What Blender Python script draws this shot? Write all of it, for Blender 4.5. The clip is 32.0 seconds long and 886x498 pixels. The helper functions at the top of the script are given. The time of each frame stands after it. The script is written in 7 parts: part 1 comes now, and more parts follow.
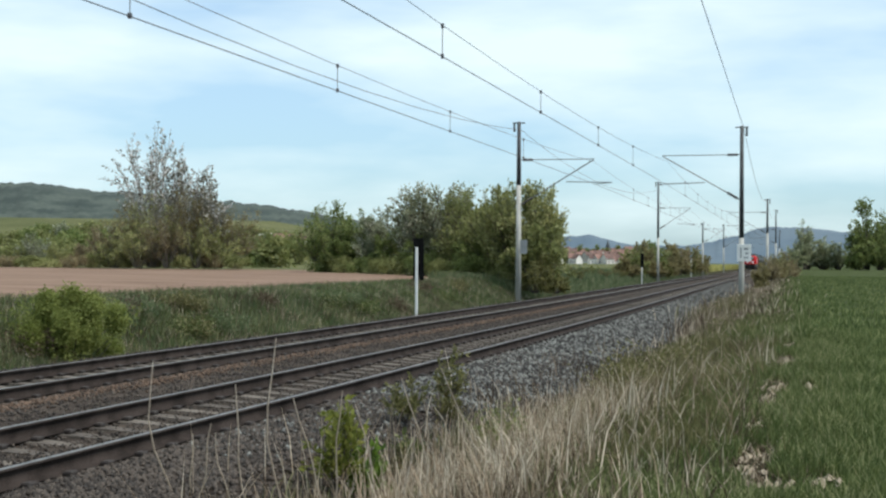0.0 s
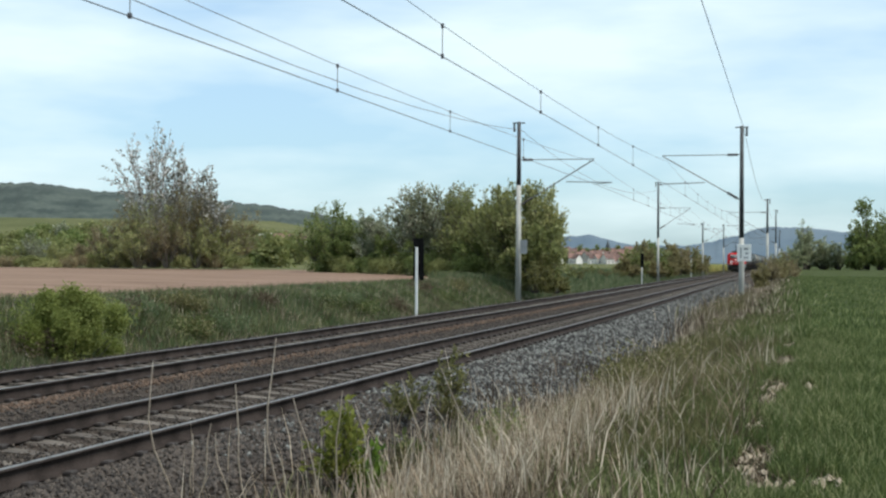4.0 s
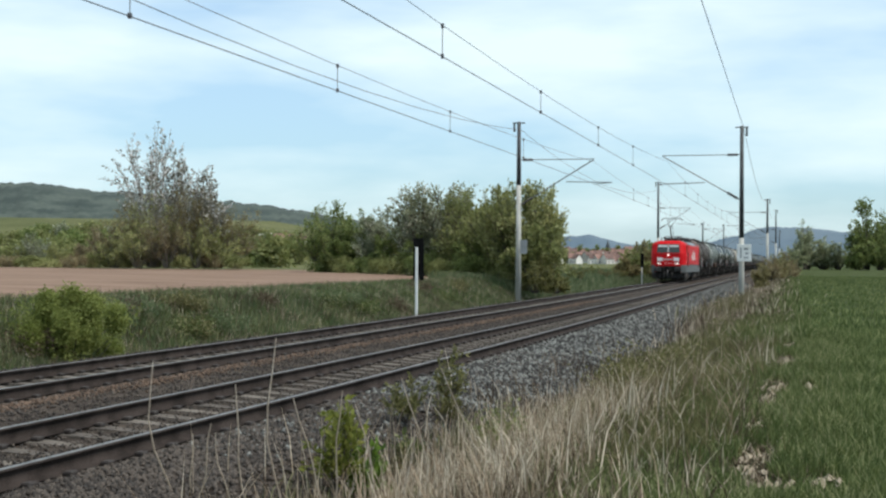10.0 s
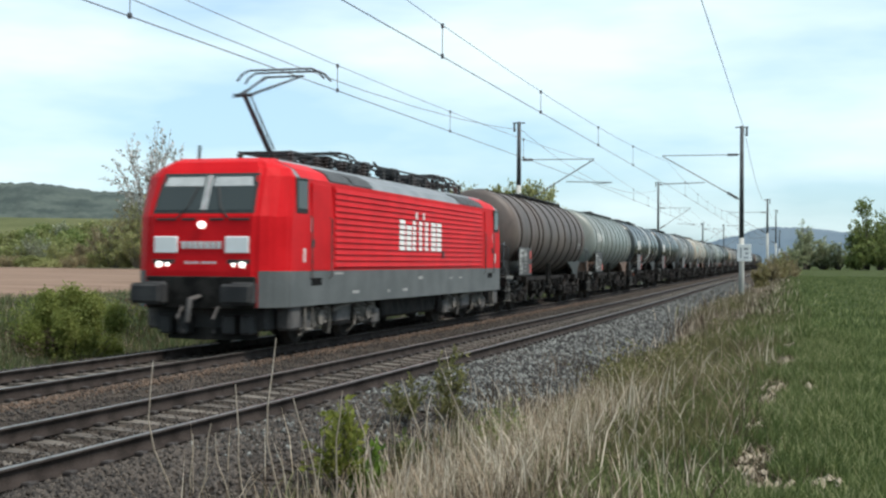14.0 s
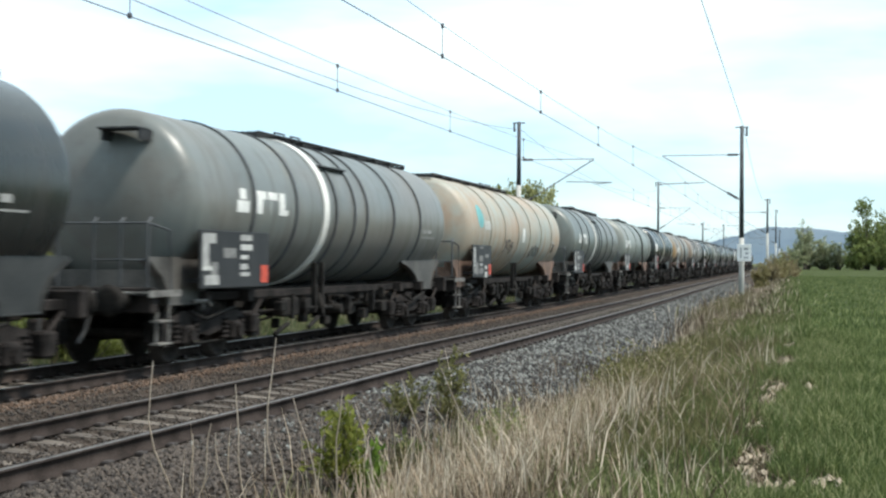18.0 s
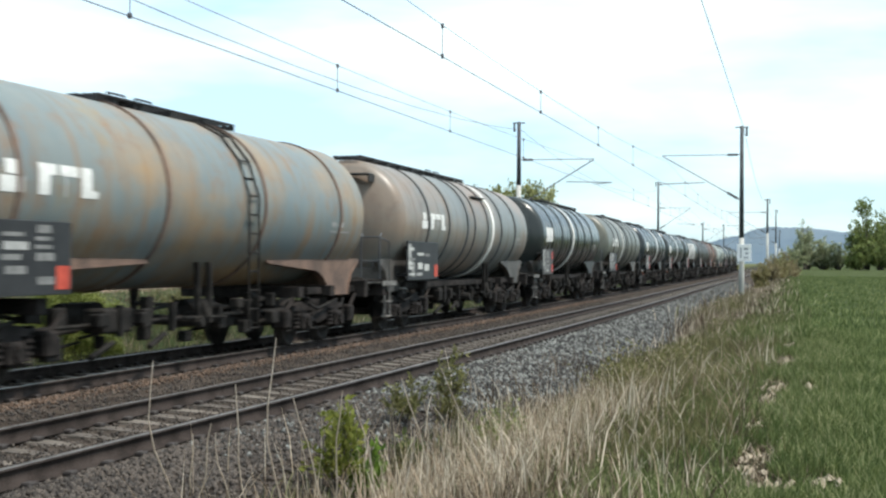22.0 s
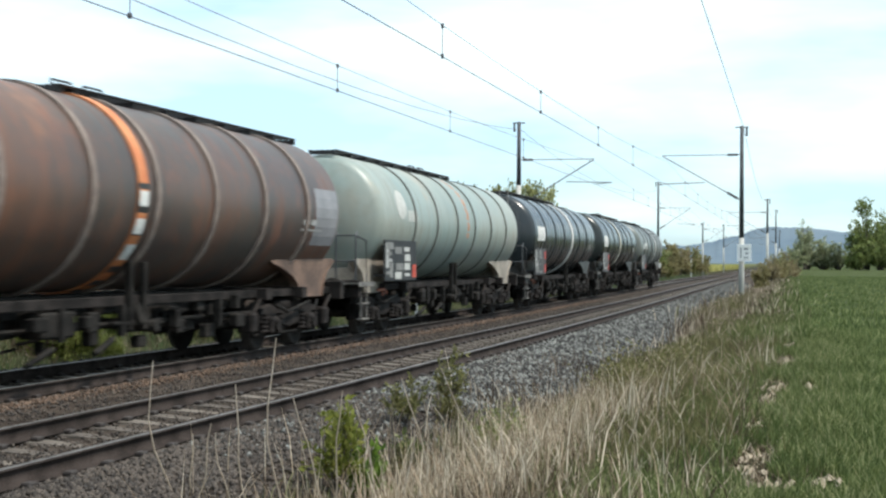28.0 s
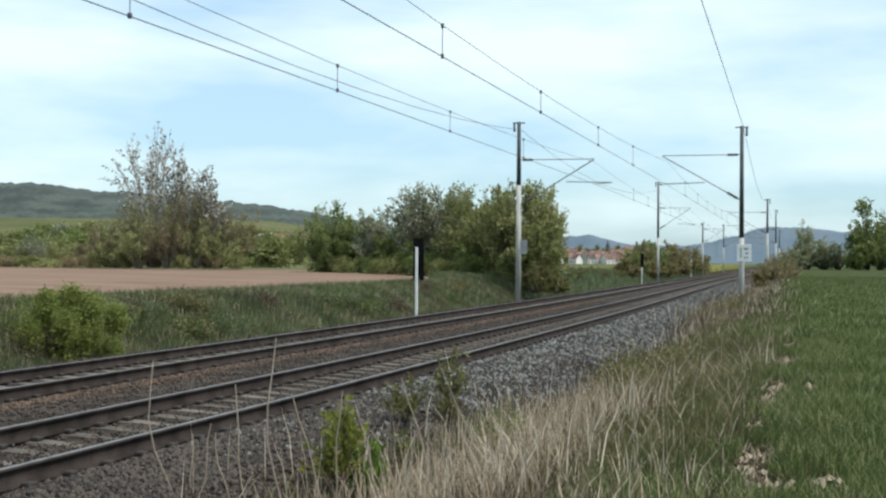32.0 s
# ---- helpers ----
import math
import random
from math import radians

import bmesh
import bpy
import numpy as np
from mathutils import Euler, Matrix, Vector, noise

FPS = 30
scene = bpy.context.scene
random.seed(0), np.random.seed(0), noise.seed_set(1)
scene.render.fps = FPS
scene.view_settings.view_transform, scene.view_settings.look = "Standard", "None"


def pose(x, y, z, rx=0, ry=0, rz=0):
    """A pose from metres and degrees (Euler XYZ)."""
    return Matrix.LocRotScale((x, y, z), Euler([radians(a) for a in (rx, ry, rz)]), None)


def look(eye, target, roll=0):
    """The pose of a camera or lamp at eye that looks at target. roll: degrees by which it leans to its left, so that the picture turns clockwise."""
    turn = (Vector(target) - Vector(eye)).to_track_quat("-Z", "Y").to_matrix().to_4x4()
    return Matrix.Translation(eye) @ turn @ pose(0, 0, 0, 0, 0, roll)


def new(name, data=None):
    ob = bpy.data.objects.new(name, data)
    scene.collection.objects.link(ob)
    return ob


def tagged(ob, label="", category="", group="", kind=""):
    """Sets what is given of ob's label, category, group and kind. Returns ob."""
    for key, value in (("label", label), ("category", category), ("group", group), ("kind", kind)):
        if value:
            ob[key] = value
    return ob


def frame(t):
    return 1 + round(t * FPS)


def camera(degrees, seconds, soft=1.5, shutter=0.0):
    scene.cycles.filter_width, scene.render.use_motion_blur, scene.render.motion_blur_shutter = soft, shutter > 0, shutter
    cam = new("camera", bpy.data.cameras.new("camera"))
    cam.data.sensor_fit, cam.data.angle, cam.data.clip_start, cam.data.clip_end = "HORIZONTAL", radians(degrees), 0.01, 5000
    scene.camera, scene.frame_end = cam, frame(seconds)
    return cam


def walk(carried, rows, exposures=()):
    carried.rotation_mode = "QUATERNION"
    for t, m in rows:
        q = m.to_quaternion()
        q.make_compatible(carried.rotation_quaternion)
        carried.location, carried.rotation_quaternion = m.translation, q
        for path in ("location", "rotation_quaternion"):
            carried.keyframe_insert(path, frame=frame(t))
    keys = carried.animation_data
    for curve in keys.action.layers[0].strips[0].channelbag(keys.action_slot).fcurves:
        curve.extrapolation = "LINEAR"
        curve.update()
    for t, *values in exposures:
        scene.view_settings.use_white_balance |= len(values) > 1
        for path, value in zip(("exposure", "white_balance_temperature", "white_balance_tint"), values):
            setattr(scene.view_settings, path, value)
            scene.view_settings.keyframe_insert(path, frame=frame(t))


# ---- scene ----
cam = camera(37.0, 32.0, soft=2.4, shutter=0.2)
EYE = (0.0, 0.0, 1.656)
still = look(EYE, (0.0, 100.0, 2.58), 0.33)
walk(cam, [(0.0, still), (32.0, still)],
     exposures=[(0.0, 0.0, 6500, 10), (12.5, 0.0, 6500, 10), (14.0, 0.14, 6520, 10), (16.5, 0.46, 6560, 10), (18.0, 0.46, 6560, 10), (19.2, 0.38, 6560, 10), (21.0, 0.46, 6560, 10), (25.5, 0.46, 6560, 10), (28.0, 0.42, 6560, 10), (29.0, 0.34, 6560, 10), (30.0, 0.38, 6560, 10), (31.1, 0.32, 6560, 10), (32.0, 0.08, 6520, 10)])

# ---- light ----
world = bpy.data.worlds.new("sky")
scene.world = world
world.use_nodes = True
wn, wl = world.node_tree.nodes, world.node_tree.links
wn.clear()
w_out = wn.new("ShaderNodeOutputWorld")
w_bg = wn.new("ShaderNodeBackground")
w_sky = wn.new("ShaderNodeTexSky")
w_sky.sky_type, w_sky.sun_disc = "NISHITA", False
w_sky.sun_elevation, w_sky.sun_rotation = radians(59), radians(111)
w_sky.air_density, w_sky.dust_density = 1.0, 1.5
w_tc = wn.new("ShaderNodeTexCoord")
w_map = wn.new("ShaderNodeMapping")
w_map.inputs["Scale"].default_value = (2.2, 2.2, 9.0)
w_map.inputs["Rotation"].default_value = (0.0, 0.12, 0.4)
w_noise = wn.new("ShaderNodeTexNoise")
w_noise.inputs["Scale"].default_value = 1.6
w_noise.inputs["Detail"].default_value = 5.0
w_noise.inputs["Roughness"].default_value = 0.5
w_ramp = wn.new("ShaderNodeValToRGB")
w_ramp.color_ramp.elements[0].position, w_ramp.color_ramp.elements[1].position = 0.36, 0.66
w_ramp.color_ramp.elements[0].color = (0.40, 0.40, 0.40, 1)
w_ramp.color_ramp.elements[1].color = (0.95, 0.95, 0.95, 1)
w_scale = wn.new("ShaderNodeMix")
w_scale.data_type, w_scale.blend_type = "RGBA", "MULTIPLY"
w_scale.inputs[0].default_value = 1.0
w_scale.inputs[7].default_value = (0.081, 0.136, 0.178, 1)
w_mix = wn.new("ShaderNodeMix")
w_mix.data_type = "RGBA"
w_mix.inputs[7].default_value = (0.90, 1.064, 1.088, 1)
wl.new(w_tc.outputs["Generated"], w_map.inputs["Vector"])
wl.new(w_map.outputs["Vector"], w_noise.inputs["Vector"])
w_sep, w_low, w_sum = wn.new("ShaderNodeSeparateXYZ"), wn.new("ShaderNodeMapRange"), wn.new("ShaderNodeMath")
w_low.inputs[1].default_value, w_low.inputs[2].default_value = 0.0, 0.16
w_low.inputs[3].default_value, w_low.inputs[4].default_value = -0.10, 0.02
w_sum.operation = "ADD"
wl.new(w_tc.outputs["Generated"], w_sep.inputs["Vector"])
wl.new(w_sep.outputs["Z"], w_low.inputs[0])
wl.new(w_noise.outputs["Fac"], w_sum.inputs[0])
wl.new(w_low.outputs[0], w_sum.inputs[1])
wl.new(w_sum.outputs[0], w_ramp.inputs["Fac"])
wl.new(w_sky.outputs["Color"], w_scale.inputs[6])
wl.new(w_scale.outputs[2], w_mix.inputs[6])
wl.new(w_ramp.outputs["Color"], w_mix.inputs[0])
wl.new(w_mix.outputs[2], w_bg.inputs["Color"])
wl.new(w_bg.outputs["Background"], w_out.inputs["Surface"])
w_bg.inputs["Strength"].default_value = 1.0

sun_data = bpy.data.lights.new("sun", "SUN")
sun_data.energy, sun_data.angle, sun_data.color = 4.1, radians(6), (1.0, 0.945, 0.86)
sun = new("sun", sun_data)
sun.matrix_basis = look((41, -16, 74), (0, 0, 0))


# ---- materials ----
PALE = 0.8      # one scale for all paint, soil and leaf colours


def mat(name, c1, c2, rough=0.8, scale=3.0, fine=40.0, bump=0.0, metal=0.0, c3=None, stretch=(1, 1, 1), per_object=0.0, spec=0.5, low=0.35, high=0.65, island=0.0, space="Object"):
    """Two scales of noise between two or three colours, with relief."""
    c1, c2, c3 = [c and tuple(PALE * v for v in c) for c in (c1, c2, c3)]
    m = bpy.data.materials.new(name)
    m.use_nodes = True
    n, l = m.node_tree.nodes, m.node_tree.links
    b = n["Principled BSDF"]
    b.inputs["Roughness"].default_value = rough
    b.inputs["Metallic"].default_value = metal
    b.inputs["Specular IOR Level"].default_value = spec
    tc, mp = n.new("ShaderNodeTexCoord"), n.new("ShaderNodeMapping")
    mp.inputs["Scale"].default_value = stretch
    l.new(tc.outputs[space], mp.inputs["Vector"])
    big, small = n.new("ShaderNodeTexNoise"), n.new("ShaderNodeTexNoise")
    big.inputs["Scale"].default_value, big.inputs["Detail"].default_value = scale, 4
    small.inputs["Scale"].default_value, small.inputs["Detail"].default_value = fine, 3
    for t in (big, small):
        l.new(mp.outputs["Vector"], t.inputs["Vector"])
    ramp = n.new("ShaderNodeValToRGB")
    e = ramp.color_ramp.elements
    e[0].position, e[0].color = low, (*c1, 1)
    e[1].position, e[1].color = high, (*c2, 1)
    if c3:
        k = e.new(min(high + 0.12, 1.0))
        k.color = (*c3, 1)
    add = n.new("ShaderNodeMath")
    add.operation = "MULTIPLY_ADD"
    add.inputs[1].default_value = 0.45
    l.new(small.outputs["Fac"], add.inputs[0])
    sub = n.new("ShaderNodeMath")
    sub.operation = "SUBTRACT"
    sub.inputs[1].default_value = 0.225
    l.new(big.outputs["Fac"], sub.inputs[0])
    l.new(sub.outputs[0], add.inputs[2])
    fac = add.outputs[0]
    if per_object or island:
        info = n.new("ShaderNodeObjectInfo" if per_object else "ShaderNodeNewGeometry")
        shift = n.new("ShaderNodeMath")
        shift.operation = "MULTIPLY_ADD"
        shift.inputs[1].default_value = per_object or island
        l.new(info.outputs["Random" if per_object else "Random Per Island"], shift.inputs[0])
        less = n.new("ShaderNodeMath")
        less.operation = "SUBTRACT"
        less.inputs[1].default_value = (per_object or island) / 2
        l.new(fac, less.inputs[0])
        l.new(less.outputs[0], shift.inputs[2])
        fac = shift.outputs[0]
    l.new(fac, ramp.inputs["Fac"])
    l.new(ramp.outputs["Color"], b.inputs["Base Color"])
    if bump:
        bp = n.new("ShaderNodeBump")
        bp.inputs["Strength"].default_value = bump
        bp.inputs["Distance"].default_value = 0.03
        l.new(small.outputs["Fac"], bp.inputs["Height"])
        l.new(bp.outputs["Normal"], b.inputs["Normal"])
    return m


M = {}
M["ballast"] = mat("ballast", (0.027, 0.0205, 0.0165), (0.08, 0.063, 0.051), 0.95, 1.2, 22, 0.9, spec=0.1)
M["stone_grey"] = mat("stone_grey", (0.030, 0.0295, 0.029), (0.108, 0.108, 0.104), 0.9, 2.0, 30, 0.2, island=1.0, c3=(0.21, 0.218, 0.206), spec=0.15)
M["stone_brown"] = mat("stone_brown", (0.027, 0.0212, 0.0175), (0.088, 0.071, 0.058), 0.9, 2.0, 30, 0.2, island=0.6)
M["verge"] = mat("verge", (0.022, 0.024, 0.011), (0.072, 0.066, 0.036), 1.0, 1.1, 18, 0.8, spec=0.05)
M["crop_ground"] = mat("crop_ground", (0.034, 0.046, 0.016), (0.075, 0.095, 0.034), 1.0, 0.6, 14, 0.8, spec=0.05)
M["ploughed"] = mat("ploughed", (0.185, 0.124, 0.092), (0.268, 0.185, 0.14), 1.0, 0.15, 3.0, 0.6, stretch=(1, 3, 1), spec=0.05)
M["meadow"] = mat("meadow", (0.075, 0.088, 0.034), (0.145, 0.146, 0.068), 1.0, 0.02, 0.5, 0.5, spec=0.05)
M["rail_side"] = mat("rail_side", (0.024, 0.0188, 0.0165), (0.056, 0.0445, 0.0395), 0.9, 3, 60, 0.3, spec=0.1)
M["rail_head"] = mat("rail_head", (0.13, 0.118, 0.112), (0.23, 0.212, 0.2), 0.42, 4, 50, 0.05, metal=0.6)
M["concrete"] = mat("concrete", (0.07, 0.057, 0.046), (0.165, 0.14, 0.115), 0.9, 6, 60, 0.35, per_object=0.3)
M["clip_steel"] = mat("clip_steel", (0.018, 0.013, 0.011), (0.04, 0.03, 0.026), 0.8, 8, 60)
M["mast_concrete"] = mat("mast_concrete", (0.36, 0.36, 0.33), (0.52, 0.52, 0.48), 0.85, 3, 40, 0.2, stretch=(1, 1, 0.3))
M["mast_dark"] = mat("mast_dark", (0.035, 0.038, 0.042), (0.075, 0.08, 0.085), 0.7, 3, 40, 0.2)
M["steel"] = mat("steel", (0.13, 0.135, 0.14), (0.24, 0.245, 0.25), 0.6, 4, 40, 0.1, metal=0.3)
M["wire"] = mat("wire", (0.10, 0.105, 0.12), (0.17, 0.175, 0.19), 0.6, 4, 40)
M["insulator"] = mat("insulator", (0.03, 0.02, 0.018), (0.06, 0.04, 0.035), 0.35, 8, 60)
M["white_paint"] = mat("white_paint", (0.92, 0.93, 0.90), (1.0, 1.0, 0.99), 0.55, 3, 30)
M["black_paint"] = mat("black_paint", (0.008, 0.008, 0.009), (0.02, 0.02, 0.021), 0.6, 3, 30)
M["matt_black"] = mat("matt_black", (0.006, 0.006, 0.006), (0.014, 0.014, 0.014), 0.95, 3, 30, spec=0.1)
M["grey_paint"] = mat("grey_paint", (0.28, 0.30, 0.31), (0.38, 0.40, 0.41), 0.6, 3, 30)


# ---- geometry helpers ----
def from_bm(name, bm, material, smooth=False):
    me = bpy.data.meshes.new(name)
    bmesh.ops.recalc_face_normals(bm, faces=bm.faces)
    bm.to_mesh(me)
    bm.free()
    for k in material if isinstance(material, (list, tuple)) else [material]:
        me.materials.append(k)
    if smooth:
        me.polygons.foreach_set("use_smooth", [True] * len(me.polygons))
    return me


def part(name, bm, material, parent, label="", smooth=False):
    ob = new(name, bm if isinstance(bm, bpy.types.Mesh) else from_bm(name, bm, material, smooth))
    ob.parent = parent
    if label:
        tagged(ob, label)
    return ob


def thing(name, label, category, group="", kind="", m=None):
    ob = new(name)
    ob.empty_display_size = 0.3
    if m is not None:
        ob.matrix_basis = m
    return tagged(ob, label, category, group, kind)


def quick(name, verts, faces, materials, index=None, smooth=False):
    """A mesh from numpy arrays of corners and of equal-sided faces."""
    me = bpy.data.meshes.new(name)
    verts, faces = np.asarray(verts, float), np.asarray(faces, int)
    n, k = faces.shape
    me.vertices.add(len(verts))
    me.vertices.foreach_set("co", verts.ravel())
    me.loops.add(n * k)
    me.loops.foreach_set("vertex_index", faces.ravel())
    me.polygons.add(n)
    me.polygons.foreach_set("loop_start", np.arange(0, n * k, k))
    me.polygons.foreach_set("loop_total", np.full(n, k))
    for mt in materials:
        me.materials.append(mt)
    if index is not None:
        me.polygons.foreach_set("material_index", np.asarray(index, int))
    if smooth:
        me.polygons.foreach_set("use_smooth", np.ones(n, bool))
    me.update(calc_edges=True)
    return me


def box(bm, x0, x1, y0, y1, z0, z1, bevel=0.0, mi=0, turn=None):
    g = bmesh.ops.create_cube(bm, size=1.0)
    vs = g["verts"]
    m = Matrix.LocRotScale(((x0 + x1) / 2, (y0 + y1) / 2, (z0 + z1) / 2), None, (abs(x1 - x0), abs(y1 - y0), abs(z1 - z0)))
    if turn is not None:
        m = turn @ m
    bmesh.ops.transform(bm, matrix=m, verts=vs)
    fs = {f for v in vs for f in v.link_faces}
    for f in fs:
        f.material_index = mi
    if bevel:
        r = bmesh.ops.bevel(bm, geom=list({e for v in vs for e in v.link_edges}), offset=bevel, segments=1, affect="EDGES")
        for f in r["faces"]:
            f.material_index = mi
    return bm


def tube(bm, pts, r, sides=6, mi=0, cap=True):
    """A round bar through points; r is a number or one for each point."""
    pts = [Vector(q) for q in pts]
    rs = r if isinstance(r, (list, tuple)) else [r] * len(pts)
    rings = []
    for i, q in enumerate(pts):
        d = (pts[min(i + 1, len(pts) - 1)] - pts[max(i - 1, 0)]).normalized()
        u = d.cross(Vector((0, 0, 1)) if abs(d.z) < 0.9 else Vector((0, 1, 0))).normalized()
        w = d.cross(u)
        rings.append([bm.verts.new(q + (u * math.cos(6.28318 * k / sides) + w * math.sin(6.28318 * k / sides)) * rs[i]) for k in range(sides)])
    for a, b in zip(rings, rings[1:]):
        for k in range(sides):
            bm.faces.new((a[k], a[(k + 1) % sides], b[(k + 1) % sides], b[k])).material_index = mi
    if cap:
        bm.faces.new(rings[0]).material_index = mi
        bm.faces.new(rings[-1]).material_index = mi
    return bm


def lathe_y(bm, prof, seg=32, mi=0, cx=0.0, cz=0.0):
    """Turns a profile of (y, radius) about an axis along y."""
    rings = []
    for y, r in prof:
        if r < 1e-4:
            rings.append([bm.verts.new((cx, y, cz))])
        else:
            rings.append([bm.verts.new((cx + r * math.cos(6.28318 * k / seg), y, cz + r * math.sin(6.28318 * k / seg))) for k in range(seg)])
    for a, b in zip(rings, rings[1:]):
        for k in range(seg):
            q = [a[k % len(a)], a[(k + 1) % len(a)], b[(k + 1) % len(b)], b[k % len(b)]]
            q = list(dict.fromkeys(q))
            if len(q) > 2:
                bm.faces.new(q).material_index = mi
    for ring in (rings[0], rings[-1]):
        if len(ring) > 2:
            bm.faces.new(ring).material_index = mi
    return bm


# ---- the line of the railway: curvature by distance, with the eye abreast of zero ----
GAP = 3.856
STEP = 0.5
KNOT_S = (-60, 0, 50, 100, 150, 220, 300, 400)
KNOT_K = (0.0, 0.96e-3, 0.389e-3, -0.205e-3, 0.017e-3, 0.036e-3, -0.040e-3, 0.0)
LINE_S = np.arange(-520.0, 960.0, STEP)
line_k = np.interp(LINE_S, KNOT_S, KNOT_K)
line_k[LINE_S < -60] = 0
LINE_H = -np.cumsum(line_k) * STEP
i_zero = int(np.argmin(np.abs(LINE_S)))
LINE_H += 0.29217 - LINE_H[i_zero]
LINE_X = np.cumsum(np.sin(LINE_H)) * STEP
LINE_Y = np.cumsum(np.cos(LINE_H)) * STEP
LINE_X += -7.0487 * math.cos(0.29217) - LINE_X[i_zero]
LINE_Y += 7.0487 * math.sin(0.29217) - LINE_Y[i_zero]


def at(s, o, z=0.0):
    """The place s metres along the near track and o metres to its left."""
    h = np.interp(s, LINE_S, LINE_H)
    return np.array([np.interp(s, LINE_S, LINE_X) - np.cos(h) * o, np.interp(s, LINE_S, LINE_Y) + np.sin(h) * o, z + 0 * h])


def place(s, o, z=0.0, turn=0.0):
    """A pose there: y points along the line away from the eye, x to its right."""
    q = at(s, o, z)
    return pose(q[0], q[1], q[2], 0, 0, -math.degrees(float(np.interp(s, LINE_S, LINE_H))) + turn)


def ats(s, o, z):
    """The same for arrays: n x 3."""
    s, o, z = np.broadcast_arrays(np.asarray(s, float), np.asarray(o, float), np.asarray(z, float))
    h = np.interp(s, LINE_S, LINE_H)
    return np.stack([np.interp(s, LINE_S, LINE_X) - np.cos(h) * o, np.interp(s, LINE_S, LINE_Y) + np.sin(h) * o, z], -1)


# ---- ground ----
AXIS_H = float(np.interp(400, LINE_S, LINE_H))
AXIS_T = np.array([math.sin(AXIS_H), math.cos(AXIS_H)])
AXIS_N = np.array([-math.cos(AXIS_H), math.sin(AXIS_H)])
AXIS_P = np.array([np.interp(400, LINE_S, LINE_X), np.interp(400, LINE_S, LINE_Y)])
line_xy = np.stack([LINE_X, LINE_Y], 1) - AXIS_P
LINE_A, LINE_B = line_xy @ AXIS_T, line_xy @ AXIS_N
PROF_O = (-30, -9, -6.3, -5.2, -4.2, -3.5, -3.05, -2.2, -1.1, -0.6, 0.6, 1.1, 2.75, 3.25, 4.45, 4.95, 6.1, 6.75, 7.3, 7.9, 9.0, 10.2, 12, 20, 60)
PROF_Z = (0.0, 0.0, 0.0, -0.12, -0.42, -0.66, -0.68, -0.2, -0.172, -0.205, -0.205, -0.165, -0.165, -0.235, -0.235, -0.172, -0.2, -0.55, -0.6, -0.45, 0.22, 0.5, 0.62, 0.8, 0.95)


def smooth01(v, a, b):
    k = np.clip((v - a) / (b - a), 0, 1)
    return k * k * (3 - 2 * k)


def height(a, o, x, y):
    z = np.interp(o, PROF_O, PROF_Z)
    z = np.where(o > 7.9, z * (1 - 0.75 * smooth01(a + 400, 110, 230)), z)
    # the hillside beyond the ploughed field
    d = np.hypot(x, y)
    bearing = x / np.maximum(y, 1.0)
    side = 1 - smooth01(bearing, -0.14, 0.02)
    z = z + np.where(y > 0, side * smooth01(d, 170, 620) * 19.0, 0)
    return z


def graded(parts):
    out = []
    for lo, hi, st in parts:
        out.append(np.arange(lo, hi, st))
    return np.concatenate(out + [[parts[-1][1]]])


GA = graded([(-4000, -1000, 600), (-1000, -430, 60), (-430, -400, 2.0), (-400, -330, 0.5), (-330, -200, 2.0), (-200, 0, 8), (0, 500, 30), (500, 4000, 250)])
GO = np.unique(np.concatenate([graded([(-3000, -400, 300), (-400, -60, 40), (-60, -12, 4), (-12, 12, 0.35), (12, 40, 3), (40, 160, 10), (160, 700, 45), (700, 3000, 300)]),
                               np.array([-6.4, -3.05, -2.2, 6.1, 6.75, 10.2, 12.0])]))
ga, go = np.meshgrid(GA, GO, indexing="ij")
gdev = np.interp(ga, LINE_A, LINE_B) * (1 - smooth01(np.abs(go), 40, 200))
gb = go + gdev
gx = AXIS_P[0] + AXIS_T[0] * ga + AXIS_N[0] * gb
gy = AXIS_P[1] + AXIS_T[1] * ga + AXIS_N[1] * gb
gz = height(ga, go, gx, gy)
rough_rng = np.random.default_rng(3)
soft = ((go < -3.2) & (go > -12)) | ((go > 7) & (go < 14))
gz = gz + np.where(soft, rough_rng.normal(0, 0.025, gz.shape), 0)
na, no = ga.shape
idx = np.arange(na * no).reshape(na, no)
gf = np.stack([idx[:-1, :-1], idx[1:, :-1], idx[1:, 1:], idx[:-1, 1:]], -1).reshape(-1, 4)
co = ((go[:-1, :-1] + go[1:, 1:]) / 2).ravel()
ca = ((ga[:-1, :-1] + ga[1:, 1:]) / 2).ravel() + 400
cx, cy = ((gx[:-1, :-1] + gx[1:, 1:]) / 2).ravel(), ((gy[:-1, :-1] + gy[1:, 1:]) / 2).ravel()
gm = np.full(len(co), 3)                         # meadow
gm[co < -6.7] = 2                                # crop
gm[(co >= -6.7) & (co < -3.0)] = 1               # verge
gm[(co >= -3.0) & (co < 6.8)] = 0                # ballast
gm[(co >= 6.8) & (co < 11.5)] = 1
gm[(co >= 11.5) & (ca < 115) & (cy < 112) & (cx < 4)] = 4
ground = new("ground", quick("ground", np.stack([gx, gy, gz], -1).reshape(-1, 3), gf,
                             [M["ballast"], M["verge"], M["crop_ground"], M["meadow"], M["ploughed"]], gm, True))
tagged(ground, "farmland with ballast bed, grassy verges, green crop and ploughed field", "ground", kind="structure")


def ground_z(s, o):
    """Height of the ground at places near the line."""
    q = ats(s, o, 0.0)
    a = (q[..., :2] - AXIS_P) @ AXIS_T
    return height(a, np.asarray(o, float), q[..., 0], q[..., 1])



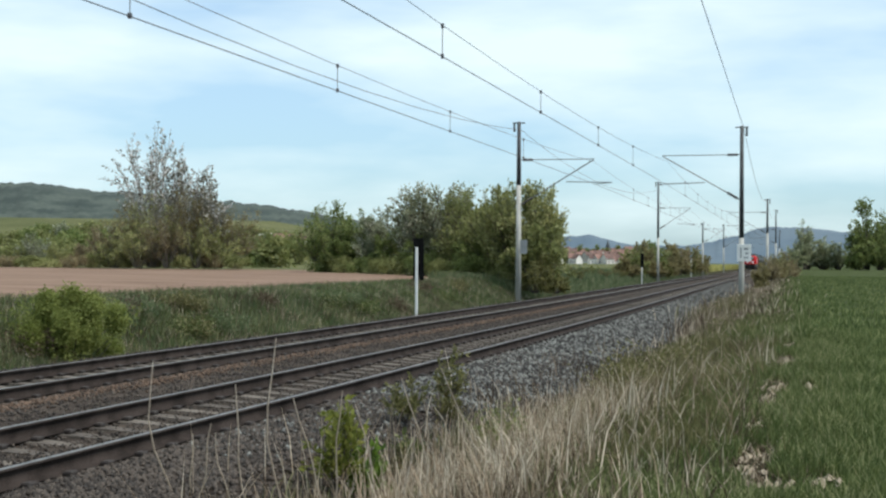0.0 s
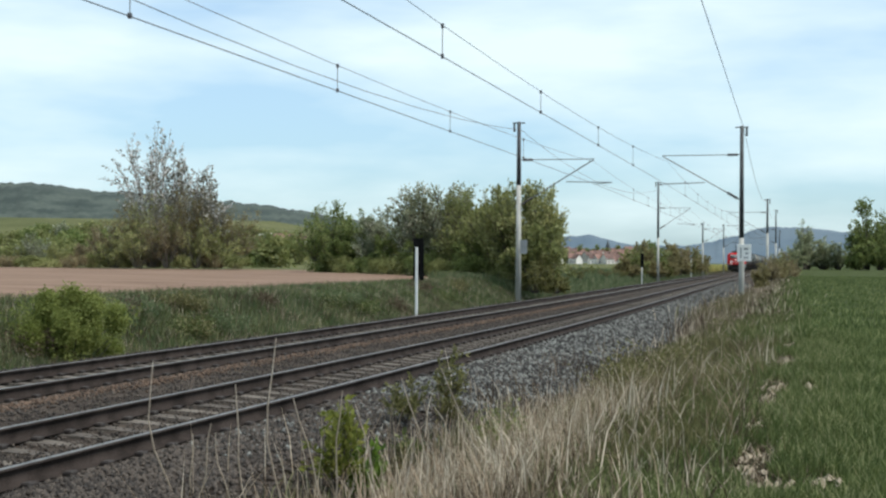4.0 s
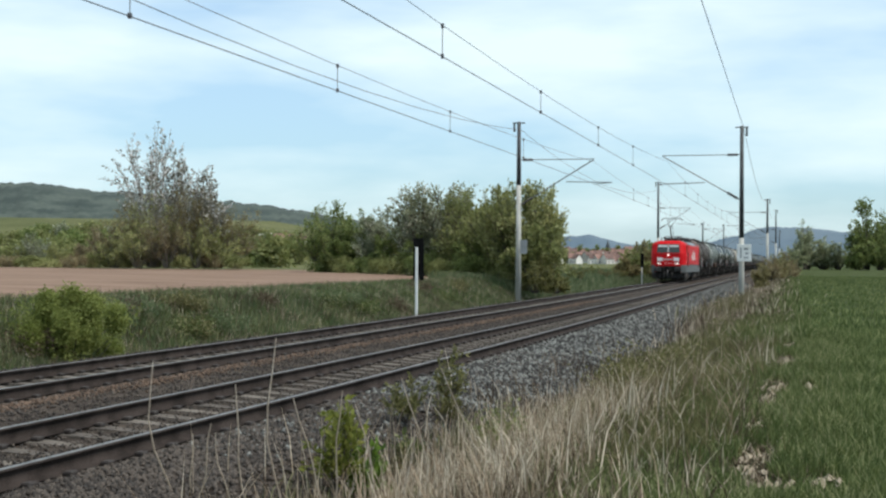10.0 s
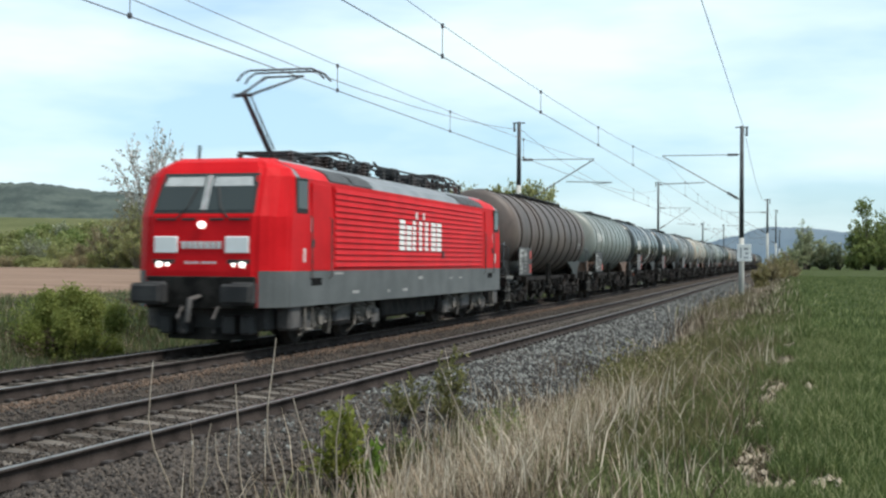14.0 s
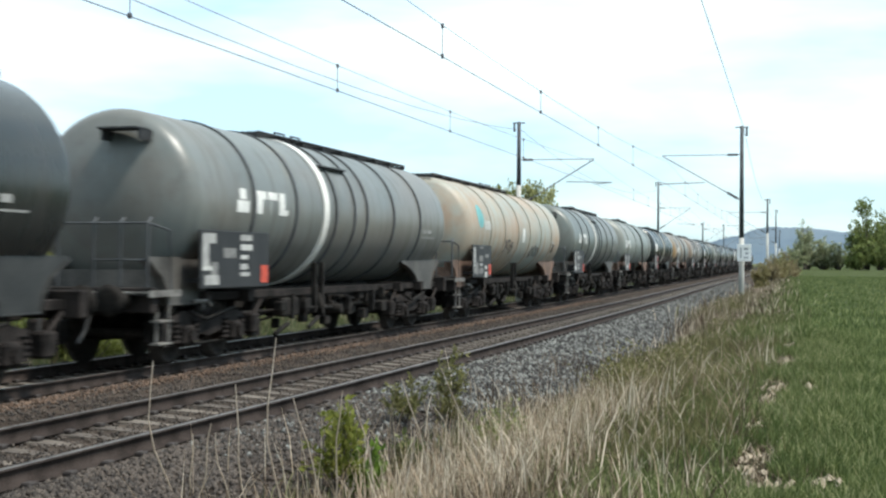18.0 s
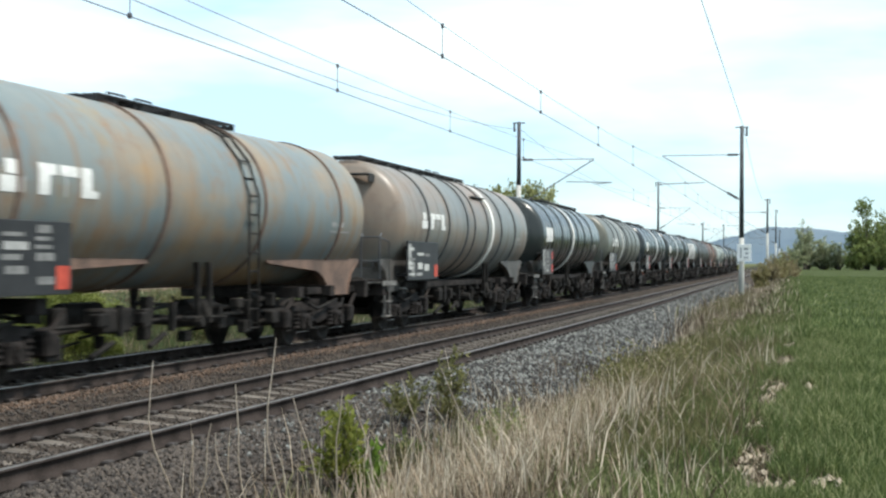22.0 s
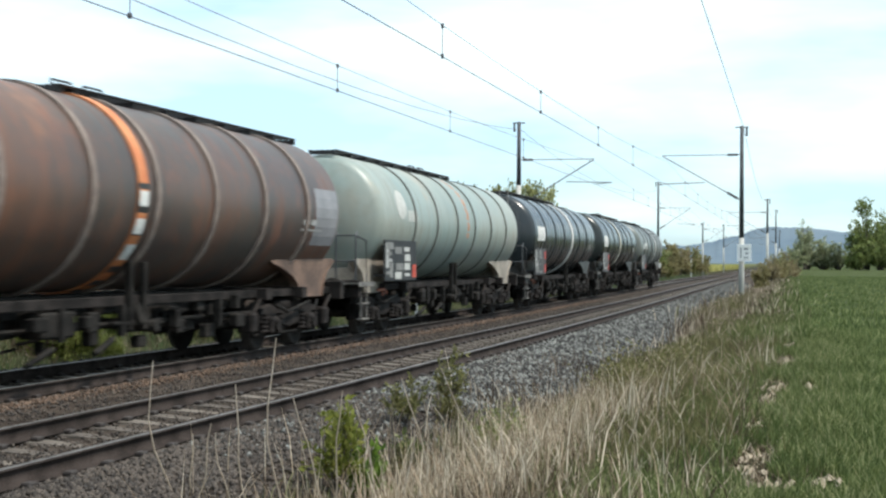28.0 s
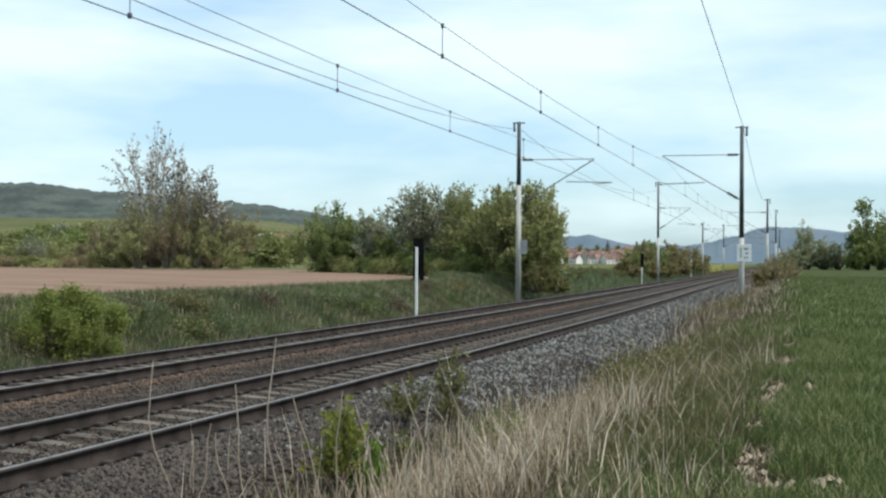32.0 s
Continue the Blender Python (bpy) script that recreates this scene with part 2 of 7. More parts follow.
# ---- railway tracks ----
def rail_mesh(off, s_all):
    """One flat-bottomed rail: foot, web and head, the head's top polished."""
    prof = [(-0.07, -0.172), (0.07, -0.172), (0.07, -0.155), (0.012, -0.14), (0.012, -0.04), (0.036, -0.03), (0.036, -0.004), (-0.036, -0.004), (-0.036, -0.03), (-0.012, -0.04), (-0.012, -0.14), (-0.07, -0.155)]
    k = len(prof)
    v = np.concatenate([ats(s_all, off + q[0], q[1])[:, None, :] for q in prof], 1)
    n = len(s_all)
    base = np.arange(n - 1)[:, None] * k
    i = np.arange(k)[None, :]
    j = (i + 1) % k
    f = np.stack([base + i, base + j, base + j + k, base + i + k], -1)
    mi = np.zeros((n - 1, k), int)
    mi[:, 6] = 1
    return quick("rail", v.reshape(-1, 3), f.reshape(-1, 4), [M["rail_side"], M["rail_head"]], mi.ravel())


RAIL_S = graded([(-500, -40, 20), (-40, 120, 2.5), (120, 940, 10)])


def sleeper_mesh():
    """A concrete sleeper, waisted in the middle, with its dark rail clips."""
    bm = bmesh.new()
    xs = [(-1.3, 0.13, -0.2), (-0.95, 0.15, -0.172), (-0.55, 0.15, -0.176), (0.0, 0.11, -0.21), (0.55, 0.15, -0.176), (0.95, 0.15, -0.172), (1.3, 0.13, -0.2)]
    prev = None
    for x, w, z in xs:
        ring = [bm.verts.new((x, -w, -0.36)), bm.verts.new((x, w, -0.36)), bm.verts.new((x, w * 0.8, z)), bm.verts.new((x, -w * 0.8, z))]
        if prev:
            for k in range(4):
                bm.faces.new((prev[k], prev[(k + 1) % 4], ring[(k + 1) % 4], ring[k]))
        else:
            bm.faces.new(ring)
        prev = ring
    bm.faces.new(prev)
    for c in (-0.75, 0.75):
        for d in (-0.125, 0.125):
            box(bm, c + d - 0.045, c + d + 0.045, -0.06, 0.06, -0.178, -0.128, 0.012, 1)
    return from_bm("sleeper", bm, [M["concrete"], M["clip_steel"]])


SLEEPER = sleeper_mesh()


def track(centre, label):
    t = thing("railway_track", label, "railway track", "pair of tracks", "structure")
    for d in (-0.7535, 0.7535):
        part("rail", rail_mesh(centre + d, RAIL_S), None, t)
    for k in range(300):
        s = 8.0 + 0.6 * k
        ob = new("sleeper", SLEEPER)
        ob.parent = t
        ob.matrix_basis = place(s, centre)
    vs, fs = [], []
    src = np.array([v.co[:] for v in SLEEPER.vertices])
    quads = np.array([p.vertices[:] for p in SLEEPER.polygons if len(p.vertices) == 4])
    for n, s in enumerate([*np.arange(-60, 8, 0.6), *np.arange(188, 420, 0.6)]):
        m = np.array(place(float(s), centre))
        vs.append(src @ m[:3, :3].T + m[:3, 3])
        fs.append(quads + n * len(src))
    rest = part("distant_sleepers", quick("distant_sleepers", np.concatenate(vs), np.concatenate(fs), [M["concrete"]]), None, t)
    tagged(rest, kind="stuff")
    return t


track(0.0, "near railway track with worn steel rails on concrete sleepers")
track(GAP, "second railway track with brown rails on concrete sleepers")


def stones(name, label, n, s0, s1, o_of, size, material, seed, power=1.0):
    """Crushed stones lying on the ballast."""
    r = np.random.default_rng(seed)
    s = s0 + (s1 - s0) * r.random(n) ** power
    o = o_of(r, n)
    z = ground_z(s, o)
    c = ats(s, o, z + 0.012)
    octa = np.array([(1, 0, 0), (-1, 0, 0), (0, 1, 0), (0, -1, 0), (0, 0, 1), (0, 0, -1)], float)
    tri = np.array([(0, 2, 4), (2, 1, 4), (1, 3, 4), (3, 0, 4), (2, 0, 5), (1, 2, 5), (3, 1, 5), (0, 3, 5)])
    v = octa[None] * r.uniform(0.45, 1.15, (n, 6, 1)) + r.normal(0, 0.16, (n, 6, 3))
    v *= (size * r.uniform(0.6, 1.35, n))[:, None, None]
    a = r.uniform(0, 6.283, n)
    b = r.uniform(-0.8, 0.8, n)
    ca_, sa_, cb, sb = np.cos(a), np.sin(a), np.cos(b), np.sin(b)
    y2 = v[..., 1] * cb[:, None] - v[..., 2] * sb[:, None]
    z2 = v[..., 1] * sb[:, None] + v[..., 2] * cb[:, None]
    x3 = v[..., 0] * ca_[:, None] - y2 * sa_[:, None]
    y3 = v[..., 0] * sa_[:, None] + y2 * ca_[:, None]
    v = np.stack([x3, y3, z2], -1) + c[:, None, :]
    f = tri[None] + (np.arange(n) * 6)[:, None, None]
    ob = new(name, quick(name, v.reshape(-1, 3), f.reshape(-1, 3), [material]))
    return tagged(ob, label, "ballast", kind="stuff")


stones("ballast_stones", "grey crushed stone on the ballast shoulder", 32000, 17, 62, lambda r, n: r.uniform(-3.15, -1.0, n), 0.044, M["stone_grey"], 1, 1.3)
stones("ballast_stones", "grey crushed stone on the distant ballast shoulder", 15000, 55, 130, lambda r, n: r.uniform(-3.2, -0.95, n), 0.045, M["stone_grey"], 2)
stones("ballast_stones", "brown crushed stone between the rails", 34000, 9, 60, lambda r, n: r.uniform(-0.9, 6.3, n), 0.024, M["stone_brown"], 4, 1.4)
stones("ballast_stones", "brown weathered stones on the near shoulder", 24000, 7, 26, lambda r, n: r.uniform(-3.2, -0.9, n), 0.03, M["stone_brown"], 5, 1.5)
stones("ballast_stones", "mixed grey stones among brown ones on the near shoulder", 2600, 11.0, 19, lambda r, n: r.uniform(-3.15, -0.95, n), 0.034, M["stone_grey"], 7, 0.6)
M["stone_rust"] = mat("stone_rust", (0.075, 0.05, 0.036), (0.165, 0.115, 0.085), 0.9, 2.0, 30, 0.2, island=0.6, spec=0.2)
stones("ballast_stones", "rust-stained stones beside the second track", 6000, 12, 62, lambda r, n: GAP - 1.25 + r.normal(0, 0.16, n), 0.026, M["stone_rust"], 6, 1.4)


# ---- overhead line ----
def mast(s, o, top, label, arm_to, tube_z, diag_z, reg, board=None, extra="", dark_from=4.8):
    """A concrete mast, dark in its upper half, with a cantilever over the track; x runs to the right of the line."""
    side = 1.0 if arm_to > o else -1.0
    t = thing("catenary_mast", label, "catenary mast", "masts beside the line", m=place(s, o, 0))
    base = -0.9
    bm = bmesh.new()
    tube(bm, [(0, 0, base), (0, 0, dark_from)], [0.145, 0.12], 10)
    part("lower_shaft", bm, M["mast_concrete"], t, smooth=True)
    bm = bmesh.new()
    tube(bm, [(0, 0, dark_from), (0, 0, top)], [0.12, 0.088], 10)
    part("upper_shaft", bm, M["mast_dark"], t, "dark upper shaft", smooth=True)
    x = -(arm_to - o)          # to the track's centre, in the mast's own space
    u = 1 if x > 0 else -1
    bm = bmesh.new()
    tube(bm, [(u * 0.1, 0, tube_z), (x, 0, tube_z)], 0.024)
    part("top_tube", bm, M["steel"], t)
    bm = bmesh.new()
    tube(bm, [(u * 0.1, 0, diag_z), (x, 0, tube_z - 0.02)], 0.03)
    part("diagonal_tube", bm, M["steel"], t)
    for z, f in ((tube_z, 0.28), (diag_z + 0.2, 0.42)):
        bm = bmesh.new()
        zz = z
        dx = 0.5
        dz = 0 if f < 0.3 else (tube_z - diag_z) / abs(x) * dx
        pts = [(u * (0.2 + dx * k / 8), 0, zz + dz * k / 8) for k in range(9)]
        if f > 0.3:
            pts = [(q[0], 0, diag_z + (tube_z - diag_z) * (abs(q[0]) - 0.1) / (abs(x) - 0.1)) for q in pts]
        tube(bm, pts, [0.04, 0.085] * 4 + [0.04], 8)
        part("insulator", bm, M["insulator"], t)
    bm = bmesh.new()
    hx0, hx1 = reg
    tube(bm, [(-(hx0 - o), 0, 5.66), (-(hx1 - o), 0, 5.6)], 0.026)
    tube(bm, [(-(hx1 - o), 0, 5.6), (-(arm_to - o), 0, 5.52)], 0.018)
    part("registration_arm", bm, M["steel"], t)
    bm = bmesh.new()
    tube(bm, [(-0.32, 0, top - 0.06), (0.32, 0, top - 0.06)], 0.035)
    tube(bm, [(-0.24 * u, 0, top - 0.06), (-0.24 * u, 0, top - 0.5)], 0.05, 8)
    part("top_bracket", bm, M["mast_dark"], t)
    if board:
        z0, z1, w, mt, xo = board
        bm = bmesh.new()
        box(bm, xo - w / 2, xo + w / 2, -0.175, -0.15, z0, z1, 0.006)
        plate = part("plate", bm, mt, t, extra)
        if w > 0.5:
            for x0, x1, za, zb in ((-0.2, -0.13, 0.16, 0.68), (-0.02, 0.2, 0.56, 0.66), (0.06, 0.2, 0.34, 0.44), (-0.02, 0.2, 0.14, 0.22)):
                part("faded_mark", box(bmesh.new(), xo + x0, xo + x1, -0.18, -0.174, z0 + za, z0 + zb), M["grey_paint"], plate, "faded grey bar")
    return t


mast(65.2, 7.0, 8.7, "concrete catenary mast with grey box at its side", 3.2, 6.78, 4.5, (4.6, 2.3), (2.05, 2.75, 0.36, M["grey_paint"], 0.3), "grey sign plate", 5.5)
mast(67.0, -3.9, 8.45, "concrete catenary mast carrying a white plate", 0.0, 7.03, 4.8, (-2.1, 0.15), (1.74, 2.58, 0.68, M["white_paint"], 0.14), "white plate with faded marks", 2.9)
mast(138.0, 6.9, 10.0, "tall concrete catenary mast beside scrub", 3.6, 7.3, 5.1, (5.0, 3.1), None, "", 4.2)
mast(143.0, -4.0, 8.4, "concrete catenary mast behind verge bushes", 0.0, 7.0, 4.8, (-2.1, 0.15))
mast(210.0, 7.0, 7.9, "distant concrete catenary mast", 3.6, 6.9, 4.8, (5.0, 3.1))
mast(216.0, -4.0, 10.1, "distant tall concrete catenary mast", 0.0, 7.0, 4.8, (-2.1, 0.15))
mast(277.0, 7.0, 9.5, "far concrete catenary mast beyond the yellow field", 3.6, 7.0, 4.8, (5.0, 3.1))
mast(288.0, -4.0, 8.6, "far concrete catenary mast hidden by bushes", 0.0, 7.0, 4.8, (-2.1, 0.15))
mast(-9.0, 7.0, 8.7, "concrete catenary mast behind the viewer", 3.6, 6.78, 4.5, (4.6, 2.8))
mast(-7.0, -3.9, 8.45, "concrete catenary mast close behind the viewer", 0.0, 7.03, 4.8, (-2.1, 0.15))

LEFT_S, RIGHT_S = (-9.0, 65.2, 138.0, 210.0, 277.0, 350.0), (-7.0, 67.0, 143.0, 216.0, 288.0, 360.0)


def overhead(name, label, sup, o_c, o_m, z_c, z_top, z_mid, drops):
    """Contact wire, messenger wire in shallow arcs and the droppers between them."""
    t = thing(name, label, "overhead wire", "overhead lines")
    pc, pm = [], []
    for k, (s0, s1) in enumerate(zip(sup, sup[1:])):
        for f in np.linspace(0, 1, 13)[: 13 if k == len(sup) - 2 else 12]:
            s = s0 + (s1 - s0) * f
            sag = 4 * f * (1 - f)
            a0, a1 = np.array(place(s0, o_c[k % 2])), np.array(place(s1, o_c[(k + 1) % 2]))
            b0, b1 = np.array(place(s0, o_m[k % 2])), np.array(place(s1, o_m[(k + 1) % 2]))
            qa, qb = a0[:3, 3] * (1 - f) + a1[:3, 3] * f, b0[:3, 3] * (1 - f) + b1[:3, 3] * f
            pc.append((qa[0], qa[1], z_c + 0.03 * sag))
            pm.append((qb[0], qb[1], z_top[k % 2] * (1 - f) + z_top[(k + 1) % 2] * f + (z_mid - sum(z_top) / 2) * sag))
    for nm, pts, r in (("contact_wire", pc, 0.011), ("messenger_wire", pm, 0.008)):
        part(nm, tube(bmesh.new(), pts, r, 4), M["wire"], t)
    for k, (s0, s1) in enumerate(zip(sup[:4], sup[1:4])):
        for d in drops:
            f = d
            i = k * 12 + f * 12
            j = int(i)
            w = i - j
            c = Vector(pc[j]).lerp(Vector(pc[j + 1]), w)
            q = Vector(pm[j]).lerp(Vector(pm[j + 1]), w)
            bm = bmesh.new()
            tube(bm, [c, q], 0.008, 4)
            box(bm, c.x - 0.03, c.x + 0.03, c.y - 0.05, c.y + 0.05, c.z - 0.03, c.z + 0.05)
            box(bm, q.x - 0.03, q.x + 0.03, q.y - 0.05, q.y + 0.05, q.z - 0.05, q.z + 0.03)
            part("dropper", bm, M["wire"], t)
    return t


overhead("overhead_line", "taut contact wire with messenger and droppers over near track", RIGHT_S, (-0.49, -0.25), (-0.49, -0.25), 5.555, (7.1, 6.74), 6.14, (0.15, 0.29, 0.423, 0.555, 0.69, 0.815))
overhead("overhead_line", "taut contact wire with messenger and droppers over second track", LEFT_S, (3.49, 3.22), (3.49, 3.22), 5.56, (6.96, 6.64), 6.18, (0.25, 0.378, 0.508, 0.64, 0.78))


def feeder(label, sup, os_, zt, zms):
    pts = []
    for k, (s0, s1) in enumerate(zip(sup, sup[1:])):
        for f in np.linspace(0, 1, 13)[: 13 if k == len(sup) - 2 else 12]:
            q0, q1 = at(s0, os_[k]), at(s1, os_[k + 1])
            zm = zms[k]
            q = q0 * (1 - f) + q1 * f
            pts.append((q[0], q[1], zt[k] + (zt[k + 1] - zt[k]) * f + (zm - (zt[k] + zt[k + 1]) / 2) * 4 * f * (1 - f)))
    ob = new("feeder_wire", from_bm("feeder_wire", tube(bmesh.new(), pts, 0.012, 4), M["wire"]))
    return tagged(ob, label, "overhead wire", "feeder wires")


feeder("sagging feeder wire slung between masts beyond the tracks", LEFT_S, (6.38, 6.86, 6.8, 6.9, 6.9, 6.9), (9.0, 8.27, 9.2, 7.4, 9.0, 8.2), (7.1, 7.3, 7.4, 7.3, 7.6))
feeder("sagging feeder wire along the masts beside the crop", RIGHT_S, (-5.1, -4.01, -3.95, -4.0, -4.0, -4.0), (8.4, 8.27, 8.25, 9.6, 8.1, 8.0), (8.4, 7.06, 7.5, 7.5, 7.5))


# ---- signals beside the line ----
def marker(s, o, label, height_, board):
    t = thing("trackside_marker", label, "trackside marker", "markers beside the line", m=place(s, o, 0))
    bm = bmesh.new()
    box(bm, -0.045, 0.045, -0.03, 0.03, -0.7, height_, 0.008)
    part("post", bm, M["white_paint"], t)
    bm = bmesh.new()
    x0, x1, z0, z1 = board
    box(bm, x0, x1, 0.035, 0.075, z0, z1, 0.01)
    part("board", bm, M["matt_black"], t, "black board")
    return t


marker(46.4, 7.0, "white post with a tall black board behind it", 2.16, (-0.14, 0.26, 0.96, 2.5))
marker(123.0, 6.9, "white post with a black round-headed board", 1.2, (-0.16, 0.16, 1.2, 2.5))
marker(184.0, 6.9, "thin pale post at the edge of scrub", 2.3, (-0.12, 0.12, 2.0, 2.4))

# ---- the train ----
SPEED, NOSE_AT_14 = 23.475, 21.45
M["loco_red"] = mat("loco_red", (0.52, 0.007, 0.011), (0.65, 0.012, 0.017), 0.5, 1.2, 25, 0.02, spec=0.08)
M["loco_grey"] = mat("loco_grey", (0.08, 0.088, 0.088), (0.12, 0.128, 0.128), 0.65, 1.5, 25, 0.05)
M["roof_grey"] = mat("roof_grey", (0.16, 0.18, 0.195), (0.235, 0.255, 0.27), 0.6, 1.5, 25, 0.05)
M["grime"] = mat("grime", (0.008, 0.0074, 0.0068), (0.031, 0.028, 0.025), 0.85, 4, 40, 0.3, spec=0.15)
M["grime_brown"] = mat("grime_brown", (0.0085, 0.0074, 0.0069), (0.036, 0.0305, 0.028), 0.9, 3, 30, 0.3, spec=0.15)
M["bogie_grey"] = mat("bogie_grey", (0.045, 0.042, 0.04), (0.11, 0.10, 0.095), 0.75, 4, 40, 0.2)
M["bogie_dust"] = mat("bogie_dust", (0.085, 0.077, 0.068), (0.21, 0.19, 0.168), 0.85, 5, 40, 0.3, spec=0.2)
M["buffer_dark"] = mat("buffer_dark", (0.014, 0.014, 0.015), (0.04, 0.039, 0.039), 0.8, 3, 30, 0.2)
M["dark_vent"] = mat("dark_vent", (0.035, 0.037, 0.039), (0.065, 0.068, 0.07), 0.7, 4, 50)
M["label_white"] = mat("label_white", (0.66, 0.66, 0.63), (0.80, 0.80, 0.77), 0.6, 6, 40)
M["band_white"] = mat("band_white", (0.70, 0.68, 0.62), (0.86, 0.85, 0.82), 0.5, 1.2, 12, 0.02)
M["label_pale"] = mat("label_pale", (0.44, 0.44, 0.41), (0.55, 0.55, 0.52), 0.6, 6, 30)
M["hole_dark"] = mat("hole_dark", (0.035, 0.04, 0.04), (0.06, 0.065, 0.065), 0.4, 6, 30)
M["label_dim"] = mat("label_dim", (0.14, 0.14, 0.135), (0.24, 0.24, 0.23), 0.7, 6, 40)
M["label_grey"] = mat("label_grey", (0.30, 0.30, 0.29), (0.42, 0.42, 0.40), 0.7, 6, 40)
M["label_orange"] = mat("label_orange", (0.42, 0.045, 0.022), (0.60, 0.085, 0.045), 0.6, 6, 40)
M["lever_orange"] = mat("lever_orange", (0.25, 0.075, 0.04), (0.38, 0.14, 0.08), 0.7, 6, 40)
M["patch_grey"] = mat("patch_grey", (0.20, 0.20, 0.21), (0.29, 0.285, 0.30), 0.5, 1.5, 12, 0.02)
M["label_red"] = mat("label_red", (0.30, 0.035, 0.03), (0.52, 0.07, 0.05), 0.6, 6, 20)
M["board_black"] = mat("board_black", (0.028, 0.028, 0.029), (0.07, 0.07, 0.068), 0.7, 3, 20)
M["rubber"] = mat("rubber", (0.012, 0.012, 0.012), (0.025, 0.025, 0.025), 0.7, 6, 40)
M["wheel_steel"] = mat("wheel_steel", (0.02, 0.017, 0.015), (0.05, 0.042, 0.037), 0.8, 6, 40, spec=0.15)


def glass_mat(name, tint):
    m = bpy.data.materials.new(name)
    m.use_nodes = True
    b = m.node_tree.nodes["Principled BSDF"]
    b.inputs["Base Color"].default_value = (*tint, 1)
    b.inputs["Roughness"].default_value = 0.08
    b.inputs["IOR"].default_value = 1.5
    b.inputs["Specular IOR Level"].default_value = 0.22
    return m


def glow_mat(name, colour, strength):
    m = bpy.data.materials.new(name)
    m.use_nodes = True
    b = m.node_tree.nodes["Principled BSDF"]
    b.inputs["Base Color"].default_value = (0.8, 0.8, 0.78, 1)
    b.inputs["Emission Color"].default_value = (*colour, 1)
    b.inputs["Emission Strength"].default_value = strength
    return m


M["cab_glass"] = glass_mat("cab_glass", (0.036, 0.046, 0.047))
M["blind"] = mat("blind", (0.40, 0.42, 0.42), (0.5, 0.52, 0.52), 0.7, 5, 40)
M["headlight"] = glow_mat("headlight", (1.0, 0.95, 0.88), 1.5)


def bars(bm, x, rows):
    """Plain bars on a side plate facing -x: rows of (y0, y1, z0, z1)."""
    for y0, y1, z0, z1 in rows:
        box(bm, x - 0.004, x, y0, y1, z0, z1)
    return bm


def loft(levels):
    """Twelve-cornered plans, one above another: (z, half widths at side, shoulder and nose, then their distances along)."""
    bm = bmesh.new()
    rings = []
    for z, w, wc, wf, ys, yc, yf in levels:
        q = [(wf, yf), (wc, yc), (w, ys)]
        q += [(x, -y) for x, y in q[::-1]]
        q += [(-x, y) for x, y in q[::-1]]
        rings.append([bm.verts.new((x, y, z)) for x, y in q])
    return bm, rings


def pantograph(parent, y, up, flip=1):
    base = new("pantograph")
    base.parent = parent
    base.location = (0, y, 0)
    bm = bmesh.new()
    for x in (-0.55, 0.55):
        tube(bm, [(x, -0.75, 3.84), (x, 0.75, 3.84)], 0.03)
    for yy in (-0.75, 0.0, 0.6):
        tube(bm, [(-0.55, yy, 3.84), (0.55, yy, 3.84)], 0.035)
    part("base_frame", bm, M["black_paint"], base)
    for x in (-0.55, 0.55):
        for yy in (-0.7, 0.7):
            bm = bmesh.new()
            tube(bm, [(x, yy, 3.54 + 0.036 * k) for k in range(9)], [0.05, 0.085] * 4 + [0.05], 8)
            part("insulator", bm, M["insulator"], base)
    if up:
        knee, head = Vector((0, 1.75 * flip, 4.86)), Vector((0, -0.25 * flip, 5.62))
    else:
        knee, head = Vector((0, 1.25 * flip, 3.93)), Vector((0, -0.9 * flip, 4.02))
    bm = bmesh.new()
    tube(bm, [(0, 0.5 * flip if up else -0.2 * flip, 3.88), knee], [0.06, 0.045], 8)
    tube(bm, [(-0.25, 0.85 * flip if up else -0.45 * flip, 3.88), knee + Vector((-0.2, 0.12 * flip, -0.06))], 0.018)
    part("lower_arm", bm, M["black_paint"], base)
    bm = bmesh.new()
    for x in (-1, 1):
        tube(bm, [knee + Vector((0.08 * x, 0, 0)), head + Vector((0.42 * x, 0, -0.12))], [0.03, 0.02])
    tube(bm, [head + Vector((-0.45, 0, -0.12)), head + Vector((0.45, 0, -0.12))], 0.022)
    tube(bm, [knee + Vector((-0.2, 0.05, 0)), knee + Vector((0.2, 0.05, 0))], 0.035, 8)
    tube(bm, [knee + Vector((0.3, -0.1 * flip, -0.02)), head + Vector((0.3, 0.1 * flip, -0.14))], 0.012)
    part("upper_arm", bm, M["black_paint"], base)
    for d in (-0.2, 0.2):
        bm = bmesh.new()
        tube(bm, [head + Vector(q) for q in ((-0.97, d, -0.22), (-0.86, d, -0.08), (-0.7, d, 0.0), (0.7, d, 0.0), (0.86, d, -0.08), (0.97, d, -0.22))], 0.022)
        part("collector_strip", bm, M["black_paint"], base)
    return base


def wheelset(parent, y, x_side=0.75, r=0.46):
    ws = new("wheelset", WHEELS)
    ws.parent = parent
    ws.location = (0, y, r)
    return ws


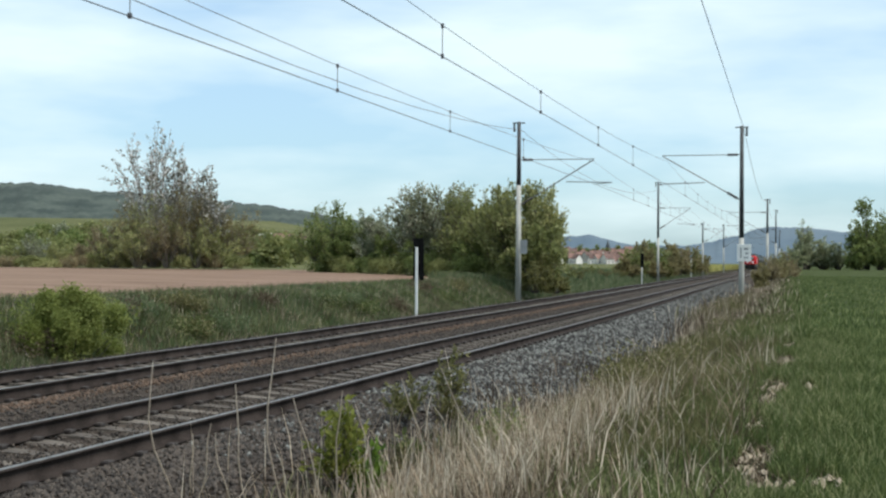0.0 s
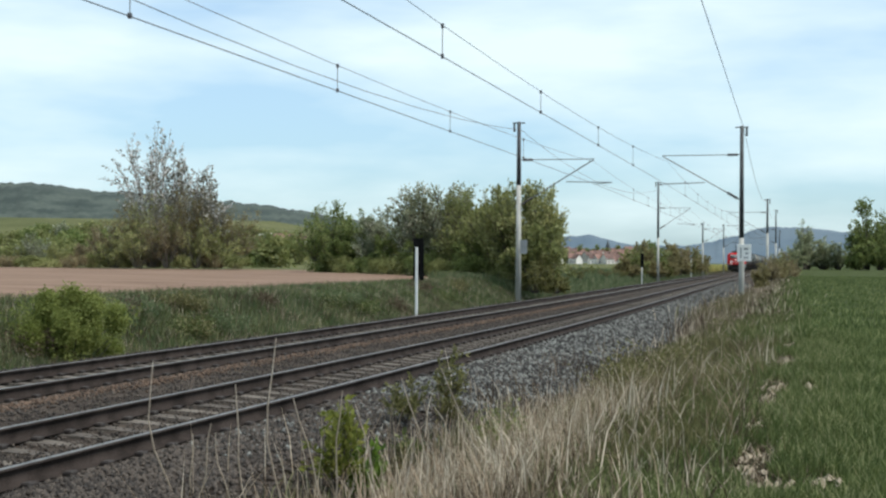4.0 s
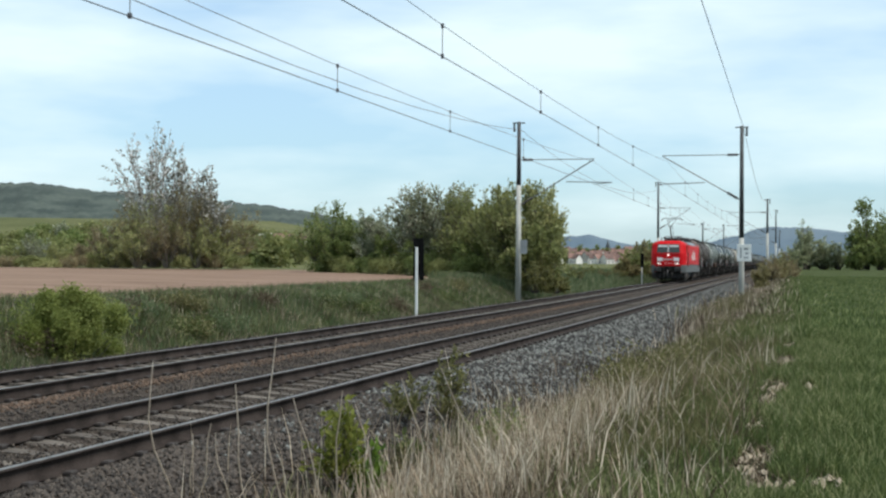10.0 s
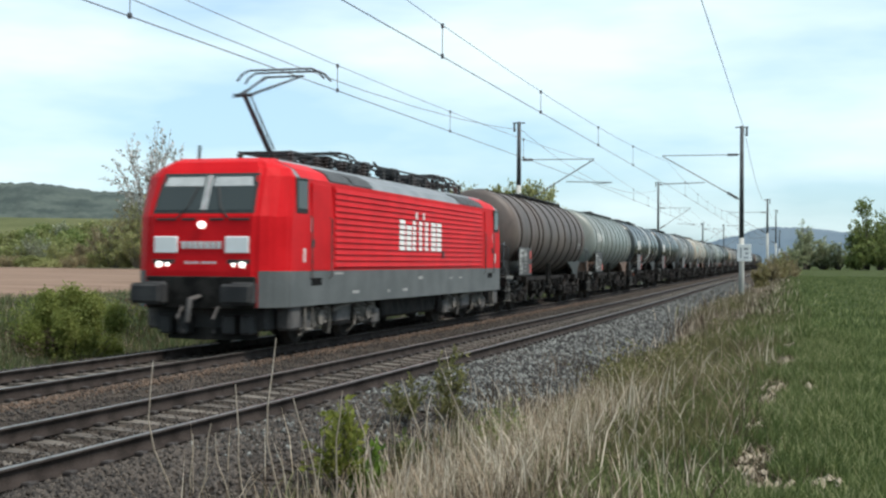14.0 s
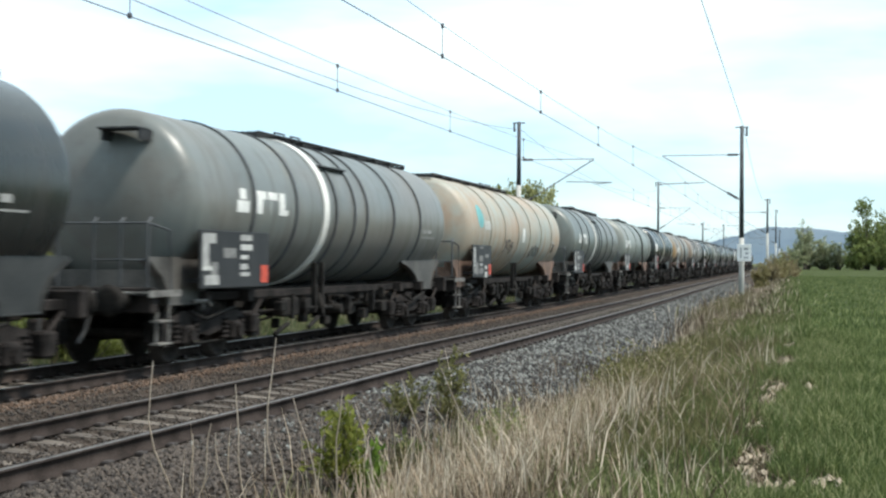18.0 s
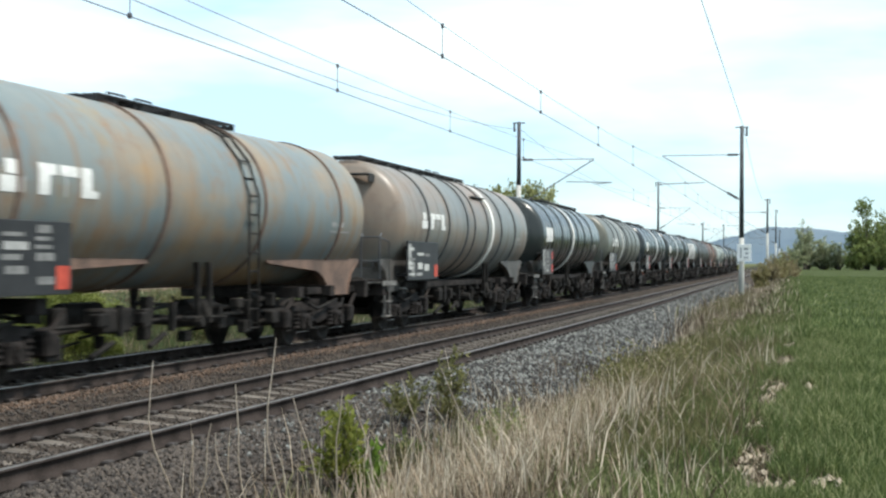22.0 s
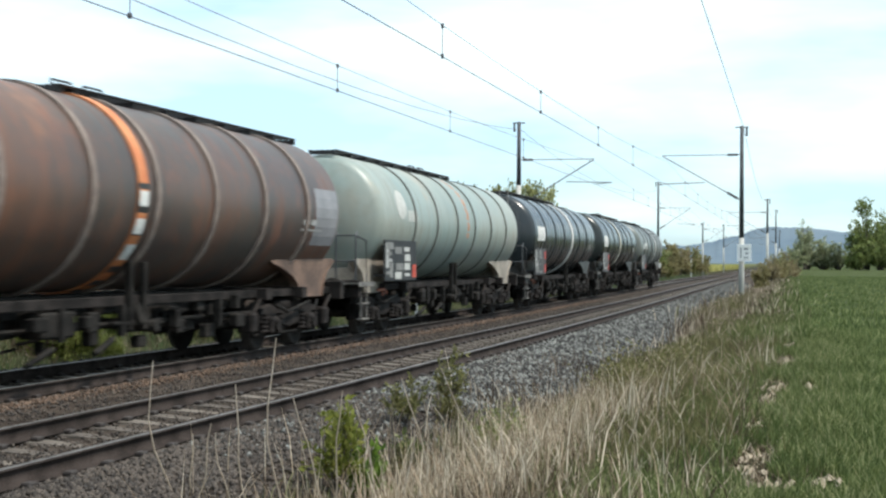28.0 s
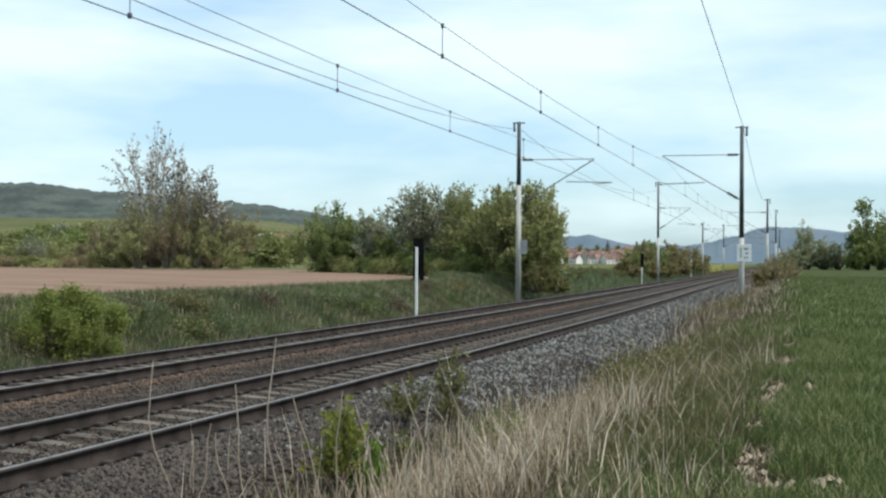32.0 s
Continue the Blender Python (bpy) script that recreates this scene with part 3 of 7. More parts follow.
def wheels_mesh():
    bm = bmesh.new()
    for sgn in (-1, 1):
        x0 = sgn * 0.68
        prof = [(0.0, 0.0), (0.0, 0.5), (0.03, 0.5), (0.035, 0.46), (0.135, 0.455), (0.135, 0.40), (0.09, 0.36), (0.09, 0.14), (0.17, 0.12), (0.17, 0.0)]
        g = bmesh.new()
        lathe_y(g, prof, 24)
        bmesh.ops.transform(g, matrix=Matrix.Translation((x0, 0, 0)) @ Matrix.Rotation(-sgn * radians(90), 4, "Z"), verts=g.verts)
        tmp = bpy.data.meshes.new("tmp")
        g.to_mesh(tmp)
        g.free()
        bm.from_mesh(tmp)
        bpy.data.meshes.remove(tmp)
    tube(bm, [(-0.7, 0, 0), (0.7, 0, 0)], 0.09, 10)
    return from_bm("wheelset", bm, M["wheel_steel"], True)


WHEELS = wheels_mesh()


def locomotive():
    t = thing("locomotive", "bright red electric freight locomotive with grey skirt and roof", "locomotive")
    body_levels = [(0.80, 1.5, 1.3, 1.06, 8.58, 8.93, 9.15), (1.46, 1.5, 1.3, 1.06, 8.58, 8.93, 9.15), (2.45, 1.5, 1.29, 1.05, 8.54, 8.87, 9.07), (3.2, 1.47, 1.24, 1.0, 8.3, 8.54, 8.70),
                   (3.36, 1.33, 1.17, 0.97, 8.1, 8.43, 8.59), (3.47, 1.08, 1.0, 0.9, 8.0, 8.36, 8.50), (3.56, 0.95, 0.88, 0.78, 7.85, 8.05, 8.25)]
    bm, rings = loft(body_levels)
    for i, (a, b) in enumerate(zip(rings, rings[1:])):
        for k in range(12):
            f = bm.faces.new((a[k], a[(k + 1) % 12], b[(k + 1) % 12], b[k]))
            f.material_index = 2 if (i >= 3 and k in (2, 8)) else 0
    bm.faces.new(rings[0])
    bm.faces.new(rings[-1]).material_index = 2
    bm.normal_update()
    bmesh.ops.bevel(bm, geom=[e for e in bm.edges if abs(e.verts[0].co.z - e.verts[1].co.z) > 0.1 and min(abs(v.co.y) for v in e.verts) > 8.3], offset=0.07, segments=3, affect="EDGES")
    bm.normal_update()
    for f in bm.faces:
        q = f.calc_center_median()
        if q.z < 1.46 and abs(q.x) > 1.16 and max(v.co.z for v in f.verts) < 1.47 and abs(f.normal.z) < 0.5:
            f.material_index = 1
    body = part("body", bm, [M["loco_red"], M["loco_grey"], M["roof_grey"]], t)
    # red cab roofs at both ends
    for e in (-1, 1):
        bm = bmesh.new()
        pts = [(-1.477, 3.2), (-1.337, 3.368), (-1.085, 3.482), (-0.9, 3.572), (0.9, 3.572), (1.085, 3.482), (1.337, 3.368), (1.477, 3.2)]
        y0, y1 = 6.45 * e, 8.0 * e
        ra, rb = [bm.verts.new((x, y0, z)) for x, z in pts], [bm.verts.new((x, y1, z)) for x, z in pts]
        for k in range(7):
            bm.faces.new((ra[k], ra[k + 1], rb[k + 1], rb[k]))
        part("cab_roof", bm, M["loco_red"], t)
    for sx in (-1, 1):
        # louvred side panel
        for k in range(13):
            bm = bmesh.new()
            z0 = 1.53 + k * 0.123
            v = [bm.verts.new((sx * x, y, z)) for y in (-6.1, 6.22) for x, z in ((1.498, z0), (1.535, z0 + 0.006), (1.51, z0 + 0.095), (1.498, z0 + 0.095))]
            for f in ((0, 1, 5, 4), (1, 2, 6, 5), (2, 3, 7, 6), (0, 1, 2, 3), (4, 5, 6, 7)):
                bm.faces.new([v[i] for i in f])
            part("side_louvre", bm, M["loco_red"], t)
        bm = bmesh.new()
        box(bm, sx * 1.495, sx * 1.503, -6.15, 6.27, 1.5, 3.16)
        part("side_panel", bm, M["loco_red"], t)
        for e in (-1, 1):
            bm = bmesh.new()
            box(bm, sx * 1.498, sx * 1.509, e * 6.54, e * 7.46, 1.475, 3.12, 0.005)
            door = part("cab_door", bm, M["loco_red"], t)
            bm = bmesh.new()
            box(bm, sx * 1.47, sx * 1.507, e * 7.66, e * 8.26, 2.52, 3.2, 0.02)
            win = part("side_window", bm, M["rubber"], t, "dark side window")
            bm = bmesh.new()
            box(bm, sx * 1.5, sx * 1.514, e * 7.71, e * 8.23, 2.6, 3.16, 0.02)
            part("pane", bm, M["cab_glass"], win)
            for y in (7.56, 6.48):
                bm = bmesh.new()
                tube(bm, [(sx * 1.5, e * y, 1.3), (sx * 1.55, e * y, 1.34), (sx * 1.55, e * y, 2.46), (sx * 1.5, e * y, 2.5)], 0.015)
                part("handrail", bm, M["bogie_grey"], t)
            bm = bmesh.new()
            box(bm, sx * 1.5, sx * 1.535, e * 7.38, e * 7.5, 1.9, 2.06, 0.01)
            part("door_handle", bm, M["rubber"], door)
            for y, z in ((7.9, 1.62), (7.5, 2.2)):
                bm = bmesh.new()
                box(bm, sx * 1.5, sx * 1.508, e * y, e * (y - 0.1), z, z + 0.26)
                part("lettering_bar", bm, M["label_white"], t)
            # solid block, not a hollow: black colour gives the recess its shade
            bm = bmesh.new()
            box(bm, sx * 1.44, sx * 1.504, e * 6.9, e * 7.5, 1.16, 1.34, 0.02)
            part("step_recess", bm, M["matt_black"], t, "step recess in the skirt, its shade painted black")
            for k, (a, b) in enumerate(((6.4, 5.12), (5.0, 3.72))):
                bm = bmesh.new()
                rows = [[bm.verts.new((sx * x, y * e, z)) for y in (a, b)] for x, z in ((1.452, 3.226), (1.482, 3.226), (1.350, 3.378), (1.11, 3.486), (1.09, 3.465))]
                for lo, hi in zip(rows, rows[1:]):
                    bm.faces.new((lo[0], lo[1], hi[1], hi[0]))
                part("roof_vent", bm, M["dark_vent"], t, "dark sloping roof grille")
        # brand mark as plain white shapes, broken by the louvres, with two dots above
        for k in range(7):
            y1 = 1.92 - k * 0.53
            wdt = 0.26 if k in (2, 3, 4) else 0.42
            bm = bmesh.new()
            line = [(x + 0.004, 1.536 + row * 0.123 + d) for row in range(3, 9 if k != 1 else 8) for x, d in ((1.499, -0.004), (1.535, 0.0), (1.511, 0.088), (1.499, 0.096))]
            sides = [[bm.verts.new((sx * x, y, z)) for x, z in line] for y in (y1 - wdt, y1)]
            for j in range(len(line) - 1):
                bm.faces.new((sides[0][j], sides[0][j + 1], sides[1][j + 1], sides[1][j]))
            part("mark_shape", bm, M["label_white"], t, "white block of the brand mark")
        for y1 in (0.66, 0.05):
            bm = bmesh.new()
            box(bm, sx * 1.53, sx * 1.541, y1 - 0.15, y1, 2.66, 2.82)
            part("mark_shape", bm, M["label_white"], t, "white dot of the brand mark")
        bm = bmesh.new()
        box(bm, sx * 1.52, sx * 1.541, -1.95, -1.76, 1.74, 1.92)
        part("mark_shape", bm, M["black_paint"], t, "small black square by the brand mark")
        for y, z, w, h in ((6.2, 1.38, 0.5, 0.04), (0.3, 1.22, 0.35, 0.07), (-2.6, 1.2, 0.3, 0.04), (-3.6, 1.2, 0.3, 0.04), (5.1, 0.98, 0.4, 0.06), (2.7, 0.95, 0.12, 0.07), (1.6, 0.96, 0.4, 0.06)):
            bm = bmesh.new()
            box(bm, sx * 1.499, sx * 1.506, y - w, y, z, z + h)
            part("lettering_bar", bm, M["label_grey"], t)
    for e in (-1, 1):
        def face_y(z):
            return float(np.interp(z, [1.46, 2.45, 3.2, 3.36], [9.15, 9.07, 8.70, 8.59]))
        # windscreens, with pale blinds behind their upper edge
        for sx in (-1, 1):
            for nm, z0, z1, mt, d in (("window_surround", 2.5, 3.25, "rubber", 0.006), ("windscreen", 2.55, 3.21, "cab_glass", 0.014), ("blind", 3.0, 3.17, "blind", 0.02), ("pillar", 2.56, 3.2, "blind", 0.022)):
                bm = bmesh.new()
                xa, xb = sx * {"window_surround": 0.006, "windscreen": 0.05, "blind": 0.1, "pillar": 0.012}[nm], sx * {"window_surround": 1.0, "windscreen": 0.95, "blind": 0.88, "pillar": 0.06}[nm]
                q = [(xa, z0), (xb, z0), (xb * 0.95, z1), (xa, z1)]
                lo = [bm.verts.new((x, e * (face_y(z) - 0.01), z)) for x, z in q]
                hi = [bm.verts.new((x, e * (face_y(z) + d), z + d * 0.5)) for x, z in q]
                bm.faces.new(hi)
                for j in range(4):
                    bm.faces.new((lo[j], lo[(j + 1) % 4], hi[(j + 1) % 4], hi[j]))
                part(nm, bm, M[mt], t)
            bm = bmesh.new()
            tube(bm, [(sx * 0.5, e * 9.09, 2.42), (sx * 0.32, e * 9.01, 2.62), (sx * 0.2, e * 8.83, 3.0)], 0.018)
            part("wiper", bm, M["rubber"], t)
            # dark strips that stand for the wipers' shadows below the windscreen
            for x, w in ((0.72, 0.2), (0.28, 0.14)):
                bm = bmesh.new()
                box(bm, sx * (x - w), sx * (x + w), e * 9.0, e * 9.09, 2.37, 2.41, 0.008)
                part("air_slot", bm, M["rubber"], t)
            bm = bmesh.new()
            box(bm, sx * 0.47, sx * 0.93, e * 9.07, e * 9.14, 1.78, 2.08, 0.012)
            part("white_panel", bm, M["white_paint"], t, "white square panel")
            bm = bmesh.new()
            box(bm, sx * 0.5, sx * 0.98, e * 9.07, e * 9.14, 1.46, 1.68, 0.02)
            part("lamp_housing", bm, M["rubber"], t)
            for x, r in ((0.82, 0.062), (0.65, 0.04)):
                bm = bmesh.new()
                lathe_y(bm, [(9.13, 0.0), (9.13, r), (9.17, r * 0.9), (9.18, 0.0)], 16, 0, sx * x, 1.57)
                if e < 0:
                    bmesh.ops.transform(bm, matrix=Matrix.Diagonal((1, -1, 1, 1)), verts=bm.verts)
                part("headlight", bm, M["headlight"] if e > 0 else M["label_grey"], t, "lit headlight" if e > 0 else "unlit lamp", True)
            # buffers
            bm = bmesh.new()
            box(bm, sx * 0.72, sx * 1.02, e * 9.11, e * 9.53, 0.92, 1.18, 0.03)
            box(bm, sx * 0.58, sx * 1.17, e * 9.51, e * 9.6, 0.87, 1.24, 0.05)
            part("buffer", bm, M["buffer_dark"], t, "dark rectangular buffer")
            bm = bmesh.new()
            box(bm, sx * 0.64, sx * 1.08, e * 8.91, e * 9.31, 0.84, 1.26, 0.05)
            part("buffer_housing", bm, M["buffer_dark"], t)
            bm = bmesh.new()
            box(bm, sx * 1.15, sx * 1.45, e * 7.86, e * 8.41, 0.36, 0.9, 0.05)
            part("step_box", bm, M["bogie_grey"], t)
            bm = bmesh.new()
            tube(bm, [(sx * 1.46, e * 7.72, 0.84), (sx * 1.47, e * 7.74, 0.36), (sx * 1.38, e * 7.8, 0.24)], 0.03, 6)
            box(bm, sx * 1.3, sx * 1.48, e * 7.3, e * 7.78, 0.34, 0.37)
            tube(bm, [(sx * 1.46, e * 7.32, 0.84), (sx * 1.47, e * 7.32, 0.36)], 0.02, 6)
            part("cab_step", bm, M["bogie_dust"], t)
        bm = bmesh.new()
        lathe_y(bm, [(9.06, 0.0), (9.06, 0.07), (9.13, 0.07), (9.14, 0.0)], 16, 0, 0, 2.29)
        if e < 0:
            bmesh.ops.transform(bm, matrix=Matrix.Diagonal((1, -1, 1, 1)), verts=bm.verts)
        part("top_lamp", bm, M["headlight"] if e > 0 else M["label_grey"], t, "", True)
        bm = bmesh.new()
        for k in range(7):
            box(bm, -0.39 + k * 0.115, -0.39 + k * 0.115 + 0.085, e * 9.07, e * 9.135, 1.86, 1.99)
        part("front_brand_mark", bm, M["label_white"], t, "white brand mark")
        bm = bmesh.new()
        for k in range(6):
            box(bm, -0.3 + k * 0.1 + (0.04 if k > 2 else 0), -0.3 + k * 0.1 + 0.07 + (0.04 if k > 2 else 0), e * 9.07, e * 9.14, 1.55, 1.63)
        part("front_bars", bm, M["label_white"], t)
        bm = bmesh.new()
        box(bm, -1.07, 1.07, e * 8.98, e * 9.17, 0.77, 1.36, 0.02)
        part("buffer_beam", bm, M["grime"], t, "dark buffer beam")
        bm = bmesh.new()
        q = [(-0.9, 8.66), (0, 8.91), (0.9, 8.66)]
        for z0, z1 in ((0.2, 0.42),):
            for (xa, ya), (xb, yb) in zip(q, q[1:]):
                v = [bm.verts.new((x, e * (y + dy), z)) for dy in (0, -0.05) for x, y, z in ((xa, ya, z0), (xb, yb, z0), (xb, yb - 0.1, z1), (xa, ya - 0.1, z1))]
                for f in ((0, 1, 2, 3), (4, 5, 6, 7), (0, 1, 5, 4), (2, 3, 7, 6), (0, 3, 7, 4), (1, 2, 6, 5)):
                    bm.faces.new([v[i] for i in f])
        part("snow_plough", bm, M["grime"], t)
        bm = bmesh.new()
        box(bm, -1.12, 1.12, e * 8.26, e * 8.71, 0.36, 0.86, 0.04)
        for x in (-0.8, -0.45, 0.45, 0.8):
            box(bm, x - 0.12, x + 0.12, e * 8.61, e * 8.96, 0.3, 0.66, 0.04)
        part("pilot", bm, M["buffer_dark"], t, "dark pilot under the buffer beam")
        bm = bmesh.new()
        tube(bm, [(0, e * 9.11, 1.0), (0, e * 9.56, 0.95), (0, e * 9.66, 0.55)], 0.05)
        tube(bm, [(0.35, e * 9.11, 0.85), (0.35, e * 9.36, 0.6), (0.3, e * 9.21, 0.35)], 0.03)
        tube(bm, [(-0.35, e * 9.11, 0.85), (-0.35, e * 9.36, 0.6), (-0.3, e * 9.21, 0.35)], 0.03)
        part("coupling", bm, M["bogie_grey"], t)
        # bogies
        bogie = new("bogie")
        bogie.parent = t
        bogie.location = (0, e * 5.1, 0)
        bm = bmesh.new()
        for sx in (-1, 1):
            box(bm, sx * 0.98, sx * 1.14, -2.2, 2.2, 0.5, 0.78, 0.03)
            box(bm, sx * 1.0, sx * 1.3, -0.45, 0.45, 0.38, 0.9, 0.05)
            tube(bm, [(sx * 1.0, -2.1, 0.34), (sx * 1.0, 2.1, 0.34)], 0.04)
        part("bogie_frame", bm, M["bogie_grey"], bogie)
        for sx in (-1, 1):
            for y in (-1.45, 1.45):
                bm = bmesh.new()
                box(bm, sx * 1.02, sx * 1.3, y - 0.22, y + 0.22, 0.3, 0.74, 0.07)
                tube(bm, [(sx * 1.3, y, 0.54), (sx * 1.36, y, 0.54)], 0.15, 12)
                part("axle_box", bm, M["bogie_dust"], bogie)
                for d in (-0.42, 0.42):
                    bm = bmesh.new()
                    tube(bm, [(sx * 1.2, y + d, 0.42 + 0.05 * k) for k in range(11)], [0.12, 0.09] * 5 + [0.12], 10)
                    part("spring", bm, M["bogie_dust"], bogie)
            for y0 in (-2.35, 1.9):
                bm = bmesh.new()
                box(bm, sx * 1.08, sx * 1.32, y0, y0 + 0.42, 0.26, 0.62, 0.05)
                tube(bm, [(sx * 1.2, y0 + 0.2, 0.6), (sx * 1.2, y0 + 0.2, 0.86)], 0.035)
                part("sand_box", bm, M["bogie_grey"], bogie)
            bm = bmesh.new()
            tube(bm, [(sx * 1.3, -1.1, 0.86), (sx * 1.3, 0.7, 0.66)], 0.055, 8)
            part("damper", bm, M["bogie_dust"], bogie)
            for y in (-1.45, 1.45):
                bm = bmesh.new()
                tube(bm, [(sx * 1.24, y - 0.62, 0.8), (sx * 1.3, y - 0.6, 0.52), (sx * 1.24, y - 0.66, 0.2)], 0.045, 6)
                box(bm, sx * 1.12, sx * 1.26, y - 0.8, y - 0.66, 0.22, 0.62, 0.03)
                part("brake_hanger", bm, M["bogie_dust"], bogie)
                bm = bmesh.new()
                tube(bm, [(sx * 1.2, y + 0.66, 0.82), (sx * 1.3, y + 0.7, 0.6), (sx * 1.3, y + 0.78, 0.3), (sx * 1.16, y + 0.82, 0.16)], 0.03, 6)
                part("sand_pipe", bm, M["bogie_dust"], bogie)
        for y in (-1.45, 1.45):
            w = wheelset(bogie, y)
            w.scale = (1.0, 1.2, 1.2)
            w.location.z = 0.46 * 1.2
    bm = bmesh.new()
    box(bm, -1.2, 1.2, -2.3, 2.3, 0.35, 0.88, 0.06)
    part("transformer_tank", bm, M["grime"], t)
    bm = bmesh.new()
    box(bm, -1.4, 1.4, -8.6, 8.6, 0.78, 0.87, 0)
    part("underframe", bm, M["grime"], t)
    # roof equipment
    pantograph(t, 5.5, True, 1)
    pantograph(t, 2.6, False, -1)
    pantograph(t, -3.2, False, 1)
    pantograph(t, -6.0, False, -1)
    for y, x, w, h in ((4.2, -0.5, 0.3, 0.18), (1.2, -0.35, 0.34, 0.3), (0.3, 0.3, 0.5, 0.2), (-0.6, -0.4, 0.5, 0.26), (-1.5, -0.2, 0.3, 0.2), (-4.7, 0.1, 0.3, 0.2)):
        bm = bmesh.new()
        box(bm, x - w / 2, x + w / 2, y - w / 2, y + w / 2, 3.76, 3.76 + h * 0.8, 0.04)
        for dx in (-0.12, 0.12):
            tube(bm, [(x + dx, y, 3.54 + 0.032 * k) for k in range(9)], [0.045, 0.08] * 4 + [0.045], 8)
        part("roof_switch", bm, M["black_paint"], t)
    bm = bmesh.new()
    for x in (-0.75, 0.7):
        tube(bm, [(x, -6.6, 3.86), (x, -2, 3.9), (x, 2, 3.88), (x, 4.4, 3.92)], 0.025)
        for y in np.arange(-6.4, 4.5, 1.2):
            tube(bm, [(x, float(y), 3.54 + 0.04 * k) for k in range(9)], [0.035, 0.06] * 4 + [0.035], 6)
    part("busbar", bm, M["black_paint"], t)
    snarl = random.Random(8)
    for k in range(46):
        bm = bmesh.new()
        y, x, z = snarl.uniform(-6.6, 6.4), snarl.uniform(-0.85, 0.2), snarl.uniform(3.72, 3.95)
        if snarl.random() < 0.55:
            tube(bm, [(x, y, 3.54), (x, y, z), (x + snarl.uniform(-0.2, 0.2), y + snarl.uniform(0.2, 0.9), z + snarl.uniform(-0.08, 0.16))], snarl.uniform(0.02, 0.045))
            part("roof_cable", bm, M["black_paint"], t)
        else:
            tube(bm, [(x, y, 3.54 + 0.038 * j) for j in range(10)], [0.05, 0.085] * 5, 8)
            part("insulator", bm, M["insulator"], t)
    bm = bmesh.new()
    tube(bm, [(0.7, 7.8, 3.5), (0.7, 7.75, 3.85)], 0.03)
    part("horn", bm, M["grime"], t)
    return t


LOCO = locomotive()
LOCO_MID = 9.44

# ---- tank wagons ----
WL, TR, TZ = 17.4, 1.45, 2.62


def tank_material(name, c1, c2, c3, rough, stain, amount, patch, patch_amount):
    """Weathered paint: broad patches, and stains that run down the shell from its seams."""
    c1, c2, c3 = [(0.81 * c[0], 0.865 * c[1], 0.86 * c[2]) for c in (c1, c2, c3)]
    m = mat(name, c1, c2, rough, 0.5, 5.0, 0.03, c3=c3, stretch=(1.0, 1.2, 0.6), spec=0.34 if c1[1] < 0.03 else 0.4)
    n, l = m.node_tree.nodes, m.node_tree.links
    b = n["Principled BSDF"]
    tc, mp, nz, rp, mx = n.new("ShaderNodeTexCoord"), n.new("ShaderNodeMapping"), n.new("ShaderNodeTexNoise"), n.new("ShaderNodeMapRange"), n.new("ShaderNodeMix")
    mp.inputs["Scale"].default_value = (0.5, 3.2, 0.38)
    l.new(tc.outputs["Object"], mp.inputs["Vector"])
    nz.inputs["Scale"].default_value, nz.inputs["Detail"].default_value, nz.inputs["Roughness"].default_value = 1.0, 5, 0.62
    l.new(mp.outputs["Vector"], nz.inputs["Vector"])
    rp.inputs[1].default_value, rp.inputs[2].default_value = 0.5, 0.74
    rp.inputs[3].default_value, rp.inputs[4].default_value = 0.0, amount
    l.new(nz.outputs["Fac"], rp.inputs[0])
    mx.data_type = "RGBA"
    stain, patch = [tuple(PALE * v for v in c) for c in (stain, patch)]
    mx.inputs[7].default_value = (*stain, 1)
    l.new(rp.outputs[0], mx.inputs[0])
    l.new(b.inputs["Base Color"].links[0].from_socket, mx.inputs[6])
    l.new(mx.outputs[2], b.inputs["Base Color"])
    # broad weathered areas with ragged borders
    mp2, nz2, rp2, mx2 = n.new("ShaderNodeMapping"), n.new("ShaderNodeTexNoise"), n.new("ShaderNodeMapRange"), n.new("ShaderNodeMix")
    mp2.inputs["Scale"].default_value = (0.25, 0.22, 0.42)
    mp2.inputs["Location"].default_value = (len(name) * 1.7, rough * 31.0, c1[0] * 40.0)
    nz2.inputs["Scale"].default_value, nz2.inputs["Detail"].default_value, nz2.inputs["Roughness"].default_value = 1.0, 7, 0.6
    rp2.inputs[1].default_value, rp2.inputs[2].default_value = 0.44, 0.6
    rp2.inputs[3].default_value, rp2.inputs[4].default_value = 0.0, patch_amount
    mx2.data_type = "RGBA"
    mx2.inputs[7].default_value = (*patch, 1)
    l.new(tc.outputs["Object"], mp2.inputs["Vector"])
    l.new(mp2.outputs["Vector"], nz2.inputs["Vector"])
    l.new(nz2.outputs["Fac"], rp2.inputs[0])
    l.new(rp2.outputs[0], mx2.inputs[0])
    l.new(mx.inputs[6].links[0].from_socket, mx2.inputs[6])
    l.new(mx2.outputs[2], mx.inputs[6])
    # small blotches
    nz3, rp3, mx3 = n.new("ShaderNodeTexNoise"), n.new("ShaderNodeMapRange"), n.new("ShaderNodeMix")
    nz3.inputs["Scale"].default_value, nz3.inputs["Detail"].default_value, nz3.inputs["Roughness"].default_value = 2.2, 8, 0.7
    rp3.inputs[1].default_value, rp3.inputs[2].default_value = 0.52, 0.7
    rp3.inputs[3].default_value, rp3.inputs[4].default_value = 0.0, patch_amount * 0.75
    mx3.data_type = "RGBA"
    mx3.inputs[7].default_value = (stain[0] * 0.8, stain[1] * 0.75, stain[2] * 0.75, 1)
    l.new(tc.outputs["Object"], nz3.inputs["Vector"])
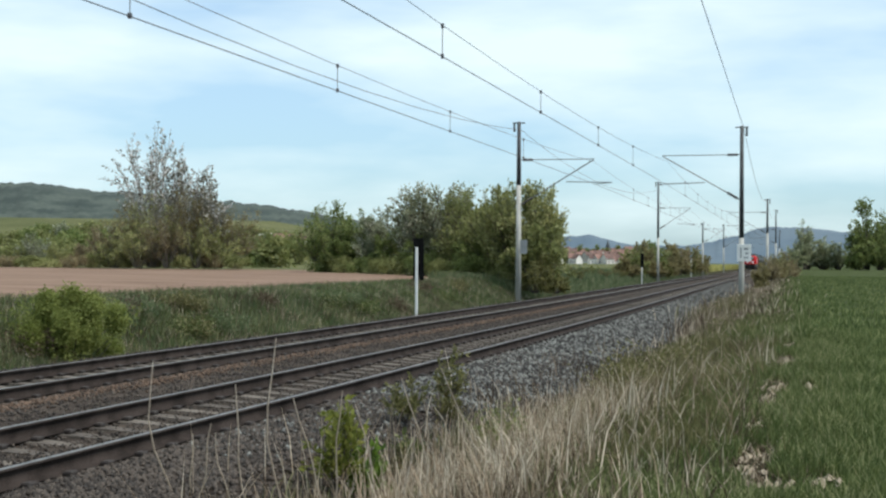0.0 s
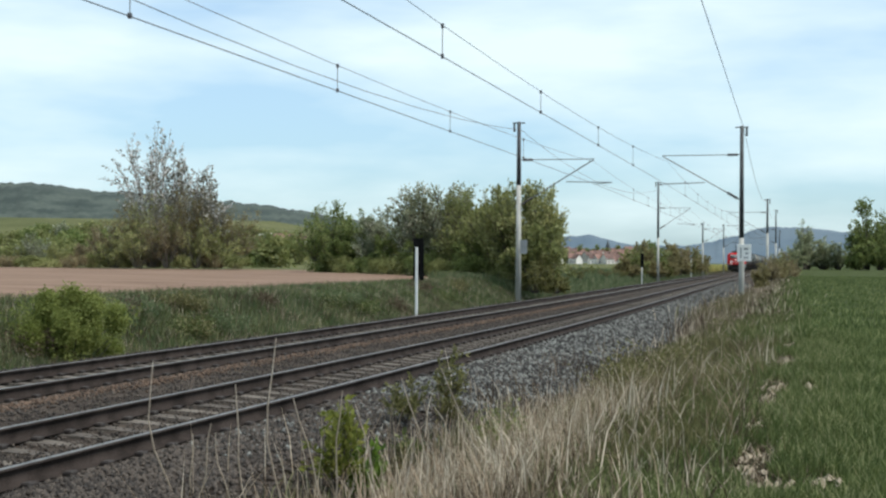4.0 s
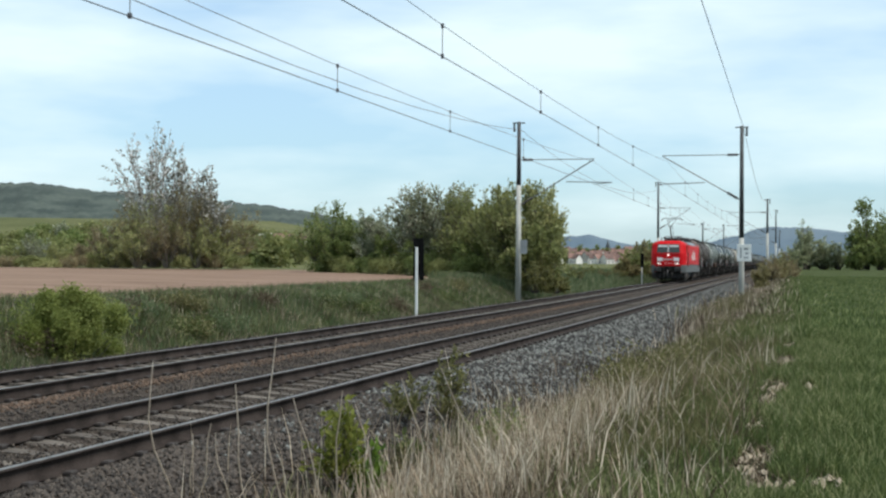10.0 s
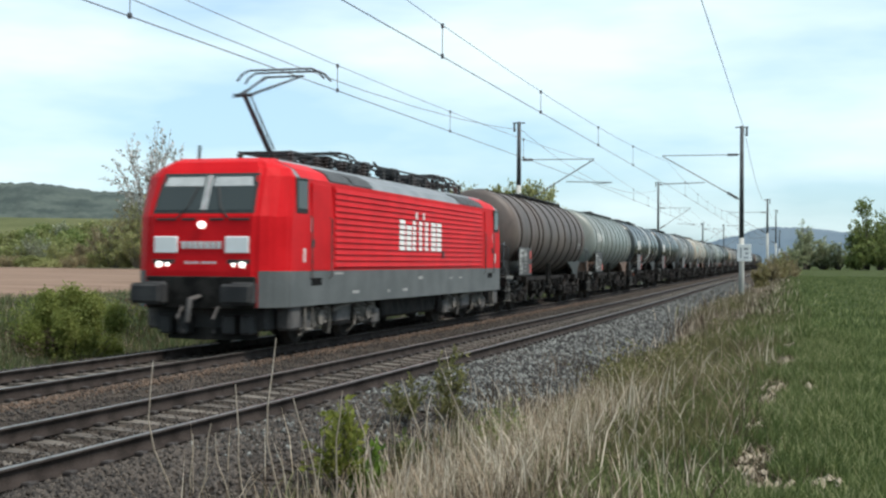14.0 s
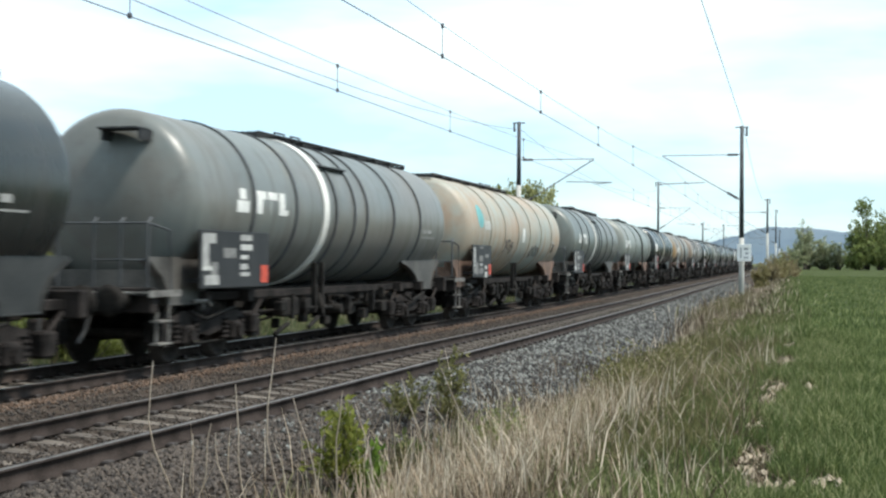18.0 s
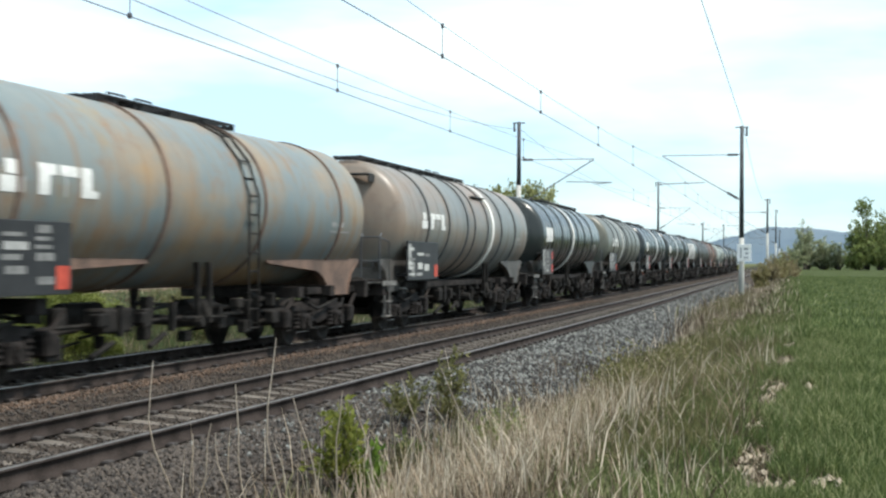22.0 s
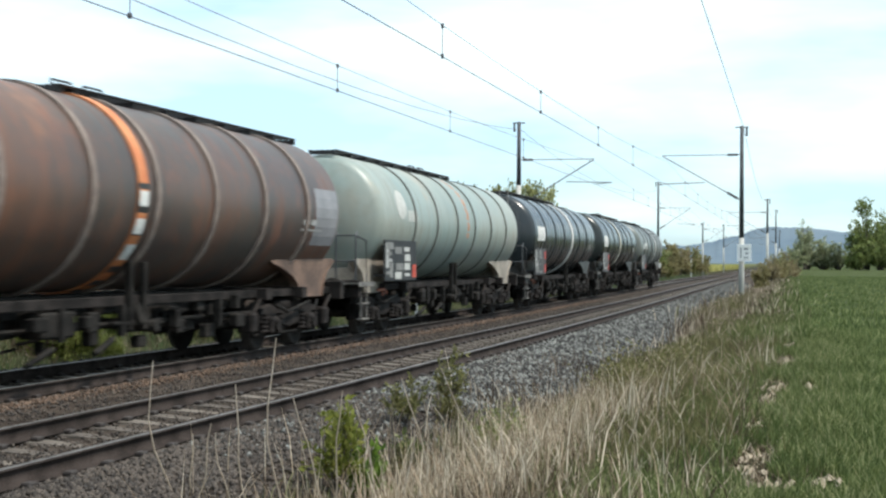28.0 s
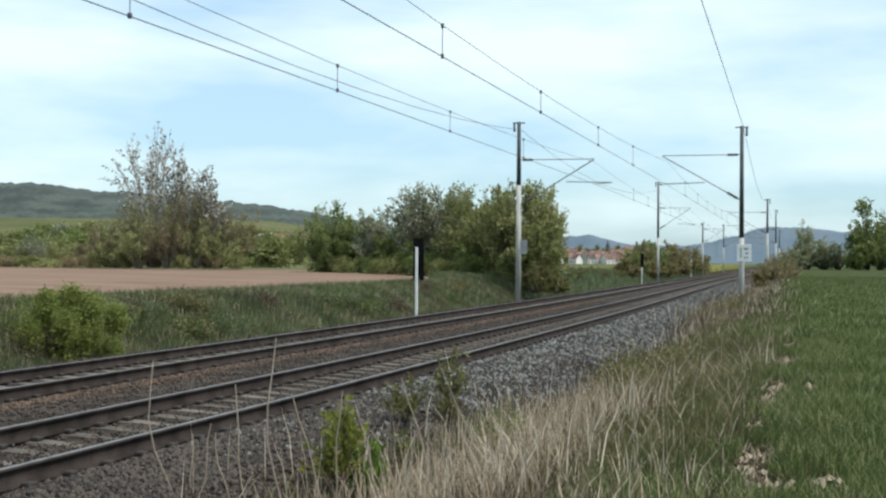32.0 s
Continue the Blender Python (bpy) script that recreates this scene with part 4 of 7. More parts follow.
    l.new(nz3.outputs["Fac"], rp3.inputs[0])
    l.new(rp3.outputs[0], mx3.inputs[0])
    l.new(mx2.outputs[2], mx3.inputs[6])
    l.new(mx3.outputs[2], mx.inputs[6])
    up = n.new("ShaderNodeMath")
    up.operation = "MULTIPLY_ADD"
    up.inputs[1].default_value, up.inputs[2].default_value = 0.3, rough
    l.new(rp.outputs[0], up.inputs[0])
    l.new(up.outputs[0], b.inputs["Roughness"])
    return m


def shell_patch(bm, y0, y1, z0, z1, out=0.006, seg=5, side=-1, mi=0):
    """A painted shape that follows the shell between two heights."""
    r = TR + out
    a0, a1 = math.asin(max(-1, min(1, (z0 - TZ) / r))), math.asin(max(-1, min(1, (z1 - TZ) / r)))
    prev = None
    for k in range(seg + 1):
        a = a0 + (a1 - a0) * k / seg
        row = [bm.verts.new((side * r * math.cos(a), y, TZ + r * math.sin(a))) for y in (y0, y1)]
        if prev:
            bm.faces.new((prev[0], prev[1], row[1], row[0])).material_index = mi
        prev = row
    return bm


def tank_mesh(front, back):
    """A shell with dished heads, flat in the middle and tight at the knuckle, between two offsets from the wagon's front."""
    ya, yb = WL / 2 - front, WL / 2 - back
    crown, knuckle = 2.75, 0.33
    th = math.asin((TR - knuckle) / (crown - knuckle))
    deep = crown - (crown - knuckle) * math.cos(th)
    head = [(crown * (1 - math.cos(th * k / 5)), crown * math.sin(th * k / 5)) for k in range(6)]
    head += [(deep - knuckle * math.cos(th + (math.pi / 2 - th) * k / 7), TR - knuckle + knuckle * math.sin(th + (math.pi / 2 - th) * k / 7)) for k in range(1, 8)]
    prof = [(ya - d, r) for d, r in head]
    tail = [(yb + d, r) for d, r in head][::-1]
    bm = bmesh.new()
    lathe_y(bm, prof + tail, 64, 0, 0, TZ)
    return bm


def ring_mesh(w, out):
    bm = bmesh.new()
    lathe = [(-w / 2, TR - 0.01), (-w / 2, TR + out), (w / 2, TR + out), (w / 2, TR - 0.01)]
    rings = [[bm.verts.new((r * math.cos(6.28318 * k / 56), y, r * math.sin(6.28318 * k / 56))) for k in range(56)] for y, r in lathe]
    for a, b in zip(rings, rings[1:]):
        for k in range(56):
            bm.faces.new((a[k], a[(k + 1) % 56], b[(k + 1) % 56], b[k]))
    return bm


def bogie_meshes():
    """The pieces of a two-axle freight bogie, each about its own place."""
    out = {}
    bm = bmesh.new()
    pts = [(-1.35, 0.62), (-0.9, 0.72), (-0.5, 0.6), (0, 0.52), (0.5, 0.6), (0.9, 0.72), (1.35, 0.62)]
    rows = []
    for y, z in pts:
        rows.append([bm.verts.new((x, y, z + d)) for x, d in ((-0.95, -0.11), (-1.08, -0.11), (-1.08, 0.13), (-0.95, 0.13))])
    for a, b in zip(rows, rows[1:]):
        for k in range(4):
            bm.faces.new((a[k], a[(k + 1) % 4], b[(k + 1) % 4], b[k]))
    bm.faces.new(rows[0])
    bm.faces.new(rows[-1])
    box(bm, -1.0, -0.8, -0.3, 0.3, 0.6, 0.9, 0.03)
    out["side_frame"] = from_bm("side_frame", bm, M["grime_brown"])
    bm = bmesh.new()
    box(bm, -1.2, -0.95, -0.2, 0.2, 0.3, 0.62, 0.05)
    tube(bm, [(-1.19, 0, 0.46), (-1.26, 0, 0.46)], 0.11, 10)
    out["axle_box"] = from_bm("axle_box", bm, M["grime_brown"])
    bm = bmesh.new()
    tube(bm, [(-1.08, 0, 0.36 + 0.04 * k) for k in range(9)], [0.1, 0.075] * 4 + [0.1], 8)
    out["spring"] = from_bm("spring", bm, M["grime_brown"])
    bm = bmesh.new()
    box(bm, -0.84, -0.66, -0.05, 0.05, 0.34, 0.7, 0.02)
    tube(bm, [(-0.75, 0, 0.68), (-0.75, 0, 0.86)], 0.025)
    out["brake_shoe"] = from_bm("brake_shoe", bm, M["grime"])
    bm = bmesh.new()
    box(bm, -1.16, -0.9, -0.16, 0.16, 0.36, 0.72, 0.04)
    tube(bm, [(-1.1, 0, 0.7), (-1.12, -0.3, 0.95)], 0.035)
    out["end_bracket"] = from_bm("end_bracket", bm, M["grime_brown"])
    bm = bmesh.new()
    tube(bm, [(-1.0, -1.5, 0.3), (-1.0, 1.5, 0.3)], 0.03)
    out["brake_rod"] = from_bm("brake_rod", bm, M["grime"])
    bm = bmesh.new()
    tube(bm, [(-1.18, -0.75, 0.86), (-1.2, 0.4, 0.7), (-1.18, 0.9, 0.84)], 0.03)
    out["damper"] = from_bm("damper", bm, M["grime"])
    bm = bmesh.new()
    box(bm, -1.0, 1.0, -0.25, 0.25, 0.5, 0.85, 0.04)
    out["bolster"] = from_bm("bolster", bm, M["grime_brown"])
    return out


BOGIE = bogie_meshes()


def bogie_parts(bogie):
    def put(name, y=0.0, side=-1):
        ob = part(name, BOGIE[name], None, bogie)
        ob.location = (0, y, 0)
        if side > 0:
            ob.rotation_euler = (0, 0, math.pi)
    put("bolster")
    for side in (-1, 1):
        for name in ("side_frame", "brake_rod", "damper"):
            put(name, 0.0, side)
        for y in (-0.9, 0.9):
            put("axle_box", y, side)
            for d in (-0.33, 0.33):
                put("spring", y + d, side)
        for y in (-1.42, -0.36, 0.36, 1.42):
            put("brake_shoe", y, side)
        for y in (-1.75, 1.75):
            put("end_bracket", y, side)


def frame_meshes():
    """The pieces of a wagon's frame and of the gear that hangs below it."""
    def one(name, build, material):
        bm = bmesh.new()
        build(bm)
        return from_bm(name, bm, M[material])
    tangle = random.Random(3)

    def gear(bm):
        for k in range(52):
            y, x, z = tangle.uniform(-4.4, 4.4), tangle.uniform(-1.15, -0.4), tangle.uniform(0.42, 0.95)
            if tangle.random() < 0.5:
                tube(bm, [(x, y, z), (x + tangle.uniform(-0.1, 0.1), y + tangle.uniform(0.3, 1.3), z + tangle.uniform(-0.2, 0.2))], tangle.uniform(0.018, 0.05))
            else:
                box(bm, x - 0.08, x + 0.08, y, y + tangle.uniform(0.1, 0.4), z - 0.12, z + tangle.uniform(0.05, 0.2), 0.02)
    return {
        "side_member": one("side_member", lambda bm: box(bm, -1.06, -0.9, -8.1, 8.1, 0.98, 1.12, 0.01), "grime_brown"),
        "side_stub": one("side_member", lambda bm: box(bm, -1.06, -0.9, 5.2, 8.1, 0.98, 1.12, 0.01), "grime_brown"),
        "cross_member": one("cross_member", lambda bm: box(bm, -1.25, 1.25, -0.12, 0.12, 0.94, 1.15, 0.01), "grime_brown"),
        "buffer_beam": one("buffer_beam", lambda bm: box(bm, -1.3, 1.3, -0.1, 0.1, 0.86, 1.24, 0.02), "grime_brown"),
        # added dark solid that fills the bright gap below the tank
        "centre_sill": one("centre_sill", lambda bm: box(bm, -0.4, 0.4, -8.0, 8.0, 0.82, 1.14, 0.02), "grime"),
        "air_tank": one("air_tank", lambda bm: tube(bm, [(-0.5, -1.9, 0.78), (-0.5, -0.9, 0.78)], 0.22, 12), "grime"),
        "brake_cylinder": one("brake_cylinder", lambda bm: tube(bm, [(0.4, 0.3, 0.8), (0.4, 1.4, 0.8)], 0.18, 12), "grime"),
        "brake_pipe": one("brake_pipe", lambda bm: tube(bm, [(-0.9, -4.5, 0.72), (-0.9, 4.5, 0.72)], 0.035), "grime"),
        "brake_rod": one("brake_rod", lambda bm: tube(bm, [(-0.3, -4.8, 0.62), (-0.3, 4.8, 0.62)], 0.03), "grime"),
        "discharge_pipe": one("discharge_pipe", lambda bm: tube(bm, [(0, -0.2, 1.17), (0, -0.2, 0.7), (-1.1, -0.2, 0.66), (-1.25, -0.2, 0.66)], 0.09, 8), "grime"),
        "hanger": one("hanger", lambda bm: box(bm, -1.15, -1.05, -0.05, 0.05, 0.55, 1.0), "grime"),
        "tool_box": one("tool_box", lambda bm: box(bm, -1.1, -0.7, 1.8, 2.6, 0.6, 0.95, 0.03), "grime"),
        "brake_gear": one("brake_gear", gear, "grime"),
    }


FRAME = frame_meshes()


def wagon_frame(t, open_middle):
    def put(key, name=None, y=0.0, turned=False):
        ob = part(name or key, FRAME[key], None, t)
        ob.location = (0, y, 0)
        if turned:
            ob.rotation_euler = (0, 0, math.pi)
        return ob
    if open_middle:
        for sx, sy in ((1, 1), (-1, -1), (1, -1), (-1, 1)):
            put("side_stub", "side_member").scale = (sx, sy, 1)
    else:
        put("side_member")
        put("side_member", turned=True)
    for y in (-6.1, -4.4, 4.4, 6.1):
        put("cross_member", y=y)
    for y in (-8.05, 8.05):
        put("buffer_beam", y=y)
    for key in (() if open_middle else ("centre_sill",)) + ("air_tank", "brake_cylinder", "brake_pipe", "brake_rod", "discharge_pipe", "tool_box"):
        put(key)
    for y in (-2.6, 0.6, 2.2):
        put("hanger", y=y)
    tagged(put("brake_gear"), kind="stuff")


def buffer_mesh():
    bm = bmesh.new()
    lathe_y(bm, [(0, 0.0), (0, 0.13), (0.3, 0.12), (0.3, 0.09), (0.52, 0.09), (0.52, 0.24), (0.55, 0.24), (0.575, 0.14), (0.58, 0.0)], 16)
    return from_bm("buffer", bm, M["grime"], True)


BUFFER = buffer_mesh()


def saddle_mesh(reach):
    """A flared bracket that carries one end of the shell: a thin arm along the shell that curves down to the frame, with cross plates."""
    bm = bmesh.new()
    shell = [(-2.2, 1.70), (-1.2, 1.70), (-0.3, 1.68), (0.4, 1.68), (reach * 0.7, 1.67), (reach, 1.66)]
    foot = [(reach, 1.62), (reach * 0.7, 1.57), (0.3, 1.47), (0.0, 1.37), (-0.22, 1.24), (-0.34, 1.1), (-0.4, 0.97), (-1.55, 0.97), (-1.62, 1.2), (-1.78, 1.42), (-2.2, 1.66)]
    prof = shell + foot
    n = len(prof)
    for sx in (-1, 1):
        lo = [bm.verts.new((sx * 1.09, y, z)) for y, z in prof]
        hi = [bm.verts.new((sx * 1.115, y, z)) for y, z in prof]
        bm.faces.new(lo)
        bm.faces.new(hi)
        for k in range(n):
            bm.faces.new((lo[k], lo[(k + 1) % n], hi[(k + 1) % n], hi[k]))
        # rolled flange below the arm
        for (ya, za), (yb, zb) in zip(foot[:-1], foot[1:]):
            v = [bm.verts.new((sx * x, y, z + d)) for y, z in ((ya, za), (yb, zb)) for x, d in ((0.98, 0.0), (1.15, 0.0), (1.15, -0.022), (0.98, -0.022))]
            for k in range(4):
                bm.faces.new((v[k], v[(k + 1) % 4], v[4 + (k + 1) % 4], v[4 + k]))
    for y in (-1.5, -0.5):
        box(bm, -1.1, 1.1, y - 0.03, y + 0.03, 1.0, 1.5)
        for sx in (-1, 1):
            box(bm, sx * 0.75, sx * 1.09, y - 0.03, y + 0.03, 1.4, 1.66)
    return bm


def walkway_mesh(y0, y1):
    bm = bmesh.new()
    z = TZ + TR + 0.07
    for x in (-0.26, -0.13, 0.0, 0.13, 0.26):
        box(bm, x - 0.03, x + 0.03, y1, y0, z, z + 0.018)
    n = int((y0 - y1) / 1.1)
    for k in range(n + 1):
        y = y1 + (y0 - y1) * k / n
        box(bm, -0.32, 0.32, y - 0.02, y + 0.02, z - 0.09, z)
    for x in (-0.33, 0.33):
        tube(bm, [(x, y0, z + 0.015), (x, y1, z + 0.015)], 0.014)
    return bm


def lid_mesh():
    bm = bmesh.new()
    g = []
    for zz, r in ((TZ + TR - 0.1, 0.25), (TZ + TR + 0.08, 0.25), (TZ + TR + 0.11, 0.2), (TZ + TR + 0.14, 0.06)):
        g.append([bm.verts.new((r * math.cos(6.28318 * k / 16), r * math.sin(6.28318 * k / 16), zz)) for k in range(16)])
    for a, b in zip(g, g[1:]):
        for k in range(16):
            bm.faces.new((a[k], a[(k + 1) % 16], b[(k + 1) % 16], b[k]))
    bm.faces.new(g[-1])
    return from_bm("manhole_lid", bm, M["grime"])


LID = lid_mesh()
dome_bm = bmesh.new()
tube(dome_bm, [(0, -0.25, TZ + TR - 0.08), (0, -0.25, TZ + TR + 0.14), (0, 0.25, TZ + TR + 0.14), (0, 0.25, TZ + TR - 0.08)], 0.02)
tube(dome_bm, [(0.05, 0.0, TZ + TR - 0.1), (0.05, 0.0, TZ + TR + 0.1)], [0.05, 0.07], 8)
DOME_RAIL = from_bm("dome_rail", dome_bm, M["black_paint"])


def end_rail_mesh():
    """Brakeman's rail on a wagon's end platform."""
    bm = bmesh.new()
    for x in (-1.2, -0.75, -0.3, 0.3):
        tube(bm, [(x, 0.2, 1.12), (x, 0.2, 2.2), (x, 0.1, 2.28)], 0.024)
    tube(bm, [(-1.2, 0.2, 2.2), (0.3, 0.2, 2.2)], 0.022)
    tube(bm, [(-1.2, 0.2, 1.65), (-0.3, 0.2, 1.65)], 0.018)
    tube(bm, [(-1.2, 0.2, 2.2), (-1.2, -0.5, 2.1), (-1.2, -0.55, 1.12)], 0.022)
    box(bm, -1.25, 0.4, -0.3, 0.28, 1.12, 1.16)
    return from_bm("end_railing", bm, M["mast_dark"])


def step_mesh():
    bm = bmesh.new()
    for x in (-1.27,):
        for y in (-0.2, 0.2):
            box(bm, x - 0.012, x + 0.012, y - 0.018, y + 0.018, 0.38, 1.12)
        for z in (0.38, 0.72):
            box(bm, x - 0.06, x + 0.1, -0.22, 0.22, z, z + 0.025)
    return from_bm("corner_step", bm, M["steel_pale"])


def end_bracket_mesh():
    bm = bmesh.new()
    box(bm, -0.75, -0.05, 7.2, 7.6, 3.66, 3.7, 0.01)
    for x in (-0.72, -0.08):
        box(bm, x - 0.02, x + 0.02, 6.95, 7.5, 3.5, 3.67)
    return from_bm("end_bracket", bm, M["black_paint"])


def lever_mesh():
    bm = bmesh.new()
    for y in (0.0, -0.42):
        box(bm, -1.16, -1.06, y - 0.045, y + 0.045, 0.62, 1.62, 0.01)
    tube(bm, [(-1.12, 0.5, 0.74), (-1.12, -1.0, 0.7)], 0.03)
    tube(bm, [(-1.1, -0.2, 1.0), (-1.2, -0.2, 0.72)], 0.07, 10)
    return from_bm("valve_lever", bm, M["grime"])


# saddle colours hold real dirt and also painted shade from the shell above
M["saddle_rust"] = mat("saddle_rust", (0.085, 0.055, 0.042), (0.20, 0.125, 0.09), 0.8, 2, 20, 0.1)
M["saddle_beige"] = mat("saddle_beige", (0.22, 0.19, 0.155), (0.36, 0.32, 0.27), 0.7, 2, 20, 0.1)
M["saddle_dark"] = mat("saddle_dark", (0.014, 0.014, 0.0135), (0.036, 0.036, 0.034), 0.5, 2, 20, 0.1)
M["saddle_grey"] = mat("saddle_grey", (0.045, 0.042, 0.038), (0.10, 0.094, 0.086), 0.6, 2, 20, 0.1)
M["steel_pale"] = mat("steel_pale", (0.07, 0.065, 0.06), (0.24, 0.23, 0.21), 0.7, 4, 20, 0.1)
STEP, END_BRACKET, LEVER = step_mesh(), end_bracket_mesh(), lever_mesh()
RAILING = end_rail_mesh()


def ladder_mesh(pts, lean=(0, 1), half=0.2):
    """A ladder through points in the x-z plane, or up the end."""
    bm = bmesh.new()
    for d in (-half, half):
        tube(bm, [(q[0] + d * lean[0], q[1] + d * lean[1], q[2]) for q in pts], 0.022)
    for a, b in zip(pts, pts[1:]):
        n = max(1, int((Vector(b) - Vector(a)).length / 0.3))
        for k in range(n):
            q = Vector(a).lerp(Vector(b), k / n)
            tube(bm, [(q.x - half * lean[0], q.y - half * lean[1], q.z), (q.x + half * lean[0], q.y + half * lean[1], q.z)], 0.016, 4)
    return bm


RING = from_bm("stiffening_ring", ring_mesh(0.08, 0.03), M["grime"])
WALK_SHORT = from_bm("walkway", walkway_mesh(2.1, -7.5), M["black_paint"])
WALK_LONG = from_bm("walkway", walkway_mesh(7.0, -2.9), M["black_paint"])
WALK_AFT = from_bm("walkway", walkway_mesh(1.1, -7.8), M["black_paint"])
WALK_MID = from_bm("walkway", walkway_mesh(1.6, -3.3), M["black_paint"])
TANK = from_bm("tank", tank_mesh(1.3, 16.65), M["grime"], True)
SADDLE_ME = from_bm("saddle", saddle_mesh(0.95), M["grime"])
SADDLE_LONG = from_bm("saddle", saddle_mesh(2.7), M["grime"])
SADDLE_FRONT = from_bm("saddle", saddle_mesh(4.3), M["grime"])
BAND = from_bm("band", ring_mesh(0.28, 0.03), M["band_white"])
JOINT = from_bm("band_joint", shell_patch(bmesh.new(), -0.16, 0.16, 2.12, 2.17, 0.036, 2), M["black_paint"])
END_LADDER = from_bm("ladder", ladder_mesh([(-0.55, 8.2, 0.5), (-0.55, 8.2, 2.7), (-0.5, 8.05, 3.3), (-0.4, 7.45, 4.15)], (1, 0), 0.15), M["saddle_grey"])
SIDE_LADDER = from_bm("ladder", ladder_mesh([(-1.5, -1.6, 0.5), (-1.5, -1.6, 2.75), (-1.3, -1.6, 3.35), (-0.95, -1.6, 3.78), (-0.45, -1.6, 4.04)]), M["grime"])


def data_board(parent, start, width, seed, dark):
    """A black board full of plain bars, with one or two orange marks at its inner end."""
    r = random.Random(seed)
    y0 = WL / 2 - start
    y1 = y0 - width
    bm = bmesh.new()
    box(bm, -1.475, -1.44, y1, y0, 1.2, 2.13, 0.008)
    for y in (y1 + 0.3, y0 - 0.3):
        box(bm, -1.45, -1.05, y - 0.03, y + 0.03, 1.3, 1.36)
        box(bm, -1.45, -1.2, y - 0.03, y + 0.03, 1.95, 2.01)
    ob = part("data_board", bm, M["board_black" if dark else "black_paint"], parent, "black data board")
    for pa, pb, za, zb, tone in ((0.06, 0.3, 1.5, 2.06, "label_grey"), (0.36, 0.62, 1.28, 1.62, "label_dim"), (0.8, 1.2, 1.78, 2.04, "label_dim"))[: 3 if dark else 2]:
        part("label_panel", bars(bmesh.new(), -1.4755, [(y0 - pb, y0 - pa, za, zb)]), M[tone], ob, "pale label panel")
    cols = [(y0 - 0.05, 0.62), (y0 - 0.75, 0.6)] + ([(y0 - 1.42, 0.5)] if width > 2.2 else [])
    for ya, w in cols:
        z = 2.08 - r.choice((0.0, 0.0, 0.1))
        while z > 1.33:
            h = r.choice((0.035, 0.05, 0.07, 0.1) if dark else (0.05, 0.07, 0.1, 0.16))
            if r.random() < (0.86 if dark else 0.7):
                a = ya - r.uniform(0, 0.12)
                part("bar", bars(bmesh.new(), -1.476, [(a - w * r.uniform(0.55, 0.95), a, z - h, z)]), M[r.choice(("label_grey", "label_dim", "label_dim", "label_dim") if dark else ("label_grey", "label_pale", "label_dim", "label_dim"))], ob)
            z -= h + r.uniform(0.03, 0.09)
    for z, h in ((1.27, 0.3), (1.76, 0.27))[: 2 if dark else 1]:
        part("orange_mark", bars(bmesh.new(), -1.479, [(y1 + 0.06, y1 + 0.36, z, z + h)]), M["label_red" if dark else "label_orange"], ob, "faded red mark" if dark else "orange mark")
    return ob


def recoloured(me, *materials):
    c = me.copy()
    c.materials.clear()
    for k in materials:
        c.materials.append(k)
    return c


def logo_shapes(kind):
    """Plain shapes the size of the owner's mark, one mesh each."""
    out = []

    def add(y0, y1, z0, z1, seg=5, lift=0.006):
        out.append(shell_patch(bmesh.new(), y0, y1, z0, z1, lift, seg))

    if kind == "blocks":
        for k in range(4):
            y1 = -k * 0.345
            add(y1 - 0.3, y1, 2.4 + 0.02 * (k % 2), 2.92)
            if k in (0, 2):
                add(y1 - 0.2, y1 - 0.1, 2.52, 2.62, 2, 0.009)
    elif kind == "mark":
        add(-0.5, 0.0, 2.46, 2.66)
        add(-0.38, -0.12, 2.68, 2.86)
        for k in range(3):
            y1 = -0.82 - k * 0.5
            add(y1 - 0.14 - 0.12 * (k != 1), y1 - 0.12 * (k == 1), 2.46, 2.86)
            add(y1 - 0.42, y1, 2.72 if k < 2 else 2.46, 2.86 if k < 2 else 2.56)
    elif kind == "large":
        for k in range(4):
            y1 = 4.4 - k * 2.1
            add(y1 - 0.95, y1, 2.0, 3.4, 8, 0.058)
    elif kind in ("disc", "oval"):
        bm, n = bmesh.new(), 24
        def on_shell(y, z):
            r = TR + 0.006
            return bm.verts.new((-math.sqrt(max(0.01, r * r - (z - TZ) ** 2)), y, z))
        mid = on_shell(-0.37, 2.97)
        inner = [on_shell(-0.37 + 0.2 * math.cos(6.28318 * k / n), 2.97 + 0.18 * math.sin(6.28318 * k / n)) for k in range(n)]
        outer = [on_shell(-0.37 + 0.38 * math.cos(6.28318 * k / n), 2.97 + 0.34 * math.sin(6.28318 * k / n)) for k in range(n)]
        for k in range(n):
            bm.faces.new((mid, inner[k], inner[(k + 1) % n]))
            bm.faces.new((inner[k], outer[k], outer[(k + 1) % n], inner[(k + 1) % n]))
        out.append(bm)
        for k in range(3):
            add(-1.08 - 0.27 * k, -0.86 - 0.27 * k, 2.6, 2.86)
    elif kind == "faded":
        for k in range(5):
            y1 = -k * 0.42
            add(y1 - 0.34, y1, 2.6 + 0.05 * (k % 2), 3.0)
    return out


def rear_notes():
    return [from_bm("bar", shell_patch(bmesh.new(), *q, 0.006, 2), M["label_grey"]) for q in ((-6.6, -5.5, 2.22, 2.25), (-5.75, -5.55, 2.33, 2.43), (-6.2, -5.95, 2.33, 2.43), (-5.9, -5.8, 2.36, 2.4))]


